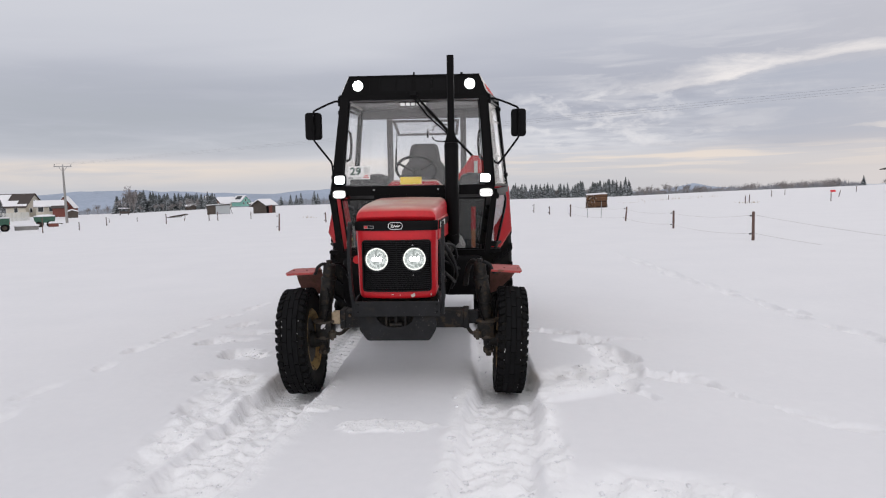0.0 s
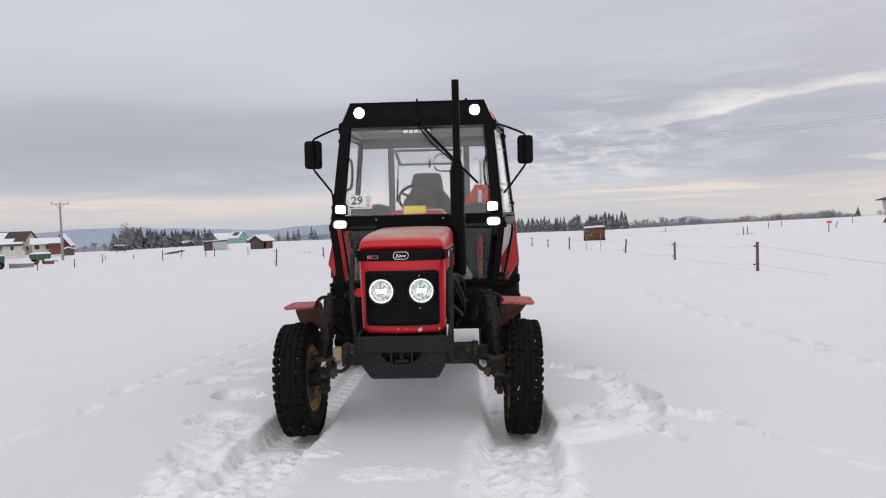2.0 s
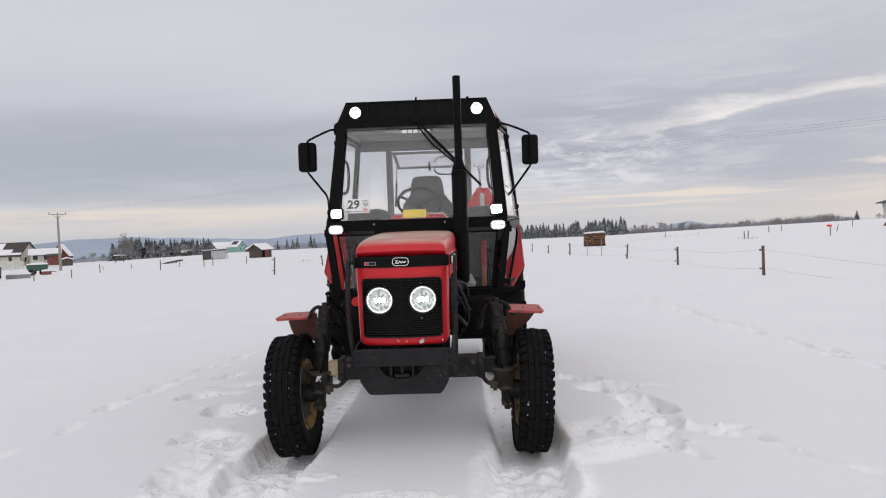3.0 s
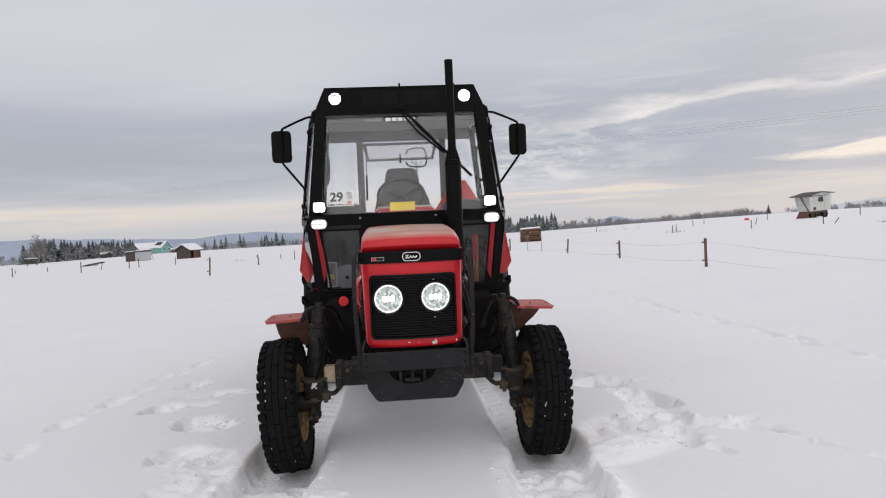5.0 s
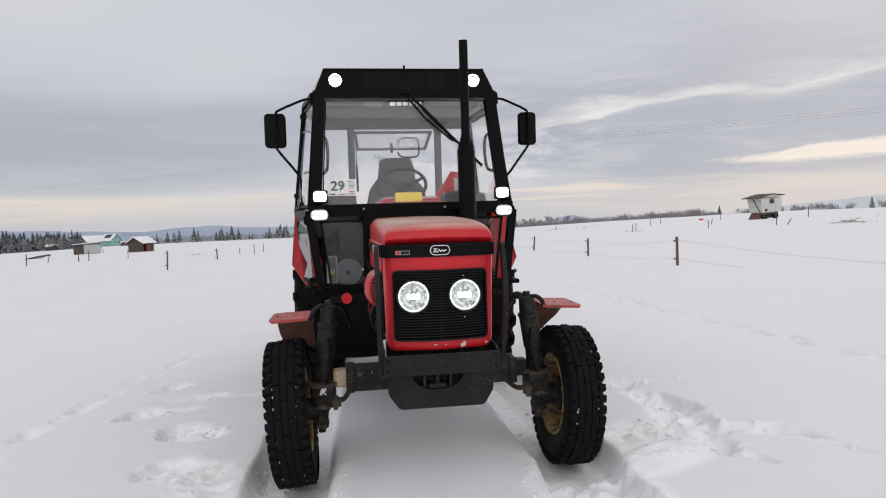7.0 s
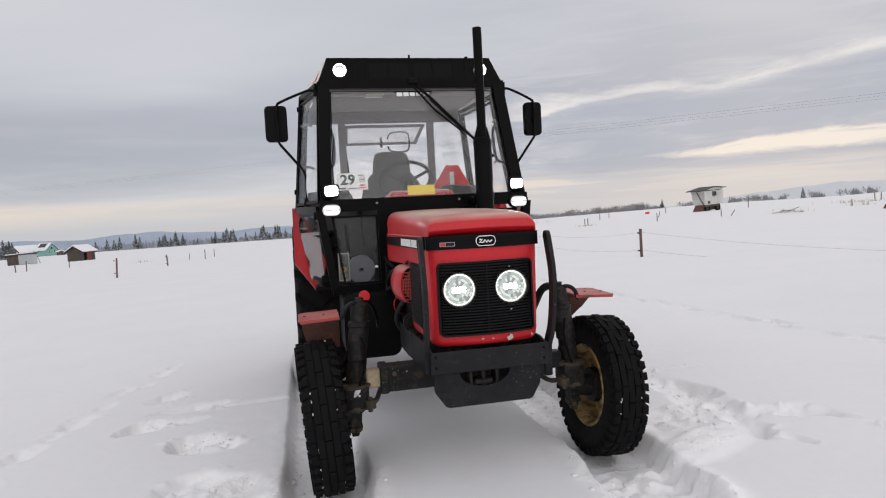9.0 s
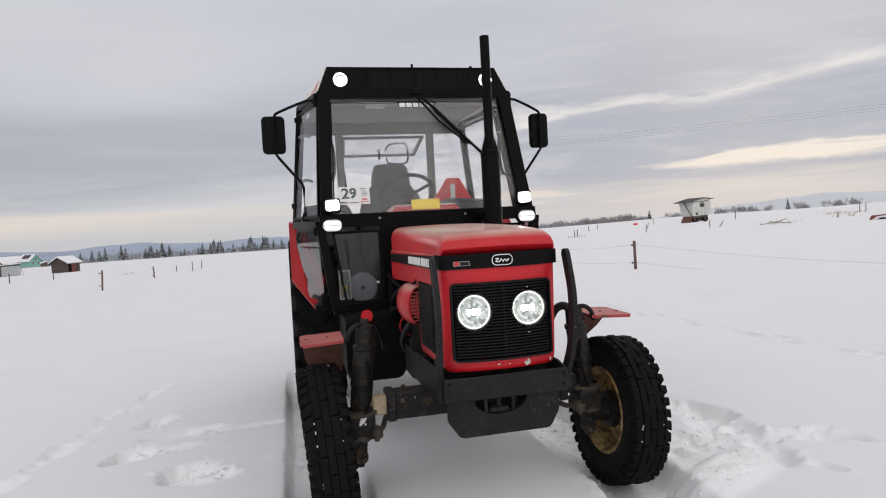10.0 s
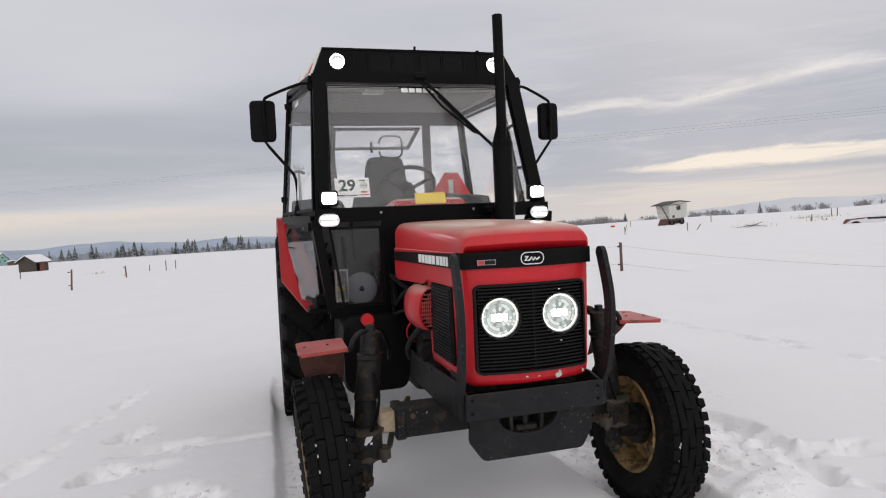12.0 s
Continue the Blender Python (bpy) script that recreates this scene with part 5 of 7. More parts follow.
def rear_wheel(t, s):
    R, W = 0.655, 0.185
    turn = Matrix.Translation((s * 0.718, 2.78, 0.69))
    side = lathe([(-W * 0.8, 0.37), (-W * 1.0, 0.44), (-W * 1.04, 0.53), (-W * 0.98, 0.61), (-W * 0.85, 0.64), (0, R), (W * 0.85, 0.64), (W * 0.98, 0.61), (W * 1.04, 0.53), (W * 1.0, 0.44), (W * 0.8, 0.37)], 64)
    wheel = part("rear_wheel", moved(side, turn), "sidewall", t, "large rear tyre with deep slanted lugs")
    rows = []
    for k in range(22):
        for sx in (-1, 1):
            a = 2 * math.pi * (k + (0.5 if sx > 0 else 0)) / 22
            for j in range(4):
                xa, xb = sx * (0.002 + 0.046 * j), sx * (0.002 + 0.046 * (j + 1))
                off = -0.055 * j
                rows.append(tyre_lug(R - 0.03 - 0.008 * j, R + 0.034 - 0.002 * j, a + off - 0.035, a + off + 0.045, min(xa, xb), max(xa, xb), -0.055 * sx, 0.92))
            rows.append(tyre_lug(0.585, 0.665, a - 0.255, a - 0.165, min(sx * 0.165, sx * 0.192), max(sx * 0.165, sx * 0.192), 0, 0.95))
    part("tread", moved(lugs_mesh(rows), turn), "rubber", wheel, "black slanted lugs")
    rim = lathe([(-0.16, 0.37), (-0.15, 0.35), (-0.08, 0.33), (0.0, 0.32), (0.03, 0.15), (0.03, 0.0)], 40)
    part("rim", moved(rim, turn), "rim", wheel, "rusty yellow steel rim")
    part("rear_axle", sweep([(s * 0.20, 2.78, 0.69), (s * 0.70, 2.78, 0.69)], 0.09, sides=14), "oily", t)


def make_exhaust(t):
    c = (0.344, 1.14)
    rings = []
    for z, r in ((1.02, 0.03), (1.04, 0.052), (1.05, 0.056), (1.855, 0.058), (1.868, 0.052), (1.872, 0.030)):
        rings.append([(c[0] + r * math.cos(a), c[1] + r * math.sin(a), z) for a in [k * math.pi / 12 for k in range(24)]])
    muffler = part("exhaust_muffler", loft(rings), "black", t, "black upright exhaust with a tall pipe")
    tube = lathe([(1.86, 0.029), (2.568, 0.029), (2.568, 0.025), (2.40, 0.025)], 20, "z", (c[0], c[1], 0))
    part("exhaust_pipe", tube, "black", muffler)
    for s in (-1, 1):
        part("muffler_fin", prism([(c[0] + s * 0.026, 1.965), (c[0] + s * 0.054, 1.868), (c[0] + s * 0.026, 1.868)], "y", c[1] - 0.003, c[1] + 0.003), "black", muffler)
    for z in (1.10, 1.50, 1.84):
        part("clamp", lathe([(-0.012, 0.057), (-0.012, 0.060), (0.012, 0.060), (0.012, 0.057)], 24, "z", (c[0], c[1], z)), "black", muffler)
    part("exhaust_elbow", sweep(curve_path([(0.20, 0.95, 1.00), (0.27, 1.05, 0.98), (0.325, 1.13, 1.0), (0.332, 1.14, 1.06)], 5), 0.034, sides=12), "oily", muffler)
    part("exhaust_bracket", box(0.28, 0.40, 1.19, 1.36, 1.46, 1.50, 0.004), "black", muffler)


# corner lines of the cab on one side, front and rear: sill, waist, eaves and roof edge
CAB = {
    "f_sill": (0.635, 1.34, 0.935), "f_waist": (0.705, 1.37, 1.46), "f_eave": (0.665, 1.645, 2.315), "f_roof": (0.588, 1.70, 2.510),
    "m_sill": (0.736, 1.80, 0.955), "m_waist": (0.846, 2.07, 1.48), "m_eave": (0.768, 2.26, 2.345), "m_roof": (0.655, 2.26, 2.515),
    "r_sill": (0.740, 2.90, 1.45), "r_waist": (0.815, 3.17, 1.50), "r_eave": (0.735, 3.17, 2.37), "r_roof": (0.66, 3.17, 2.515),
}


def cab(name, s, dx=0.0, dy=0.0, dz=0.0):
    x, y, z = CAB[name]
    return Vector((s * (x + dx), y + dy, z + dz))


def between(a, b, t):
    return a + (b - a) * t


def make_cab(t):
    roof = part("cab_roof", loft([[(-w, y, z0), (w, y, z0), (w, y, z1), (w * 0.5, y, z1 + 0.012), (-w * 0.5, y, z1 + 0.012), (-w, y, z1)] for y, w, z0, z1 in ((1.705, 0.585, 2.478, 2.508), (1.80, 0.592, 2.478, 2.512), (2.10, 0.622, 2.478, 2.514), (3.22, 0.66, 2.478, 2.514))]), "black", t, "black cab roof")
    part("headlining", pane([(-0.62, 1.72, 2.33), (0.62, 1.72, 2.33), (0.70, 3.17, 2.40), (-0.70, 3.17, 2.40)], 0.012), "headliner", roof, "grey cab headlining")
    part("roof_light", box(-0.30, -0.16, 1.95, 2.05, 2.305, 2.323, 0.006), "clear_plastic", roof)
    part("roof_vent", box(0.02, 0.2, 1.93, 2.03, 2.305, 2.323, 0.006), "lining", roof)
    part("aerial_stub", sweep([(0.0, 1.72, 2.515), (0.0, 1.72, 2.545)], 0.008), "black", roof)
    part("roof_knob", sweep([(0.43, 1.75, 2.515), (0.43, 1.75, 2.54)], 0.012), "black", roof)
    # fascia over the windscreen
    fl, fr, rl, rr = cab("f_eave", -1), cab("f_eave", 1), cab("f_roof", -1), cab("f_roof", 1)
    fascia = part("roof_fascia", pane([fl, fr, rr, rl], 0.014), "black", t, "black ribbed fascia above the windscreen")
    for x in (-0.40, -0.31, -0.16, -0.07, 0.07, 0.16, 0.31, 0.40):
        part("fascia_rib", sweep([(x, 1.652, 2.345), (x, 1.682, 2.485)], 0.010, 0.012, up=(0, -1, 0.3)), "plastic", fascia)
    for x0, x1 in ((-0.30, -0.17), (-0.15, -0.02), (0.02, 0.15), (0.17, 0.30)):
        part("fascia_panel", pane([(x0, 1.652, 2.345), (x1, 1.652, 2.345), (x1, 1.680, 2.475), (x0, 1.680, 2.475)], 0.008), "plastic", fascia)
    part("fascia_edge", sweep([rl + Vector((0, -0.004, 0)), rr + Vector((0, -0.004, 0))], 0.018, 0.012), "black", fascia)
    for s in (-1, 1):
        for x, z in ((0.58, 2.44), (0.60, 2.40), (0.38, 2.46), (0.39, 2.40)):
            part("rivet", lathe([(-0.004, 0.0), (-0.004, 0.004), (0.0, 0.005)], 6, "y", (s * x, 1.650 + (z - 2.315) * 0.28 - 0.006, z)), "steel", fascia)
        # sloping pale side of the roof with a red mark
        side = part("roof_side", pane([cab("f_eave", s), cab("m_eave", s), cab("m_roof", s), cab("f_roof", s)], 0.012), "roof_side", roof, "pale sloping roof side with a red mark")
        part("roof_side", pane([cab("m_eave", s), cab("r_eave", s), cab("r_roof", s), cab("m_roof", s)], 0.012), "roof_side", roof)
        e0, e1, r0, r1 = cab("f_eave", s), cab("m_eave", s), cab("f_roof", s), cab("m_roof", s)
        for k in range(5):
            a, b = 0.12 + 0.16 * k, 0.22 + 0.16 * k
            q = [between(between(e0, e1, u), between(r0, r1, u), v) + Vector((s * 0.008, 0, 0.003)) for u, v in ((a, 0.25), (b, 0.25), (b + 0.01, 0.62), (a + 0.01, 0.62))]
            part("side_mark", pane(q, 0.002), "red_ink", side)
        part("eave_rail", sweep([cab("f_eave", s), cab("m_eave", s), cab("r_eave", s)], 0.035, 0.035), "black", roof)
    # the four pillars and their cross rails
    for s in (-1, 1):
        part("front_pillar", sweep([cab("f_sill", s), cab("f_waist", s)], 0.050, 0.060, up=(0, 1, 0)), "black", t, "black front cab pillar")
        part("front_pillar", sweep([cab("f_waist", s, -0.044), cab("f_eave", s, -0.046)], 0.078, 0.050, up=(0, 1, 0)), "black", t)
        part("rear_pillar", sweep([cab("r_sill", s), cab("r_waist", s), cab("r_eave", s)], 0.05, 0.05, up=(0, 1, 0)), "black", t, "black rear cab pillar")
        part("door_post", sweep([cab("m_waist", s), cab("m_eave", s)], 0.040, 0.036, up=(0, 1, 0)), "black", t, "black door post with hinges")
        for u in (0.16, 0.90):
            q = between(cab("m_waist", s), cab("m_eave", s), u)
            part("post_hinge", merge(lathe([(-0.018, 0.0), (-0.018, 0.009), (0.018, 0.009), (0.018, 0.0)], 10, "z", q + Vector((s * 0.022, -0.01, 0))), box(q.x - 0.016, q.x + 0.016, q.y - 0.035, q.y - 0.015, q.z - 0.013, q.z + 0.013, 0.003)), "plastic", t)
        part("rear_post", sweep([(s * 0.41 + (0.02 if s > 0 else 0.0), 3.20, 1.55), (s * 0.41 + (0.02 if s > 0 else 0.0), 3.20, 2.30)], 0.066, 0.04, up=(0, 1, 0)), "lining", t, "grey rear window post")
    part("windscreen_header", sweep([cab("f_eave", -1), cab("f_eave", 1)], 0.050, 0.050), "black", t)
    part("waist_rail", sweep([cab("f_waist", -1, dz=0.020), cab("f_waist", 1, dz=0.020)], 0.055, 0.076), "black", t, "black rail below the windscreen")
    part("rear_header", box(-0.74, 0.74, 3.175, 3.225, 2.288, 2.44, 0.01), "lining", t)
    part("rear_wall", box(-0.78, 0.78, 3.18, 3.22, 0.95, 1.575, 0.006), "seat", t, "grey rear cab wall")
    for s in (-1, 1):
        rings = [[(s * x, y, z) for x, z in ((0.76, 0.96), (0.76, 1.64 + d), (0.48, 1.66 + d), (0.41, 1.63 + d), (0.375, 1.56 + d), (0.37, 0.96))] for y, d in ((2.50, -0.10), (2.56, -0.02), (2.70, 0.0), (3.05, 0.0), (3.17, -0.04))]
        part("wheel_arch", loft(rings), "seat", t, "dark inner wheel arch in the cab")
    part("cab_floor", box(-0.60, 0.60, 1.36, 3.04, 0.90, 0.94), "plastic", t)
    for s, col in ((-1, 0), (1, 0)):
        for z, nm in ((1.56, "bolt"), (1.50, "bolt")):
            part("rail_bolt", lathe([(-0.004, 0.0), (-0.004, 0.007), (0.0, 0.008)], 8, "y", (s * (0.335 if s < 0 else 0.22), 1.335, 1.49 if nm == "bolt" else 1.5)), "steel", t)
            break
    # glass
    screen = [cab("f_waist", -1, -0.090, 0.015, 0.056), cab("f_waist", 1, -0.090, 0.015, 0.056), cab("f_eave", 1, -0.085, 0, -0.042), cab("f_eave", -1, -0.085, 0, -0.042)]
    ws = part("windscreen", pane(screen, 0.006), "windscreen", t, "large dusty windscreen")
    ws.visible_shadow = False
    part("windscreen_seal", frame_of(screen, 0.008, 0.012), "plastic", ws)

    def on_screen(x, z, off=-0.007):
        a, b = between(screen[0], screen[3], 0), between(screen[0], screen[3], 1)
        v = (z - a.z) / (b.z - a.z)
        return Vector((x, a.y + (b.y - a.y) * v + off, z))

    for k in range(4):
        z = 2.234 + 0.010 * k
        for x0, x1 in ((-0.57, -0.135), (0.135, 0.57)):
            part("sun_stripe", pane([on_screen(x0, z), on_screen(x1, z), on_screen(x1, z + 0.0045), on_screen(x0, z + 0.0045)], 0.001), "stripe", ws)
    lean = Matrix.Rotation(math.atan2(-(screen[3].y - screen[0].y), screen[3].z - screen[0].z), 4, "X")
    letter_bars((0.040, 0.036, 0.036, 0.042, 0.040), 0.029, 0.009, Matrix.Translation(on_screen(-0.004, 2.249)) @ lean, "white", ws, "white block of lettering")
    # number sheet and yellow plate behind the screen
    sheet = part("number_sheet", moved(box(-0.100, 0.100, 0, 0.002, -0.060, 0.060), Matrix.Translation(on_screen(-0.478, 1.642, 0.008)) @ lean), "white", ws, "white paper sheet with a green number")
    at = Matrix.Translation(on_screen(-0.508, 1.652, 0.0065)) @ lean
    part("number", moved(digits("29", 0.098, 0.0005), at), "green_ink", sheet, "dark green printed number")
    at = Matrix.Translation(on_screen(-0.478, 1.642, 0.0065)) @ lean
    part("printed_bars", moved(merge(box(-0.092, -0.045, -0.001, 0, -0.052, -0.044), box(-0.030, 0.026, -0.001, 0, -0.051, -0.046), box(0.040, 0.078, -0.001, 0, 0.040, 0.046)), at), "grey_black", sheet)
    part("printed_bars", moved(merge(box(0.048, 0.082, -0.001, 0, -0.034, -0.024), box(0.038, 0.090, -0.001, 0, -0.050, -0.043)), at), "red_ink", sheet)
    part("printed_mark", moved(merge(*[lathe([(-0.001, 0.016), (-0.001, 0.019), (0.0, 0.019)], 20, "y", (0.066, 0, 0.012)), box(0.056, 0.076, -0.001, 0, 0.008, 0.016)]), at), "grey_black", sheet)
    part("yellow_plate", moved(box(-0.093, 0.093, 0, 0.002, -0.034, 0.034), Matrix.Translation(on_screen(-0.02, 1.567, 0.012)) @ lean), "yellow", t, "plain yellow plate behind the windscreen")
    # lower front windows beside the hood
    for s in (-1, 1):
        low = [(s * 0.575, 1.355, 0.965), (s * 0.335, 1.345, 0.965), (s * 0.335, 1.365, 1.415), (s * 0.635, 1.375, 1.415)]
        g = part("lower_window", pane(low, 0.005), "low_glass", t, "dark lower front window")
        g.visible_shadow = False
        part("window_rim", frame_of([Vector(p) for p in low], 0.014, 0.02), "black", g)
        part("front_panel", box(*sorted((s * 0.20, s * 0.335)), 1.33, 1.36, 0.90, 1.45, 0.004), "black", t)
        part("sill_rail", sweep([(s * 0.20, 1.345, 0.935), (s * 0.65, 1.345, 0.935)], 0.05, 0.06), "black", t)
    part("firewall", box(-0.205, 0.205, 1.34, 1.37, 0.90, 1.45), "black", t)
    # doors: upper and lower panes in a slim frame
    for s in (-1, 1):
        up = [cab("f_waist", s, 0.0, 0.03, 0.05), cab("m_waist", s, 0.004, -0.02, 0.03), cab("m_eave", s, 0.004, -0.02, -0.045), cab("f_eave", s, -0.008, 0.03, -0.03)]
        door = part("side_door", frame_of(up, 0.018, 0.018), "black", t, "black framed glass cab door")
        g = part("upper_pane", pane(inset(up, 0.014), 0.005), "side_glass", door)
        g.visible_shadow = False
        q = [cab("m_waist", s, 0.004, 0.03, 0.03), cab("r_waist", s, 0.004, -0.04, 0.03), cab("r_eave", s, 0.004, -0.04, -0.03), cab("m_eave", s, 0.004, 0.03, -0.03)]
        quarter = part("quarter_window", frame_of(q, 0.022, 0.018), "black", t)
        g = part("quarter_pane", pane(inset(q, 0.018), 0.005), "glass", quarter)
        g.visible_shadow = False
        lo = [Vector((s * 0.650, 1.40, 0.985)), Vector((s * 0.738, 1.80, 0.965)), Vector((s * 0.834, 2.03, 1.32)), Vector((s * 0.838, 2.03, 1.40)), Vector((s * 0.824, 1.95, 1.452)), Vector((s * 0.718, 1.42, 1.455))]
        part("lower_frame", frame_of(lo, 0.026, 0.024), "black", door)
        upright = [Vector((p.x + (s * 0.09 * (1.455 - p.z) if s < 0 else 0.0), p.y, p.z)) for p in inset(lo, 0.016)]
        g = part("lower_pane", pane(upright, 0.005), "door_glass", door, "dark glass mirroring the field")
        g.visible_shadow = False
        part("door_waist_rail", sweep([cab("f_waist", s, 0.01, 0.03), cab("m_waist", s, 0.002, -0.02), cab("r_waist", s)], 0.03, 0.05), "black", door)
        part("hinge", box(*sorted((s * 0.70, s * 0.745)), 1.40, 1.46, 1.40, 1.45, 0.006), "plastic", door)
        part("hinge", box(*sorted((s * 0.65, s * 0.72)), 1.40, 1.46, 0.985, 1.03, 0.006), "plastic", door)
        part("door_step", box(*sorted((s * 0.62, s * 0.76)), 1.42, 1.60, 0.93, 0.96, 0.006), "plastic", t)
        part("step_stalk", sweep([(s * 0.70, 1.46, 0.93), (s * 0.73, 1.50, 1.0), (s * 0.76, 1.55, 1.01)], 0.016), "oily", t)
        part("grab_handle", sweep(curve_path([(s * 0.64, 1.58, 1.75), (s * 0.59, 1.62, 1.77), (s * 0.575, 1.64, 1.88), (s * 0.585, 1.66, 2.00), (s * 0.63, 1.68, 2.04)], 5), 0.012), "plastic", t)
        for z in (1.80, 2.12):
            part("window_catch", sweep(curve_path([(s * 0.780, 2.16, z), (s * 0.745, 2.10, z + 0.005), (s * 0.71, 2.06, z - 0.012)], 3), 0.010), "lining", quarter, "grey window catch")
        # rear corner panes
        q = [Vector((s * 0.455, 3.20, 1.58)), Vector((s * 0.775, 3.20, 1.58)), Vector((s * 0.71, 3.20, 2.285)), Vector((s * 0.455, 3.20, 2.285))]
        g = part("rear_side_pane", pane(q, 0.005), "glass", t)
        g.visible_shadow = False
    # rear window swung open on its stays
    q = [Vector((-0.385, 3.235, 2.272)), Vector((0.385, 3.235, 2.272)), Vector((0.36, 3.60, 2.137)), Vector((-0.36, 3.60, 2.137))]
    rw = part("rear_window", frame_of(q, 0.030, 0.016), "lining", t, "rear window swung open")
    g = part("rear_pane", pane(inset(q, 0.026), 0.005), "misted_glass", rw)
    g.visible_shadow = False
    stay = part("window_stay", sweep([(-0.365, 3.52, 2.16), (-0.362, 3.40, 1.96)], 0.006), "lining", rw)
    part("stay_tube", sweep([(-0.362, 3.40, 1.96), (-0.360, 3.24, 1.70)], 0.011), "plastic", stay)
    part("window_catch", sweep([(0.0, 3.56, 2.10), (0.0, 3.57, 2.20)], 0.012), "plastic", rw)
    part("catch_loop", sweep(curve_path([(0.06, 3.50, 2.10), (0.10, 3.56, 2.06), (0.26, 3.56, 2.06), (0.28, 3.54, 2.16), (0.25, 3.52, 2.24), (0.10, 3.52, 2.24), (0.06, 3.54, 2.18)], 3), 0.009), "plastic", rw)
    # wiper
    pivot = on_screen(0.0, 2.335, -0.03)
    wiper = part("wiper", sweep([pivot, on_screen(0.115, 2.215, -0.035), on_screen(0.33, 1.975, -0.025), on_screen(0.515, 1.778, -0.016)], 0.010), "plastic", t, "black wiper across the windscreen")
    part("wiper_blade", sweep([on_screen(0.115, 2.212, -0.022), on_screen(0.335, 1.968, -0.016)], 0.014, 0.024), "plastic", wiper)
    part("wiper_link", sweep([on_screen(0.0, 2.305, -0.03), on_screen(0.13, 2.135, -0.022), on_screen(0.315, 1.965, -0.02)], 0.007), "plastic", wiper)
    part("wiper_motor", box(-0.035, 0.035, 1.60, 1.66, 2.315, 2.36, 0.008), "plastic", wiper)
    # lamps
    for s in (-1, 1):
        top = part("roof_lamp", lathe([(0.03, 0.0), (0.03, 0.049), (-0.012, 0.049), (-0.014, 0.045)], 28, "y", (s * 0.503, 1.664, 2.423)), "plastic", t, "round white roof lamp, switched on")
        part("lamp_face", lathe([(-0.0125, 0.0), (-0.0145, 0.014), (-0.0145, 0.024), (-0.011, 0.026)], 28, "y", (s * 0.503, 1.664, 2.419)), "led_soft", top)
        part("reflector", lathe([(-0.012, 0.0), (-0.012, 0.042), (-0.008, 0.043)], 28, "y", (s * 0.503, 1.664, 2.423)), "reflector", top)
        for k in range(3):
            x = s * 0.503 + (k - 1) * 0.017
            part("led_hood", box(x - 0.0065, x + 0.0065, 1.6475, 1.6525, 2.441, 2.452, 0.001), "reflector_dim", top)
        part("lamp_ring", lathe([(-0.012, 0.037), (-0.0155, 0.038), (-0.0155, 0.045), (-0.012, 0.046)], 28, "y", (s * 0.503, 1.664, 2.423)), "led_soft", top)
        sq = part("square_lamp", box(s * 0.625 - 0.050, s * 0.625 + 0.050, 1.325, 1.375, 1.535, 1.623, 0.008), "plastic", t, "square white work lamp, switched on")
        part("lamp_face", prism(rounded(s * 0.625 - 0.041, s * 0.625 + 0.041, 1.547, 1.612, 0.016, 5), "y", 1.312, 1.326, 0.004), "led", sq)
        o = rounded(s * 0.632 - 0.064, s * 0.632 + 0.064, 1.414, 1.498, 0.04, 6)
        ov = part("oval_lamp", prism(o, "y", 1.315, 1.365, 0.004), "plastic", t, "oval white position lamp, switched on")
        o = rounded(s * 0.632 - 0.057, s * 0.632 + 0.057, 1.421, 1.491, 0.034, 6)
        part("lamp_face", prism(o, "y", 1.309, 1.316), "oval_lens", ov, "glowing oval lens")
        part("light_bars", merge(box(s * 0.632 - 0.045, s * 0.632 + 0.045, 1.304, 1.310, 1.432, 1.450, 0.003), box(s * 0.632 - 0.045, s * 0.632 + 0.045, 1.304, 1.310, 1.462, 1.480, 0.003)), "led_soft", ov)
    # mirrors on bent arms
    for s in (-1, 1):
        half, mid = (0.076, -0.955) if s < 0 else (0.068, 0.948)
        o = rounded(mid - half, mid + half, 1.962, 2.212, 0.028, 4)
        mir = part("mirror", prism(o, "y", 1.79, 1.84, 0.008), "plastic", t, "black wing mirror on a bent arm")
        o = rounded(mid - half + 0.01, mid + half - 0.01, 1.972, 2.202, 0.022, 4)
        part("mirror_glass", prism(o, "y", 1.839, 1.843), "mirror", mir)
        part("mirror_pivot", box(s * 0.945 - 0.012, s * 0.945 + 0.012, 1.765, 1.792, 2.06, 2.10, 0.004), "plastic", mir)
        low = [(s * 0.945, 1.77, 1.955), (s * 0.925, 1.775, 1.925), (s * 0.790, 1.757, 1.755), (s * 0.779, 1.755, 1.72), (s * 0.780, 1.755, 1.53)] if s < 0 else [(s * 0.945, 1.77, 1.955), (s * 0.925, 1.775, 1.925), (s * 0.80, 1.77, 1.76), (s * 0.745, 1.77, 1.70)]
        arm = curve_path([(s * 0.68, 1.68, 2.285), (s * 0.73, 1.69, 2.292), (s * 0.915, 1.765, 2.232), (s * 0.942, 1.77, 2.205), (s * 0.945, 1.77, 2.17)], 3) + [Vector(p) for p in low]
        if s < 0:
            part("arm_foot", lathe([(0.0, 0.024), (0.03, 0.020), (0.06, 0.012)], 12, "z", (s * 0.780, 1.755, 1.50)), "plastic", mir)
        part("mirror_arm", sweep(arm, 0.0095, sides=8), "plastic", mir)
        part("arm_bracket", box(*sorted((s * 0.645, s * 0.69)), 1.66, 1.70, 2.25, 2.32, 0.005), "plastic", mir)


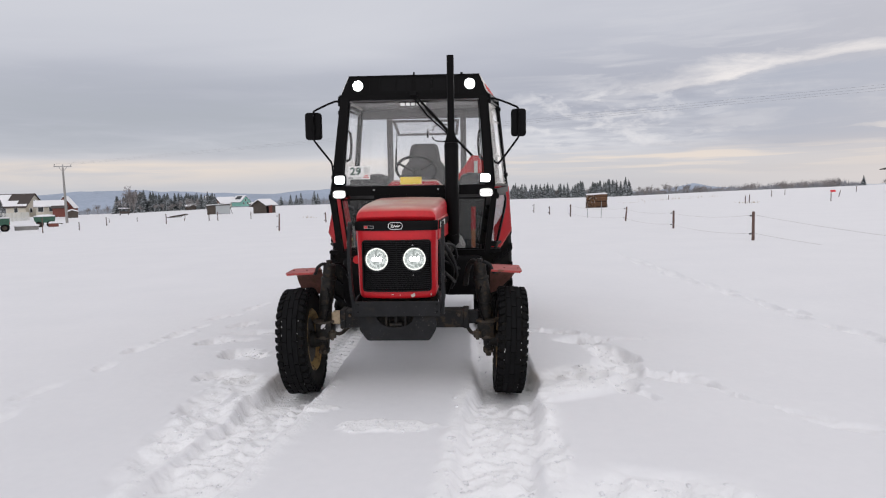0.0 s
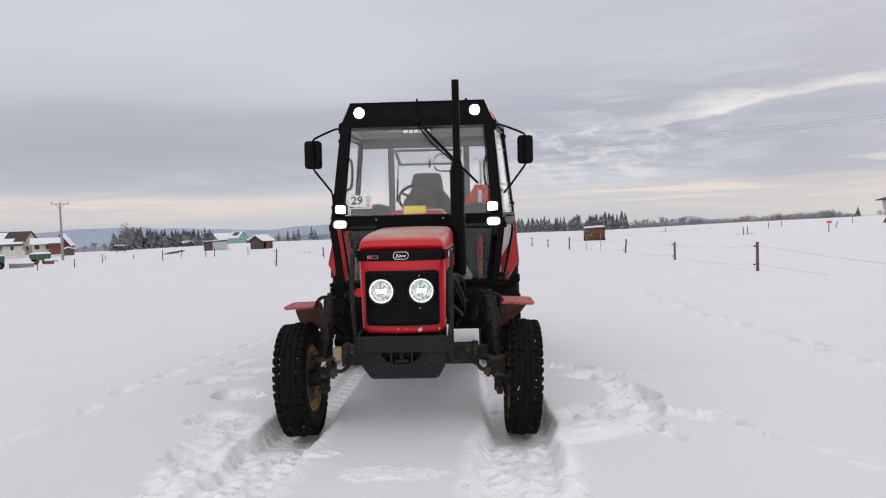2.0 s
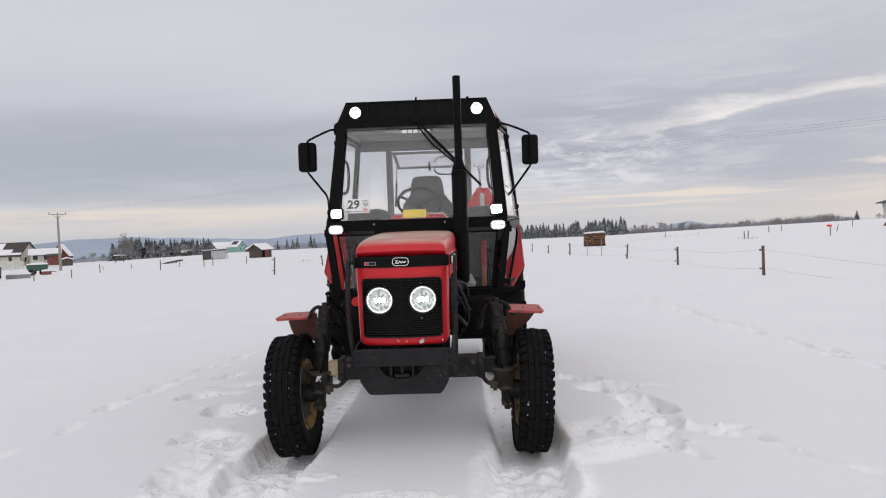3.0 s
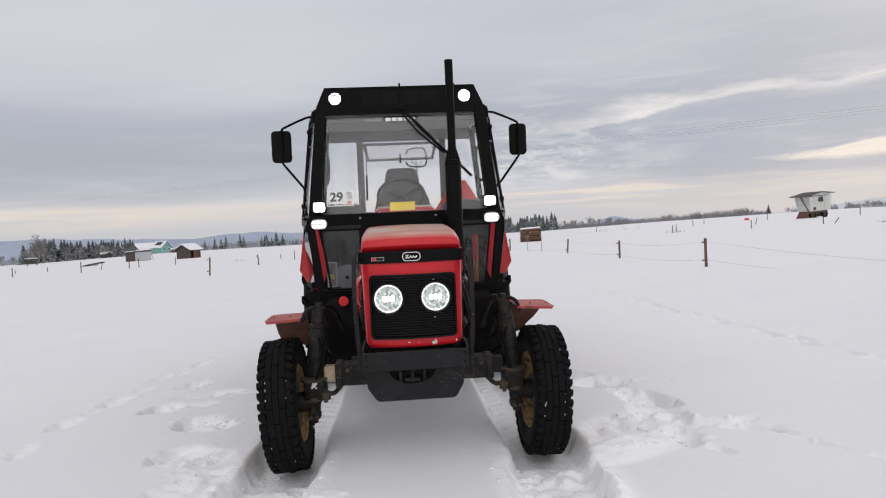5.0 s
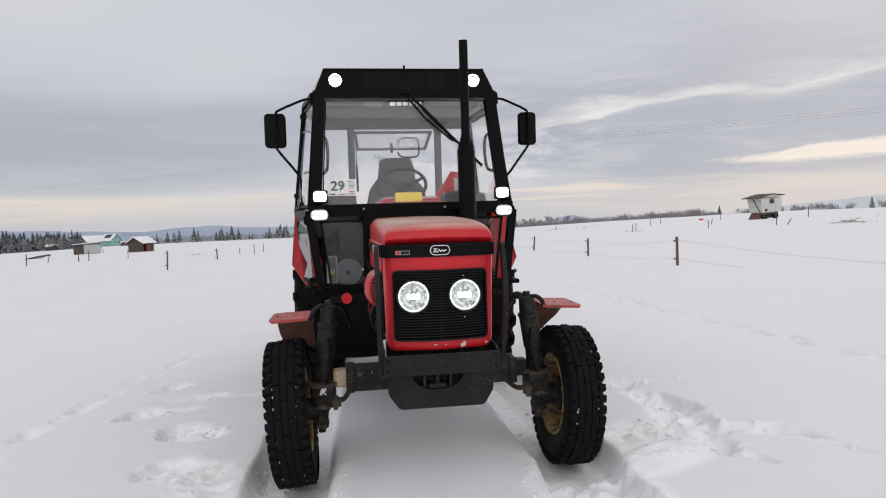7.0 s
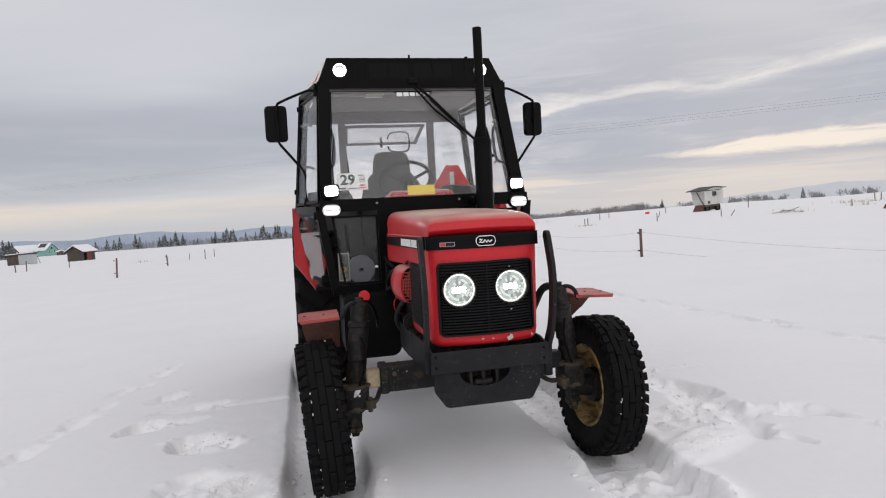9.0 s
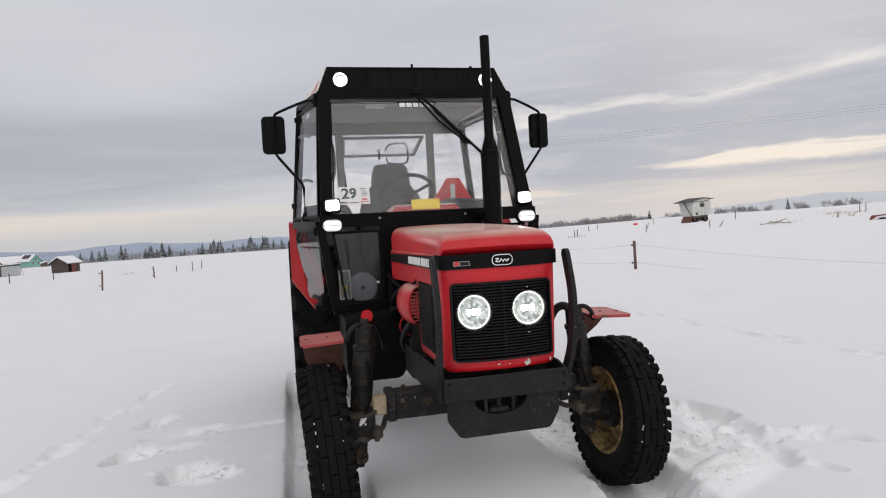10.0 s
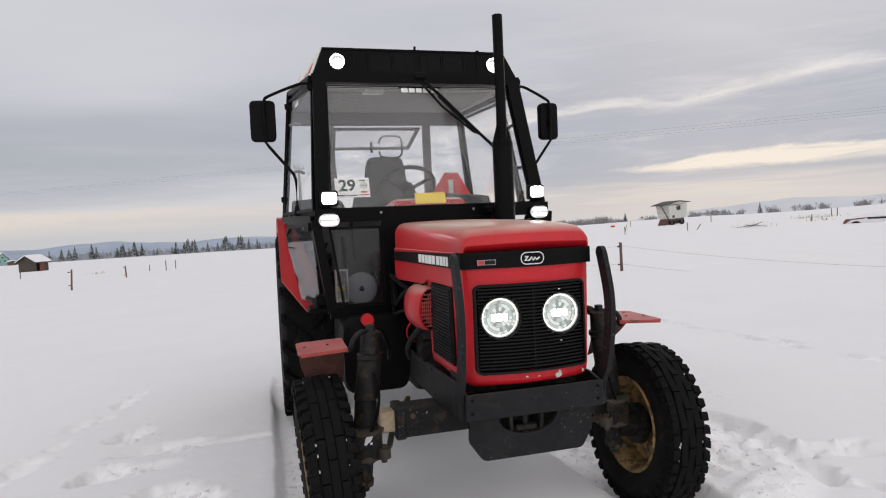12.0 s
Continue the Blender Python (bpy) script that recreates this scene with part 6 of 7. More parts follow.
def make_inside(t):
    # seat
    seat = part("seat", loft([[(x * k, 2.90 + (z - 1.40) * 0.13, z) for x in (-0.27, -0.22, 0.22, 0.27)] + [(x * k, 3.0 + (z - 1.40) * 0.08, z) for x in (0.27, 0.22, -0.22, -0.27)] for z, k in ((1.15, 1.05), (1.30, 1.10), (1.55, 1.06), (1.70, 0.93), (1.79, 0.68), (1.815, 0.5))]), "seat", t, "dark grey driver's seat with a headrest")
    part("headrest", loft([[(x, y, z) for x, y in ((-w, 2.94), (-w + 0.03, 2.915), (w - 0.03, 2.915), (w, 2.94), (w - 0.02, 3.01), (-w + 0.02, 3.01))] for z, w in ((1.79, 0.165), (1.80, 0.175), (1.90, 0.165), (1.965, 0.145), (1.985, 0.115))]), "seat", seat)
    part("cushion", box(-0.24, 0.24, 2.42, 2.92, 1.10, 1.24, 0.05, 3), "seat", seat)
    part("seat_base", box(-0.16, 0.16, 2.50, 2.88, 0.94, 1.10, 0.02), "plastic", seat)
    # dashboard, column and wheel
    part("dashboard", loft([[(x, y, z) for x, z in ((-0.24, 1.10), (0.24, 1.10), (0.26, 1.50 + d), (0.20, 1.56 + d), (-0.20, 1.56 + d), (-0.26, 1.50 + d))] for y, d in ((1.50, 0.0), (1.60, 0.015), (1.80, 0.0))]), "red", t, "red dashboard housing")
    wheel_at = Matrix.Translation((-0.02, 2.06, 1.675)) @ Matrix.Rotation(radians(-40), 4, "X")
    ring = [(0.195 * math.cos(a), 0.195 * math.sin(a), 0) for a in [k * math.pi / 18 for k in range(37)]]
    sw = part("steering_wheel", moved(sweep(ring, 0.014, sides=8), wheel_at), "plastic", t, "black steering wheel")
    for a in (90, 210, 330):
        part("spoke", moved(sweep([(0, 0, -0.03), (0.19 * math.cos(radians(a)), 0.19 * math.sin(radians(a)), 0)], 0.012), wheel_at), "plastic", sw)
    part("wheel_boss", moved(lathe([(-0.04, 0.0), (-0.04, 0.04), (0.01, 0.045), (0.015, 0.0)], 16, "z"), wheel_at), "plastic", sw)
    part("steering_column", sweep([(0.0, 2.05, 1.67), (0.0, 1.70, 1.25)], 0.035, sides=10), "plastic", sw)
    # warning triangle with clipped corners at the rear
    o = [(0.31, 1.56), (0.44, 1.56), (0.74, 1.56), (0.775, 1.60), (0.665, 1.79), (0.632, 1.848), (0.515, 1.852), (0.47, 1.78), (0.34, 1.60)]
    tri = part("warning_triangle", prism(o, "y", 2.96, 2.975), "knob", t, "red clipped warning triangle with a pale stripe")
    part("pale_stripe", box(0.545, 0.585, 2.954, 2.961, 1.60, 1.79), "roof_side", tri)
    # things seen through the lower front panes
    part("round_cover", lathe([(-0.012, 0.0), (-0.012, 0.018), (-0.004, 0.02), (-0.004, 0.088), (0.01, 0.095)], 30, "y", (-0.455, 1.43, 1.055)), "grey_disc", t, "round grey cover behind the window")
    part("round_boss", lathe([(-0.016, 0.0), (-0.016, 0.014), (-0.010, 0.016)], 14, "y", (-0.455, 1.43, 1.055)), "plastic", t)
    part("lever", sweep([(-0.50, 1.60, 0.94), (-0.53, 1.62, 1.36)], 0.014), "plastic", t, "black upright lever")
    q = [Vector((-0.602, 1.450, 0.985)), Vector((-0.530, 1.450, 0.985)), Vector((-0.530, 1.455, 1.170)), Vector((-0.602, 1.455, 1.170))]
    jug = part("canister", frame_of(q, 0.007, 0.060), "clear_plastic", t, "cloudy plastic canister")
    part("canister_side", pane(inset(q, 0.006), 0.003), "misted_glass", jug)
    part("canister_base", box(-0.592, -0.540, 1.455, 1.50, 0.992, 1.075, 0.006), "pale_green", jug, "pale green liquid in the canister")
    part("canister_label", box(-0.586, -0.546, 1.440, 1.452, 1.050, 1.066), "yellow", jug)
    part("tool_handle", sweep([(0.52, 1.46, 1.13), (0.522, 1.47, 1.33)], 0.020), "knob", t, "red and orange tool handle")
    part("tool_grip", sweep([(0.518, 1.45, 0.95), (0.52, 1.46, 1.13)], 0.019), "orange", t)
    part("rag", loft([[(0.38 + r * 0.6 * math.cos(a), 1.46 + r * 0.5 * math.sin(a), z + 0.02 * math.sin(3 * a)) for a in [k * math.pi / 6 for k in range(12)]] for z, r in ((0.96, 0.10), (1.0, 0.12), (1.05, 0.07), (1.07, 0.02))]), "roof_side", t, "crumpled pale cloth")
    part("bag", box(0.30, 0.36, 1.42, 1.50, 0.96, 1.08, 0.02), "knob", t)
    # rear mudguards: a leaning angular front face, a flat top and a drop behind the wheel
    for s in (-1, 1):
        def lean_y(z):
            return 1.836 + (z - 0.894) * 1.03
        o = ((0.893, 1.500), (0.890, 1.083), (0.748, 0.894), (0.700, 0.905), (0.664, 1.085), (0.800, 1.500))
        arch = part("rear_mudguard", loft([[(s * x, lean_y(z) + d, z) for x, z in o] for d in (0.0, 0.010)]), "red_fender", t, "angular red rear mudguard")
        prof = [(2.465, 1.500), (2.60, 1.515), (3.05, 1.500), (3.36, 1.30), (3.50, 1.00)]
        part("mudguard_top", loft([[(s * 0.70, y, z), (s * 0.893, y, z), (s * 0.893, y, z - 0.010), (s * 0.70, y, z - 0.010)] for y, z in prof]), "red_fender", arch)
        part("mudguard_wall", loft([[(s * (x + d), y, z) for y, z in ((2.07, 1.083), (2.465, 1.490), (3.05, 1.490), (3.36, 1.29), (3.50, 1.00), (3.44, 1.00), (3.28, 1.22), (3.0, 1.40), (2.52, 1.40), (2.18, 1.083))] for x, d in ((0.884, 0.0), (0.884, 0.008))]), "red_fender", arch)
        part("mudguard_lip", sweep([(s * 0.891, lean_y(z) - 0.006, z) for z in (1.500, 1.083)], 0.008, 0.012, up=(0, 1, 0)), "red_fender", arch)
        part("mudguard_lip", sweep([(s * 0.891, lean_y(1.083) - 0.006, 1.083), (s * 0.748, lean_y(0.894) - 0.006, 0.894)], 0.008, 0.012, up=(0, 1, 0)), "red_worn", arch)


tractor = thing("tractor", TRACTOR, "red and black farm tractor with lit lamps standing in snow", "tractor")
make_hood(tractor)
make_front(tractor)
for side in (-1, 1):
    front_wheel(tractor, side)
    rear_wheel(tractor, side)
make_exhaust(tractor)
make_cab(tractor)
make_inside(tractor)

# ---- fences ----


def post_mesh(tall, r, seed):
    rng = np.random.default_rng(seed)
    rings = []
    for k, z in enumerate((-0.3, 0.0, tall * 0.35, tall * 0.7, tall - 0.01, tall)):
        rr = r * (1.0 - 0.08 * k / 5) * (0.8 if k == 5 else 1.0)
        rings.append([(rr * math.cos(a) * rng.uniform(0.9, 1.08) + 0.004 * k * (seed % 3 - 1), rr * math.sin(a) * rng.uniform(0.9, 1.08), z) for a in [i * math.pi / 4 for i in range(8)]])
    return loft(rings)


def fence_post(x, y, tall, r, lean=0.0, knobs=True, seed=0, group="fence posts"):
    th = thing("fence_post", pose(x, y, land(x, y) - 0.01, 0, lean, 0), "reddish-brown wooden fence post standing in snow", "fence post", group)
    part("post", post_mesh(tall, r, seed), "post", th)
    if knobs:
        for k, z in enumerate((tall * 0.86, tall * 0.24)):
            part("insulator", merge(sweep([(-r * 0.8, 0, z), (-r - 0.05, -0.01, z)], 0.010, sides=6), lathe([(-0.02, 0.012), (-0.012, 0.022), (0.012, 0.022), (0.02, 0.012)], 8, "z", (-r - 0.05, -0.01, z))), "plastic", th)
    return th


def strand(name, a, b, sag, r, mat, label, category, group=""):
    a, b = Vector(a), Vector(b)
    pts = [a + (b - a) * (k / 16) - Vector((0, 0, sag * 4 * (k / 16) * (1 - k / 16))) for k in range(17)]
    ob = part(name, sweep(pts, r, sides=5), mat, None)
    return tagged(ob, label, category, group)


main_line = ((7.0, 15.85, 0.72, 0.038, 0.5), (7.0, 21.95, 0.62, 0.036, 0.0), (7.12, 29.1, 0.66, 0.036, 4.0), (5.85, 36.7, 0.72, 0.036, 2.0), (5.3, 41.8, 0.55, 0.03, 0.0), (4.8, 47.0, 0.65, 0.03, 1.0))
for i, (x, y, tall, r, lean) in enumerate(main_line):
    fence_post(x, y, tall, r, lean, True, i)
fence_post(9.6, 9.0, 0.72, 0.038, 0, True, 8)
for i in range(3):
    (x0, y0, h0, *_), (x1, y1, h1, *_) = main_line[i], main_line[i + 1]
    for u in (0.86, 0.24):
        strand("fence_wire", (x0 - 0.08, y0, land(x0, y0) + h0 * u), (x1 - 0.08, y1, land(x1, y1) + h1 * u), 0.09, 0.0028, "fence_wire", "slack pale wire between fence posts", "fence wire", "fence wires")
x0, y0 = main_line[0][:2]
strand("fence_wire", (x0 + 0.04, y0, land(x0, y0) + 0.62), (9.55, 9.0, land(9.6, 9.0) + 0.12), 0.10, 0.0026, "fence_wire", "slack pale wire between fence posts", "fence wire", "fence wires")
strand("fence_wire", (x0 + 0.04, y0, land(x0, y0) + 0.17), (7.9, 13.9, land(7.9, 13.9) - 0.02), 0.02, 0.0028, "fence_wire", "pale wire drooping into the snow", "fence wire", "fence wires")
for i, (x, y, tall) in enumerate(((6.37, 34.3, 0.75), (6.85, 33.1, 0.9))):
    th = thing("stake", pose(x, y, land(x, y), 0, 1.5 * i, 0), "thin metal fence stake in the snow", "stake", "stakes")
    part("rod", sweep([(0, 0, -0.2), (0, 0, tall)], 0.014, sides=6), "steel", th)
for i, (x, y, tall, r, lean) in enumerate((
    (-8.48, 27.9, 0.78, 0.034, 2.0), (-8.48, 37.3, 0.62, 0.036, -1.0), (-7.7, 45.0, 0.66, 0.045, 0.0), (-7.7, 49.2, 0.60, 0.04, 0.0), (-9.0, 47.0, 0.42, 0.04, 3.0),
    (-26.1, 37.7, 0.95, 0.05, 1.0), (-25.7, 40.7, 0.55, 0.05, 0.0), (-29.2, 49.9, 0.70, 0.06, 0.0), (-22.4, 46.0, 0.78, 0.06, 1.0), (-23.8, 52.0, 0.5, 0.05, 14.0), (-20.4, 49.0, 0.62, 0.06, 0.0), (-20.0, 49.7, 0.72, 0.06, 1.0), (-17.6, 50.5, 0.62, 0.05, 0.0),
    (-36.0, 62.0, 0.4, 0.05, 0.0), (-31.0, 58.0, 0.45, 0.05, 0.0),
)):
    fence_post(x, y, tall, r * (1 if i < 2 else 0.6), lean, i < 2, 20 + i, "posts on the far side of the field")
for i, (x, y, tall, r, lean) in enumerate((
    (21.2, 49.5, 0.62, 0.05, -2.0), (21.85, 50.3, 0.66, 0.05, 2.0), (25.65, 46.0, 0.65, 0.045, 0.0), (32.2, 56.6, 0.62, 0.05, 14.0), (29.3, 43.2, 0.62, 0.045, 0.0), (29.9, 42.9, 0.55, 0.045, 38.0),
    (48.6, 64.8, 1.0, 0.06, 0.0), (57.0, 56.2, 0.9, 0.06, 0.0), (58.2, 56.6, 0.9, 0.06, 3.0), (41.9, 44.1, 0.6, 0.05, 0.0), (33.6, 71.8, 0.7, 0.06, 0.0), (50.0, 84.0, 0.8, 0.06, 0.0), (40.0, 82.0, 0.7, 0.06, 0.0),
    (28.0, 90.0, 0.7, 0.06, 0.0), (60.5, 52.0, 0.9, 0.10, 4.0), (61.5, 51.5, 0.7, 0.12, -3.0),
)):
    fence_post(x, y, tall, r * 0.7, lean, False, 50 + i, "posts scattered over the open field")

# ---- overhead line ----


def utility_pole(x, y, top, yaw=52):
    z = land(x, y)
    th = thing("utility_pole", pose(x, y, z, 0, 0, yaw), "grey concrete utility pole with a steel crossarm", "utility pole", "utility poles")
    tall = top - z
    part("pole", sweep([(0, 0, -0.5), (0, 0, tall * 0.6), (0, 0, tall - 0.35)], (0.15, 0.12, 0.085), sides=12), "concrete", th)
    arm = part("crossarm", box(-0.92, 0.92, -0.04, 0.04, tall - 0.30, tall - 0.22, 0.008), "steel", th)
    for s in (-1, 1):
        part("brace", sweep([(s * 0.06, 0, tall - 0.75), (s * 0.45, 0, tall - 0.28)], 0.025, sides=6), "steel", arm)
    for dx in (-0.85, 0.0, 0.85):
        part("insulator", lathe([(-0.02, 0.02), (0.0, 0.06), (0.06, 0.04), (0.09, 0.065), (0.15, 0.045), (0.20, 0.05), (0.22, 0.0)], 12, "z", (dx, 0, tall - 0.22)), "steel", arm)


P1, P2 = (-45.8, 70.4), (42.0, 1.8)
utility_pole(*P1, 4.97)
utility_pole(*P2, 4.36)
utility_pole(1.4, 55.3, 6.75, 62)
for d in (-0.85, 0.0, 0.85):
    ox, oy = d * 0.616, d * 0.788
    strand("power_line", (P1[0] + ox, P1[1] + oy, 4.97), (P2[0] + ox, P2[1] + oy, 4.36), 0.13, 0.0028, "cable", "thin grey overhead power line", "power line", "power lines")

# ---- sheds, houses and the hut ----


def gable_roof(th, w, d, h, rise, over, mat, snow, thick=0.08):
    """Two roof slabs over a ridge along y; snow lies on them where wanted."""
    roof = None
    for s in (-1, 1):
        o = [(0, h + rise), (s * (w / 2 + over), h - over * rise / (w / 2)), (s * (w / 2 + over), h - over * rise / (w / 2) - thick), (0, h + rise - thick)]
        roof = part("roof", prism(o, "y", -d / 2 - over, d / 2 + over), mat, th)
        if snow:
            o = [(0, h + rise + 0.004), (s * (w / 2 + over), h - over * rise / (w / 2) + 0.004), (s * (w / 2 + over - 0.02), h - over * rise / (w / 2) + snow), (0, h + rise + snow)]
            part("roof_snow", prism(o, "y", -d / 2 - over * 0.9, d / 2 + over * 0.9), "snow_load", roof, "thick snow on the roof")


def body_gable(w, d, h, rise):
    return prism([(-w / 2, -0.4), (w / 2, -0.4), (w / 2, h), (0, h + rise - 0.03), (-w / 2, h)], "y", -d / 2, d / 2)


def window(th, x, y, z, w, h, face="y", frame="white"):
    win = part("window", box(x - w / 2, x + w / 2, y - 0.03, y + 0.03, z, z + h) if face == "y" else box(x - 0.03, x + 0.03, y - w / 2, y + w / 2, z, z + h), "dark_pane", th, "dark window")
    if face == "y":
        q = [Vector((x - w / 2 - 0.05, y - 0.04, z - 0.05)), Vector((x + w / 2 + 0.05, y - 0.04, z - 0.05)), Vector((x + w / 2 + 0.05, y - 0.04, z + h + 0.05)), Vector((x - w / 2 - 0.05, y - 0.04, z + h + 0.05))]
    else:
        q = [Vector((x, y - w / 2 - 0.05, z - 0.05)), Vector((x, y + w / 2 + 0.05, z - 0.05)), Vector((x, y + w / 2 + 0.05, z + h + 0.05)), Vector((x, y - w / 2 - 0.05, z + h + 0.05))]
    part("window_frame", frame_of(q, 0.07, 0.06), frame, win)


def building(name, at, yaw, w, d, h, rise, wall, roof, label, category, snow=0.15, over=0.3, windows=(), gable=None):
    x, y, z = at
    th = thing(name, pose(x, y, z, 0, 0, yaw), label, category)
    part("wall", body_gable(w, d, h, rise), wall, th)
    if gable:
        part("gable", prism([(-w / 2, h), (w / 2, h), (0, h + rise - 0.04)], "y", -d / 2 - 0.05, -d / 2 + 0.02), gable, th)
    gable_roof(th, w, d, h, rise, over, roof, snow)
    for wx, wy, wz, ww, wh, face in windows:
        window(th, wx, wy, wz, ww, wh, face)
    return th


# wooden shed with a snowy roof
x, y, z = bearing(-18.05, 82.5)
shed = building("shed", (x, y, z), -22, 1.9, 1.9, 1.12, 0.55, "wood", "tar_roof", "weathered wooden field shed with snow on its roof", "shed", 0.12, 0.25)
# the shade inside the shed is painted as a black panel on the wall
part("doorway", box(0.955, 0.975, -0.75, -0.35, 0.0, 1.0), "plastic", shed, "black panel standing for the shade in the open doorway")
part("door", moved(box(-0.02, 0.02, 0, 0.42, 0.0, 1.0), Matrix.Translation((0.98, -0.35, 0)) @ Matrix.Rotation(radians(-50), 4, "Z")), "brick_red", shed)
for k in range(12):
    part("plank", box(-0.93 + k * 0.156, -0.785 + k * 0.156, -0.92, -0.902, -0.1, 1.12 + 0.5 * (1 - abs(-0.86 + k * 0.156) / 0.95) * 0.9), "wood", shed)
# shed with a sheet metal side
x, y, z = bearing(-21.8, 91)
shed = thing("shed", pose(x, y, z, 0, 0, 20), "low wooden shed with a grey sheet metal front", "shed")
part("wall", prism([(-1.45, -0.3), (1.45, -0.3), (1.45, 1.25), (-1.45, 1.10)], "y", -0.9, 0.9), "wood", shed)
part("metal_front", box(-0.35, 1.47, -0.96, -0.91, 0.05, 1.16, 0.01), "sheet_grey", shed, "grey sheet metal panel")
part("roof", prism([(-1.65, 1.12), (1.65, 1.30), (1.65, 1.37), (-1.65, 1.19)], "y", -1.1, 1.1), "tar_roof", shed)
part("roof_snow", prism([(-1.6, 1.195), (1.6, 1.37), (1.55, 1.43), (-1.55, 1.27)], "y", -1.0, 1.05), "snow_load", shed)
part("prop", sweep([(1.75, -0.9, 0.0), (1.50, -0.9, 0.9)], 0.03, sides=6), "wood", shed)
# small open shelter
x, y, z = bearing(-29.03, 150)
hay = thing("shelter", pose(x, y, z + 0.1, 0, 0, 25), "small open wooden shelter with snow on top", "shelter")
for sx in (-0.8, 0.8):
    for sy in (-0.5, 0.5):
        part("post", box(sx - 0.06, sx + 0.06, sy - 0.06, sy + 0.06, -0.3, 1.25), "wood", hay)
part("rack", box(-0.85, 0.85, -0.5, 0.5, 0.25, 0.75, 0.05), "wood", hay)
part("roof", prism([(-1.15, 1.25), (1.15, 1.25), (1.15, 1.33), (-1.15, 1.38)], "y", -0.8, 0.8), "tar_roof", hay)
part("roof_snow", prism([(-1.1, 1.38), (1.1, 1.335), (1.05, 1.45), (-1.05, 1.52)], "y", -0.75, 0.75), "snow_load", hay)

# farmhouse group at the edge of the village
farm = building("house", (*bearing(-36.15, 162)[:2], bearing(-36.15, 162)[2] + 0.9), 88, 5.2, 7.5, 2.1, 2.5, "plaster", "dark_roof", "cream farmhouse with a dark tiled roof under patchy snow", "house", 0, 0.4,
         ((0.7, -3.78, 0.6, 0.7, 0.9, "y"), (-1.2, -3.78, 0.6, 0.7, 0.9, "y"), (0.0, -3.78, 2.5, 0.6, 0.7, "y"), (-2.63, 1.0, 0.7, 0.8, 0.9, "x"), (-2.63, -1.6, 0.7, 0.8, 0.9, "x")))
for y0, y1, a, b in ((0.9, 4.1, 0.10, 1.05), (-1.6, 0.9, 0.62, 1.05), (-4.0, -1.6, 0.90, 1.05)):
    for s in (-1, 1):
        part("roof_snow", prism([(s * 2.6 * a, 4.62 - 2.5 * a), (s * 2.6 * b, 4.62 - 2.5 * b), (s * 2.6 * b, 4.74 - 2.5 * b), (s * 2.6 * a, 4.70 - 2.5 * a)], "y", y0, y1), "snow_load", farm, "patch of snow on the roof")
building("house", (*bearing(-34.05, 156)[:2], bearing(-34.05, 156)[2] + 0.8), -58, 3.8, 5.2, 1.9, 0.9, "plaster", "tar_roof", "long cream-walled house with a snow-covered roof", "house", 0.25, 0.4,
         ((1.93, -1.7, 0.7, 0.9, 1.0, "x"), (1.93, 0.2, 0.7, 0.9, 1.0, "x")))
building("garage", (*bearing(-33.45, 152)[:2], bearing(-33.45, 152)[2] + 0.7), -58, 2.4, 2.6, 1.5, 0.4, "brick_red", "dark_roof", "brown boarded garage beside the house", "garage", 0.0, 0.2)
building("barn", (*bearing(-33.0, 160)[:2], bearing(-33.0, 160)[2] + 1.0), 20, 3.4, 4.0, 1.3, 2.3, "brick_red", "dark_roof", "small barn with a red-brown boarded gable", "barn", 0.1, 0.2, ())
building("shed", (*bearing(-32.65, 140)[:2], bearing(-32.65, 140)[2] + 0.5), 35, 1.8, 1.6, 0.75, 0.3, "wood", "tar_roof", "low dark shed under snow", "shed", 0.2, 0.15)
building("house", (*bearing(-22.5, 255)[:2], bearing(-22.5, 255)[2] + 0.8), 60, 4.6, 5.2, 1.3, 2.4, "plaster", "dark_roof", "white house with a snowy roof and brown gable", "house", 0.2, 0.3, ((0.0, -2.63, 0.4, 0.8, 0.9, "y"),), "brick_red")
building("house", (*bearing(-21.2, 262)[:2], bearing(-21.2, 262)[2] + 0.8), 104, 4.4, 6.0, 1.2, 2.0, "plaster", "tar_roof", "low white house with a snow-covered roof", "house", 0.25, 0.3)
th = building("house", (*bearing(-19.95, 258)[:2], bearing(-19.95, 258)[2] + 0.8), 62, 4.8, 5.0, 1.4, 2.1, "turquoise", "tar_roof", "turquoise house with solar panels on its snowy roof", "house", 0.2, 0.3, ((-1.0, -2.53, 0.3, 0.7, 0.8, "y"), (1.0, -2.53, 0.3, 0.7, 0.8, "y"), (0.0, -2.53, 1.6, 0.8, 0.7, "y")))
for k in range(3):
    o = [(-0.35, 3.24), (-1.7, 2.06), (-1.7, 2.12), (-0.35, 3.30)]
    part("solar_panel", moved(prism(o, "y", -1.4 + k * 1.0, -0.45 + k * 1.0), Matrix.Translation((0, 0, 0.18))), "dark_pane", th, "dark solar panel")
building("shed", (*bearing(-19.0, 240)[:2], bearing(-19.0, 240)[2] + 0.4), 30, 2.2, 2.0, 0.7, 0.4, "wood", "tar_roof", "low shed half hidden by snow", "shed", 0.25, 0.15)
building("shed", (*bearing(-24.0, 215)[:2], bearing(-24.0, 215)[2] + 0.3), 60, 2.0, 2.4, 0.9, 0.5, "wood", "tar_roof", "dark open shed with snow on its roof", "shed", 0.2, 0.2)


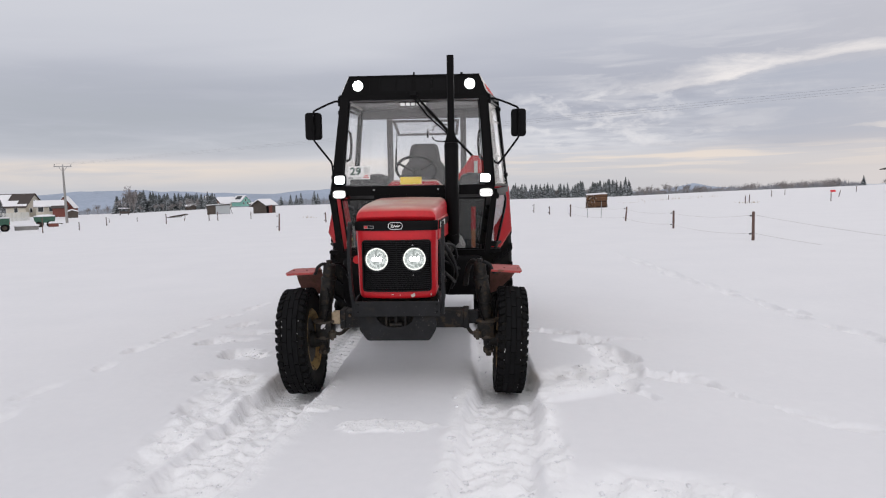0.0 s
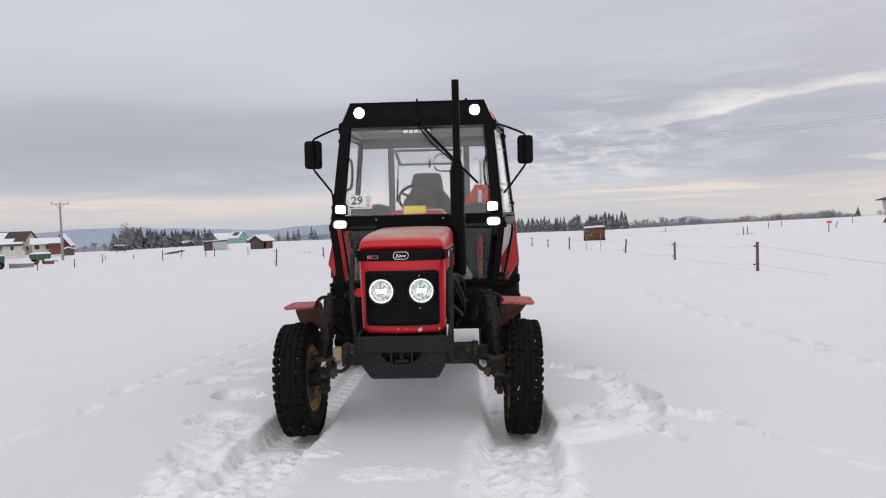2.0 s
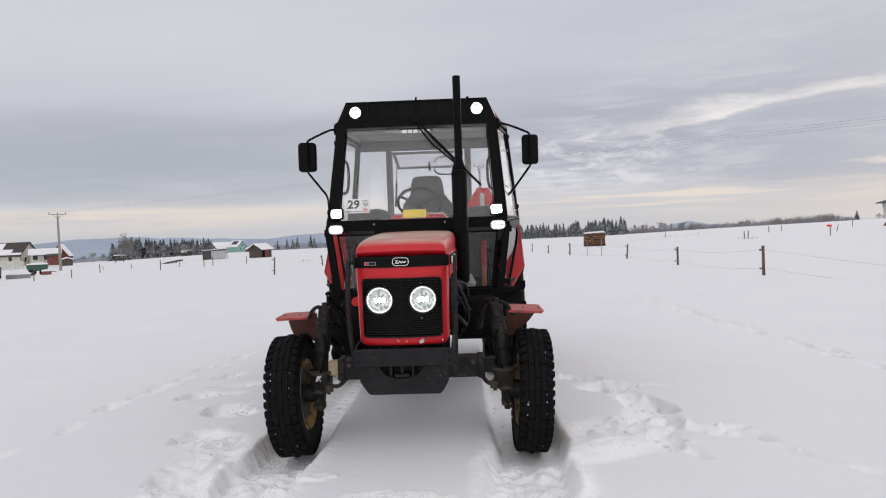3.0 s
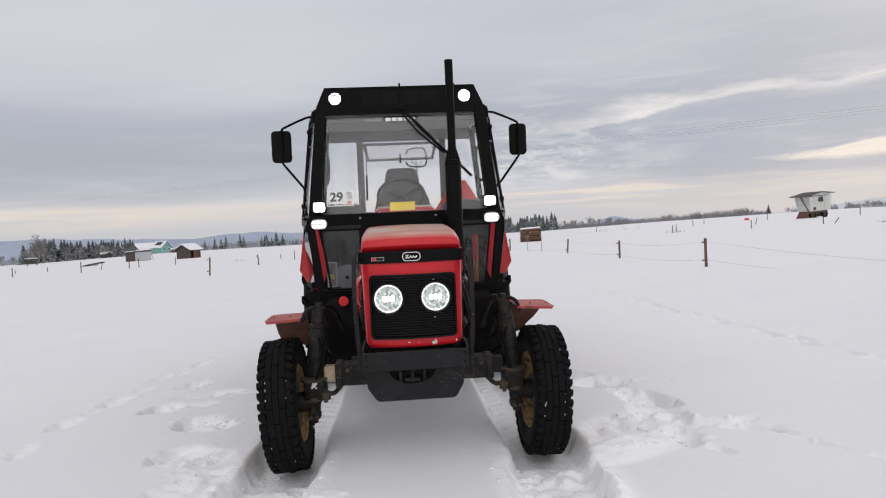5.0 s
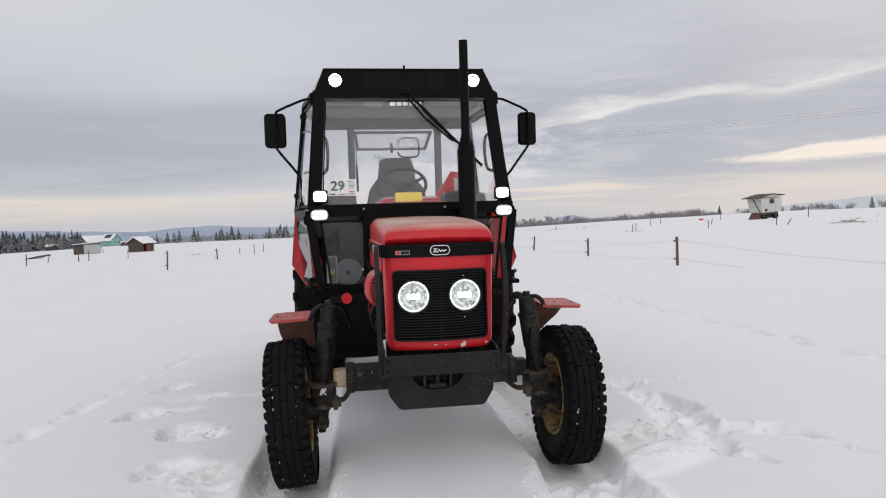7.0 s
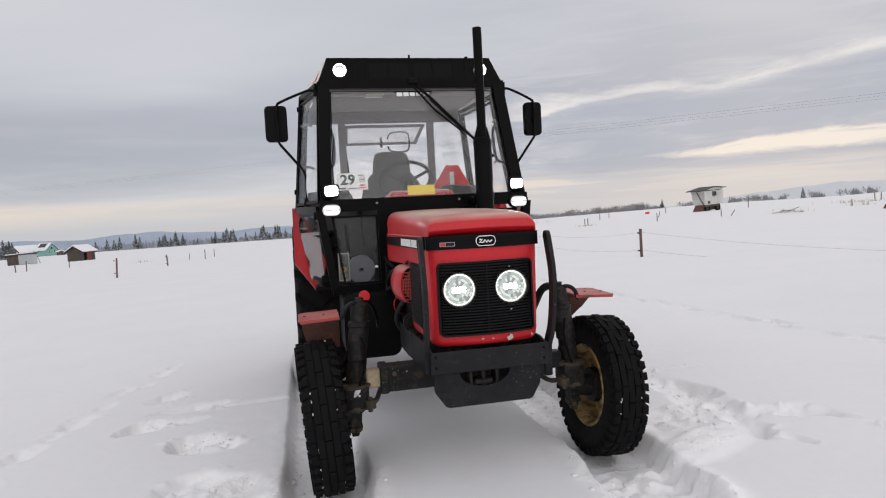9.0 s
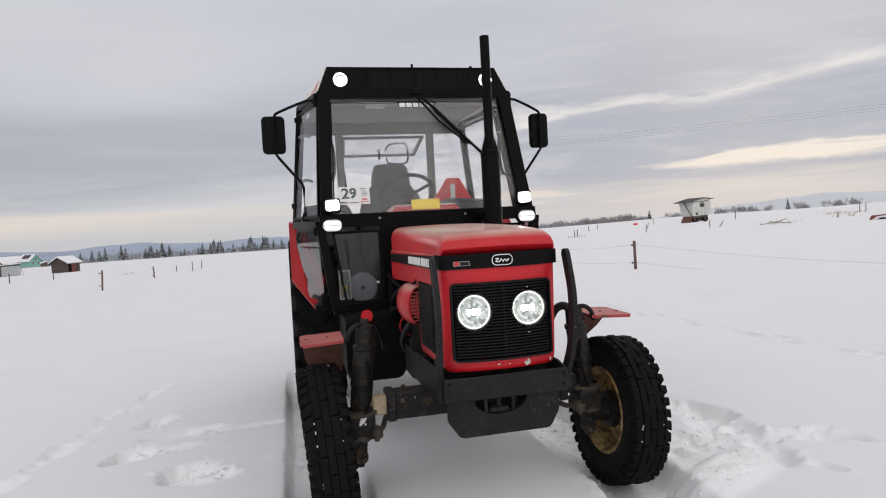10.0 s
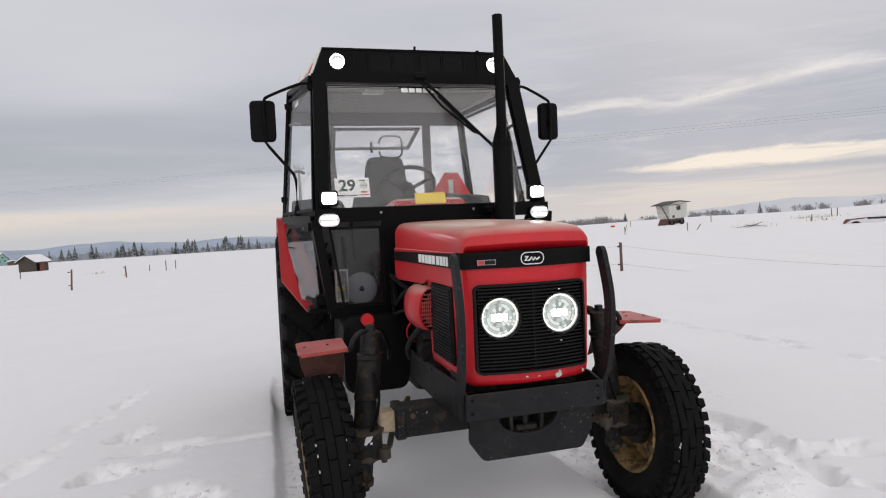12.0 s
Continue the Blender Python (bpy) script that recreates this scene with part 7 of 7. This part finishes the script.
def pale_fence():
    x0, y0, _ = bearing(-37.6, 128)
    x1, y1, _ = bearing(-35.5, 138)
    th = thing("garden_fence", pose(0, 0, 0), "pale slatted garden fence in snow", "fence")
    for k in range(26):
        u = k / 25
        x, y = x0 + (x1 - x0) * u, y0 + (y1 - y0) * u
        z = land(x, y) + 0.4
        part("slat", box(x - 0.075, x + 0.075, y - 0.02, y + 0.02, z - 0.6, z + 1.1), "boards_white", th)


pale_fence()


def wheel_of(th, x, y, z, r, w):
    wh = part("wheel", lathe([(-w, r * 0.55), (-w, r * 0.9), (-w * 0.6, r), (w * 0.6, r), (w, r * 0.9), (w, r * 0.55)], 20, "y", (x, y, z)), "rubber", th, "black rubber wheel")
    part("rim", lathe([(-w * 0.8, r * 0.58), (-w * 0.3, r * 0.4), (-w * 0.3, 0.0)], 16, "y", (x, y, z)), "dirty", wh)


# green cart and what stands beside it
x, y, z = bearing(-34.5, 66)
cart = thing("cart", pose(x, y, z, 0, 0, 30), "green farm cart heaped with snow", "cart")
part("box", loft([[(a * w, b * 0.55, h) for a, b in ((-1, -1), (1, -1), (1, 1), (-1, 1))] for h, w in ((0.38, 0.62), (0.55, 0.74), (0.92, 0.80))]), "green_tarp", cart)
part("snow_heap", loft([[(a * w, b * 0.55 * w / 0.8, h) for a, b in ((-1, -1), (0, -1.05), (1, -1), (1, 1), (0, 1.05), (-1, 1))] for h, w in ((0.925, 0.80), (1.0, 0.74), (1.08, 0.45), (1.10, 0.2))]), "snow_load", cart)
for sx in (-0.4, 0.4):
    wheel_of(cart, sx, -0.5, 0.25, 0.26, 0.07)
    wheel_of(cart, sx, 0.5, 0.25, 0.26, 0.07)
part("drawbar", sweep([(0.7, 0, 0.35), (1.35, 0, 0.22)], 0.04, sides=6), "dirty", cart)
x, y, z = bearing(-33.95, 65)
tub = thing("trough", pose(x, y, z, 0, 0, 10), "dark red trough with snow on its lid", "trough")
part("tub", box(-0.32, 0.32, -0.25, 0.25, -0.1, 0.30, 0.04), "brick_red", tub)
part("snow_cap", prism([(-0.34, 0.304), (0.34, 0.304), (0.28, 0.42), (-0.24, 0.46)], "y", -0.25, 0.25), "snow_load", tub)
x, y, z = bearing(-35.7, 57)
crate = thing("crate", pose(x, y, z, 0, 0, 28), "low grey wooden crate buried in snow", "crate")
part("sides", box(-0.72, 0.72, -0.45, 0.45, -0.2, 0.30, 0.02), "concrete", crate)
part("snow_cap", loft([[(a * w, b * w * 0.62, h) for a, b in ((-1, -1), (1, -1), (1, 1), (-1, 1))] for h, w in ((0.304, 0.78), (0.36, 0.76), (0.43, 0.55))]), "snow_load", crate)
x, y, z = bearing(-37.2, 56)
trailer = thing("trailer", pose(x, y, z, 0, 0, 35), "old dark green trailer at the field's edge", "trailer")
part("box", box(-1.1, 0.45, -0.6, 0.6, 0.45, 0.95, 0.02), "green_tarp", trailer)
part("snow_cap", box(-1.1, 0.45, -0.6, 0.6, 0.955, 1.03, 0.03), "snow_load", trailer)
for sx in (-0.7, 0.15):
    wheel_of(trailer, sx, -0.55, 0.26, 0.28, 0.08)
    wheel_of(trailer, sx, 0.55, 0.26, 0.28, 0.08)
part("tail_light", box(0.45, 0.47, -0.5, -0.3, 0.55, 0.68), "red_ink", trailer)
# branches lying in the field
x, y, z = bearing(-25.1, 80)
heap = thing("branch", pose(x, y, z, 0, 0, 15), "dark branches lying in the snow", "branch")
for k in range(7):
    part("stick", sweep(curve_path([(-1.2 + 0.25 * k, 0.1 * (k % 3), -0.05), (-0.4 + 0.2 * k, 0.0, 0.16 + 0.03 * k), (0.9 + 0.05 * k, 0.1, 0.24 + 0.01 * k)], 3), 0.05, sides=6), "bark", heap)

# firewood stack
def log_mesh(length, r, seed, ends):
    rng = np.random.default_rng(seed)
    ring = [(r * math.cos(a) * rng.uniform(0.8, 1.1), r * math.sin(a) * rng.uniform(0.8, 1.1)) for a in [k * math.pi / 4 for k in range(8)]]
    bm = loft([[(s * length / 2, a, b) for a, b in ring] for s in (-1, 1)])
    me = finish("log", bm, "log_bark", 0)
    me.materials.append(M["log_end"])
    for p in me.polygons:
        if len(p.vertices) > 4 or ends:
            p.material_index = 1
    return me


x, y, z = bearing(11.3, 60)
pile = thing("wood_pile", pose(x, y, z, 0, 0, -11), "stack of cut firewood with snow on top", "wood pile")
round_logs = [log_mesh(0.9, 0.058, k, False) for k in range(4)]
split_logs = [log_mesh(1.0, 0.070, 10 + k, k == 0) for k in range(4)]
rng = np.random.default_rng(5)
for row in range(11):
    for k in range(8):
        ob = new("log", round_logs[(row + 3 * k) % 4])
        ob.parent = pile
        ob.matrix_local = pose(-0.93 + 0.112 * k + (0.05 if row % 2 else 0), rng.normal(0, 0.03), 0.02 + row * 0.108, rng.uniform(0, 360), 0, 90)
    for k in range(3 if row % 4 else 2):
        ob = new("log", split_logs[(row * 2 + k) % 4])
        ob.parent = pile
        ob.matrix_local = pose(0.44 + rng.normal(0, 0.03), -0.40 + 0.12 * k, 0.02 + row * 0.112 + rng.normal(0, 0.014), rng.uniform(0, 360), 0, rng.normal(0, 4))
# dark filler behind the logs, painting the shade in the gaps
part("stack_core", box(-0.90, 0.90, -0.26, 0.42, 0.0, 1.16), "tar_roof", pile)
for k in range(16):
    part("snow_patch", moved(box(-0.05, 0.05, -0.02, 0.02, -0.02, 0.02, 0.008), Matrix.Translation((rng.uniform(-0.92, -0.05), -0.46, 1.18 * rng.random() ** 0.6)) @ Matrix.Rotation(rng.normal(0, 0.3), 4, "Y") @ Matrix.Diagonal((rng.uniform(0.4, 1.1), 1, rng.uniform(0.5, 1.4), 1))), "snow_load", pile)
part("snow_cap", loft([[(a * w, b * 0.45, h + 0.04 * a) for a, b in ((-1, -1), (1, -1), (1, 1), (-1, 1))] for h, w in ((1.20, 0.95), (1.28, 0.93), (1.33, 0.75))]), "snow_load", pile, "snow on the stack")

# white boarded hut on a wagon
x, y, z = 44.4, 66.2, land(44.4, 66.2)
hut = thing("hut", pose(x, y, z, 0, -3, 2), "old white boarded hut on a dark wagon base", "hut")
rings = [[(sx * w, sy * d, h + (0.12 * sy if h > 1.5 else 0)) for sx, sy in ((-1, -1), (1, -1), (1, 1), (-1, 1))] for h, w, d in ((0.75, 1.12, 1.0), (2.42, 1.22, 1.22))]
part("core", loft(rings), "boards_white", hut)
for k in range(11):
    o = -1.10 + 0.22 * k
    part("board", loft([[(o * q, -d - 0.012, h), (o * q + 0.20, -d - 0.012, h), (o * q + 0.20, -d + 0.02, h), (o * q, -d + 0.02, h)] for h, q, d in ((0.74, 0.92, 1.005), (2.30, 1.0, 1.225))]), "boards_white", hut)
for k in range(8):
    h = 0.76 + 0.205 * k
    w = 1.12 + 0.06 * (h - 0.75)
    part("side_board", box(-w - 0.025, -w + 0.01, -1.0 - 0.12 * (h - 0.75), 1.0 + 0.12 * (h - 0.75), h, h + 0.19), "boards_white", hut)
part("roof", prism([(-1.75, 2.42), (0.1, 2.78), (1.55, 2.56), (1.55, 2.49), (0.1, 2.71), (-1.75, 2.35)], "y", -1.45, 1.45), "tar_roof", hut, "dark low-pitched roof")
part("gable_fill", prism([(-1.2, 2.38), (0.1, 2.72), (1.2, 2.52), (1.2, 2.38)], "y", -1.22, 1.2), "boards_white", hut)
window(hut, 0.05, -1.18, 1.75, 0.42, 0.42, "y", "wood")
part("brace", sweep([(-1.22, -0.9, 0.75), (-1.35, 0.1, 2.35)], 0.05, sides=6), "wood", hut)
part("hatch", box(-0.75, -0.45, -1.08, -1.03, 0.85, 1.15), "wood", hut)
part("chassis", box(-1.0, 1.0, -0.85, 0.85, 0.50, 0.745), "wood", hut, "dark timber wagon frame")
part("skirt", prism([(-1.6, 0.0), (-1.0, 0.0), (-1.0, 0.72), (-1.15, 0.72)], "y", -0.7, 0.7), "rusty", hut, "rust-red sheet leaning under the floor")
for sx in (-0.7, 0.7):
    for sy in (-0.75, 0.75):
        wheel_of(hut, sx, sy, 0.32, 0.36, 0.09)
# one dark block fills the space between the wheels
part("axle_beam", box(-0.9, 0.9, -0.5, 0.5, 0.1, 0.5), "tar_roof", hut)

# red trough far out, boards in the snow, buried car
x, y = 47.8, 85.3
tub = thing("trough", pose(x, y, land(x, y)), "bright red trough out in the field", "trough")
part("tub", box(-0.27, 0.27, -0.2, 0.2, 0.12, 0.38, 0.05), "knob", tub)
part("snow_cap", box(-0.25, 0.25, -0.18, 0.18, 0.384, 0.41, 0.01), "snow_load", tub)
x, y = 32.1, 40.2
heap = thing("plank_heap", pose(x, y, land(x, y), 0, 0, -40), "old planks sticking out of the snow", "planks")
for k, (dx, tilt) in enumerate(((0.0, 8), (0.35, 22), (0.6, -6))):
    part("plank", moved(box(-0.7, 0.7, -0.08, 0.08, 0, 0.035), Matrix.Translation((dx, 0.1 * k, 0.10)) @ Matrix.Rotation(radians(-tilt), 4, "Y")), "wood", heap)
x, y = 36.6, 33.6
car = thing("parked_car", pose(x, y, land(x, y) - 0.42, 0, 0, -50), "dark red car buried under thick snow", "car")
part("body", loft([[(a, -0.78, 0.18), (a, -0.82, h0), (a, 0.82, h0), (a, 0.78, 0.18)] for a, h0 in ((-2.0, 0.45), (-1.9, 0.62), (-0.9, 0.72), (1.0, 0.76), (1.9, 0.66), (2.0, 0.45))]), "brick_red", car)
rings = []
for a, h in ((-2.25, 0.02), (-2.05, 0.40), (-1.6, 0.78), (-0.9, 0.92), (-0.3, 1.12), (0.8, 1.16), (1.5, 0.95), (2.0, 0.7), (2.3, 0.05)):
    rings.append([(a, b * 0.98, max(0.30 if abs(a) < 1.95 else 0.0, h * math.cos(b * 0.72) - 0.12 * abs(b) + 0.03 * math.sin(5 * a + 3 * b))) for b in (-0.9, -0.7, -0.4, 0, 0.4, 0.7, 0.9)] + [(a, 0.8, 0.25 if abs(a) < 1.95 else -0.1), (a, -0.8, 0.25 if abs(a) < 1.95 else -0.1)])
part("snow_cover", loft(rings), "snow_load", car, "thick blanket of snow")
part("window", box(-0.7, 0.9, -0.90, -0.86, 0.62, 0.74, 0.02), "dark_pane", car)
for a in (-1.3, 1.3):
    wheel_of(car, a, -0.80, 0.22, 0.30, 0.09)
    wheel_of(car, a, 0.80, 0.22, 0.30, 0.09)

# ---- trees and the far edge of the field ----


def spruce(seed, tall, wide):
    """A spruce: tapered trunk and whorls of drooping branches."""
    rng = np.random.default_rng(seed)
    trunk = sweep([(0, 0, -0.3), (0, 0, tall * 0.5), (0, 0, tall * 0.97)], (tall * 0.018, tall * 0.011, tall * 0.002), sides=6)
    crown = bmesh.new()
    rows = 15
    for k in range(rows):
        u = (k + 0.3) / rows
        z0 = tall * (0.06 + 0.92 * u)
        reach = wide * (1 - u) ** 0.85 + 0.05
        n = 13 if u < 0.6 else 8
        for j in range(n):
            a = 2 * math.pi * (j + rng.random()) / n
            r = reach * rng.uniform(0.65, 1.15)
            z = z0 + rng.normal(0, tall * 0.012)
            ca, sa, half = math.cos(a), math.sin(a), r * rng.uniform(0.22, 0.34)
            drop = r * rng.uniform(0.25, 0.5)
            root = Vector((0, 0, z + tall * 0.035))
            mid = Vector((ca * r * 0.6, sa * r * 0.6, z - drop * 0.35))
            tip = Vector((ca * r, sa * r, z - drop + rng.normal(0, 0.03)))
            side = Vector((-sa, ca, 0)) * half
            low = Vector((0, 0, -tall * 0.03))
            v = [crown.verts.new(p) for p in (root, mid + side + low, mid, mid - side + low, tip)]
            crown.faces.new((v[0], v[1], v[2]))
            crown.faces.new((v[0], v[2], v[3]))
            crown.faces.new((v[1], v[4], v[2]))
            crown.faces.new((v[2], v[4], v[3]))
    return finish("trunk", trunk, "bark"), finish("crown", crown, "needles", 0)


def bare_tree(seed, tall, stems=1):
    rng = np.random.default_rng(seed)
    bms, twigs = [], bmesh.new()

    def grow(p, d, length, r, depth):
        q = p + d * length
        bms.append(sweep([p, (p + q) / 2 + Vector(rng.normal(0, length * 0.03, 3)), q], (r, r * 0.85, r * 0.65), sides=4 if depth else 6))
        if depth == 4:
            for _ in range(5):
                e = q + (d + Vector(rng.normal(0, 0.6, 3))).normalized() * length * rng.uniform(0.4, 1.0)
                w = Vector(rng.normal(0, 1, 3)).normalized() * 0.04
                twigs.faces.new([twigs.verts.new(k) for k in (q - w, q + w, e)])
            return
        for k in range(4 if depth < 2 else 3):
            nd = (d + Vector(rng.normal(0, 0.42, 3)) + Vector((0, 0, 0.18))).normalized()
            grow(p + (q - p) * (1.0 if k == 0 else rng.uniform(0.35, 1.0)), nd, length * rng.uniform(0.6, 0.9), r * 0.6, depth + 1)

    if stems == 1:
        grow(Vector((0, 0, -0.2)), Vector((0, 0, 1)), tall * 0.22, tall * 0.014, 0)
    for k in range(stems if stems > 1 else 0):
        lean = Vector((rng.normal(0, 0.45), rng.normal(0, 0.45), 1)).normalized()
        grow(Vector((rng.normal(0, 0.12 * tall), rng.normal(0, 0.12 * tall), -0.2)), lean, tall * rng.uniform(0.14, 0.24), tall * 0.008, 2)
    return finish("trunk", bms[0], "bark"), finish("crown", merge(*bms[1:], twigs), "twig", 0)


def plant(kinds, name, deg, dist, scale, label, group, rng):
    x, y, z = bearing(deg, dist)
    trunk, crown = kinds[int(rng.integers(len(kinds)))]
    th = thing(name, pose(x, y, z, 0, 0, rng.uniform(0, 360)) @ Matrix.Diagonal((scale, scale, scale, 1)), label, "tree", group)
    for nm, me in (("trunk", trunk), ("crown", crown)):
        ob = new(nm, me)
        ob.parent = th


def make_trees():
    rng = np.random.default_rng(77)
    kinds = [spruce(1, 6.0, 1.9), spruce(2, 6.0, 1.6), spruce(3, 6.0, 2.2), spruce(4, 6.0, 1.8), spruce(5, 6.0, 2.0)]
    bare = [bare_tree(11, 6.0), bare_tree(12, 6.0), bare_tree(13, 6.0)]
    shrubs = [bare_tree(14 + k, 6.0, 9) for k in range(4)]
    label, group = "dark spruce dusted with snow", "spruces at the edge of the field"
    for k in range(150):
        deg = rng.uniform(1.0, 14.2)
        if math.sin(deg * 3.1) + math.sin(deg * 7.7 + 2) > -1.5:
            plant(kinds, "spruce", deg, rng.uniform(275, 302), rng.choice([0.62, 0.8, 0.95, 1.0, 1.08]) * rng.uniform(0.92, 1.08) * (1.0 + 0.012 * deg), label, group, rng)
    plant(kinds[:2], "spruce", 13.75, 272, 1.36, label, group, rng)
    for k in range(110):
        deg = rng.uniform(-29.6, -22.0)
        top = np.interp(deg, [-29.6, -28, -26, -22.0], [0.95, 1.12, 0.92, 0.85])
        plant(kinds, "spruce", deg, rng.uniform(220, 240), 1.18 * top * rng.uniform(0.62, 1.0), label, group, rng)
    for k in range(48):
        deg = rng.choice([-13.6, -12.2, -11.5, -10.4, -9.2, -8.6, -7.4, -6.7, -5.6, -4.7, -3.6, -2.5, -1.2, 0.2, 1.5]) + rng.normal(0, 0.3)
        plant(kinds, "spruce", deg, rng.uniform(262, 285), rng.uniform(0.4, 1.1), label, group, rng)
    for deg, dist, k in ((-37.6, 118, 0.80), (-38.3, 120, 0.85), (-37.2, 150, 0.70), (-15.8, 275, 0.8), (-14.9, 270, 0.9), (-16.6, 272, 0.7), (-15.3, 272, 0.75)):
        plant(kinds, "spruce", deg, dist, k, label, group, rng)
    label, group = "bare grey leafless tree", "leafless trees at the edge of the field"
    for deg, dist, k in ((-28.45, 224, 1.9), (-30.9, 230, 0.85), (-30.2, 235, 0.7), (-31.6, 230, 0.6), (-24.2, 210, 0.95), (-23.6, 212, 0.85), (-24.9, 211, 0.8)):
        plant(bare, "tree", deg, dist, k, label, group, rng)
    for k in range(7):
        plant(bare, "tree", rng.uniform(-29.8, -22.5), rng.uniform(208, 224), rng.uniform(0.5, 0.7), label, group, rng)
    for deg, k in ((-28.6, 1.75), (-28.3, 1.65)):
        plant(bare, "tree", deg, 212, k, label, group, rng)
    for k in range(80):
        deg = rng.uniform(13.5, 30.5) if k < 52 else rng.choice([33.0, 34.3, 35.2, 37.5, 38.4, 40.6, 42.2, 44.5, 46.0, 49.0, 51.0]) + rng.normal(0, 0.35)
        plant(shrubs, "bush", deg, rng.uniform(280, 340), rng.uniform(0.65, 1.25), "bare grey leafless bush", "leafless bushes at the edge of the field", rng)
    for k in range(30):
        plant(bare, "tree", rng.uniform(-14, 2), rng.uniform(268, 300), rng.uniform(0.3, 0.6), label, group, rng)
    for k in range(60):
        plant(bare, "tree", rng.uniform(1, 19), rng.uniform(290, 315), rng.uniform(0.75, 1.15), label, group, rng)
    for deg, dist, k in ((41.7, 285, 0.75), (31.2, 300, 0.7)):
        plant(kinds, "spruce", deg, dist, k, "dark spruce dusted with snow", "spruces at the edge of the field", rng)
    # distant brush and woods, too small to tell apart
    bm = bmesh.new()
    for k in range(2600):
        deg = rng.uniform(12, 56)
        if deg > 31 and (math.sin(deg * 2.1) + math.sin(deg * 5.3 + 1)) < 0.5:
            continue
        x, y, z = bearing(deg, rng.uniform(300, 420))
        tall = rng.uniform(1.1, 3.2) * (0.7 + 0.6 * (value_noise(np.array([deg * 0.8]), np.array([0.0]), 4)[0] + 0.5))
        for j in range(5):
            a = rng.uniform(0, 6.28)
            w = rng.uniform(0.25, 0.6)
            p = Vector((x + rng.normal(0, 0.6), y + rng.normal(0, 0.6), z - 0.2))
            s = Vector((math.cos(a), math.sin(a), 0)) * w
            bm.faces.new([bm.verts.new(q) for q in (p - s * 0.5, p + s * 0.5, p + s * rng.uniform(-0.6, 0.6) + Vector((0, 0, tall * rng.uniform(0.6, 1.1))))])
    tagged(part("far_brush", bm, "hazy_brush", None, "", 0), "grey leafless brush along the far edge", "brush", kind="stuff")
    bm = bmesh.new()
    for k in range(2600):
        deg = rng.uniform(-45, 12)
        x, y, z = bearing(deg, rng.uniform(480, 700))
        tall, w = rng.uniform(2.5, 6.0) * (0.75 + 0.5 * (value_noise(np.array([deg * 0.5]), np.array([2.0]), 9)[0] + 0.5)), rng.uniform(1.2, 2.4)
        tip = bm.verts.new((x, y, z + tall))
        ring = [bm.verts.new((x + w * math.cos(a), y + w * math.sin(a), z - 1)) for a in (rng.uniform(0, 1) + i * 1.571 for i in range(4))]
        for i in range(4):
            bm.faces.new((ring[i], ring[(i + 1) % 4], tip))
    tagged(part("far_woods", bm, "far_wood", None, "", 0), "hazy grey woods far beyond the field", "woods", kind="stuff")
    # dry grass in tufts
    bm = bmesh.new()
    for cx, cy, k, sp in ((22.0, 50.5, 26, 0.5), (27.6, 89.6, 40, 2.0), (34.0, 95.0, 40, 2.0), (20, 78, 26, 1.5), (54.0, 56.0, 120, 1.6), (44.0, 45.0, 30, 0.7), (33.0, 40.6, 40, 0.7), (-12.5, 48.9, 24, 0.3), (47.0, 40.0, 80, 1.2)):
        for _ in range(k):
            x, y = rng.normal(cx, sp), rng.normal(cy, sp)
            z, h, a = land(x, y), rng.uniform(0.12, 0.5) * (0.5 if k < 30 else 1), rng.uniform(0, 6.28)
            s, lean = Vector((math.cos(a), math.sin(a), 0)) * 0.02, Vector((rng.normal(0, 0.1), rng.normal(0, 0.1), h))
            p = Vector((x, y, z - 0.03))
            bm.faces.new([bm.verts.new(q) for q in (p - s, p + s, p + lean)])
    tagged(part("dry_grass", bm, "dry_grass", None, "", 0), "dry straw-coloured grass poking through the snow", "grass", kind="stuff")


make_trees()


def make_hills():
    degs = np.linspace(-75, 85, 640)
    height = np.interp(degs, [-75, -45, -37, -33, -29, -26, -24, -21, -19, -15.7, -11.6, -7, -3, 2, 6, 12, 16, 17.5, 19.1, 20.7, 24, 30, 36, 40, 42, 45.2, 47.8, 50.6, 60, 85],
                       [0.2, 0.3, 0.2, 0.33, 0.42, 0.17, 0.26, -0.02, -0.06, -0.06, 0.06, -0.18, -0.15, -0.3, -0.5, -0.7, -0.75, -0.45, -0.16, -0.5, -0.72, -0.5, -0.05, 0.30, 0.46, 0.56, 0.44, 0.56, 0.4, 0.2])
    height = height - 0.03 + 0.22 * fbm(degs, degs * 0, 0.34, 5, 91)
    # haze painted as hill colour: blue on one side, paler towards the bright quarter
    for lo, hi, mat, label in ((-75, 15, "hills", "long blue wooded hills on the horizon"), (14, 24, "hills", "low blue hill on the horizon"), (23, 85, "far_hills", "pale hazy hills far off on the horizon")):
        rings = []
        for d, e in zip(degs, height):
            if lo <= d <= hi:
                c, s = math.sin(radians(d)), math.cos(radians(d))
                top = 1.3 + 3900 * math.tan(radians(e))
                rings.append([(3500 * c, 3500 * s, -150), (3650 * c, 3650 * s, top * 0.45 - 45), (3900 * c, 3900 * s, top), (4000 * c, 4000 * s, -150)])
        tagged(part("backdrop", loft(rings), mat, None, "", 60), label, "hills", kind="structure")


make_hills()
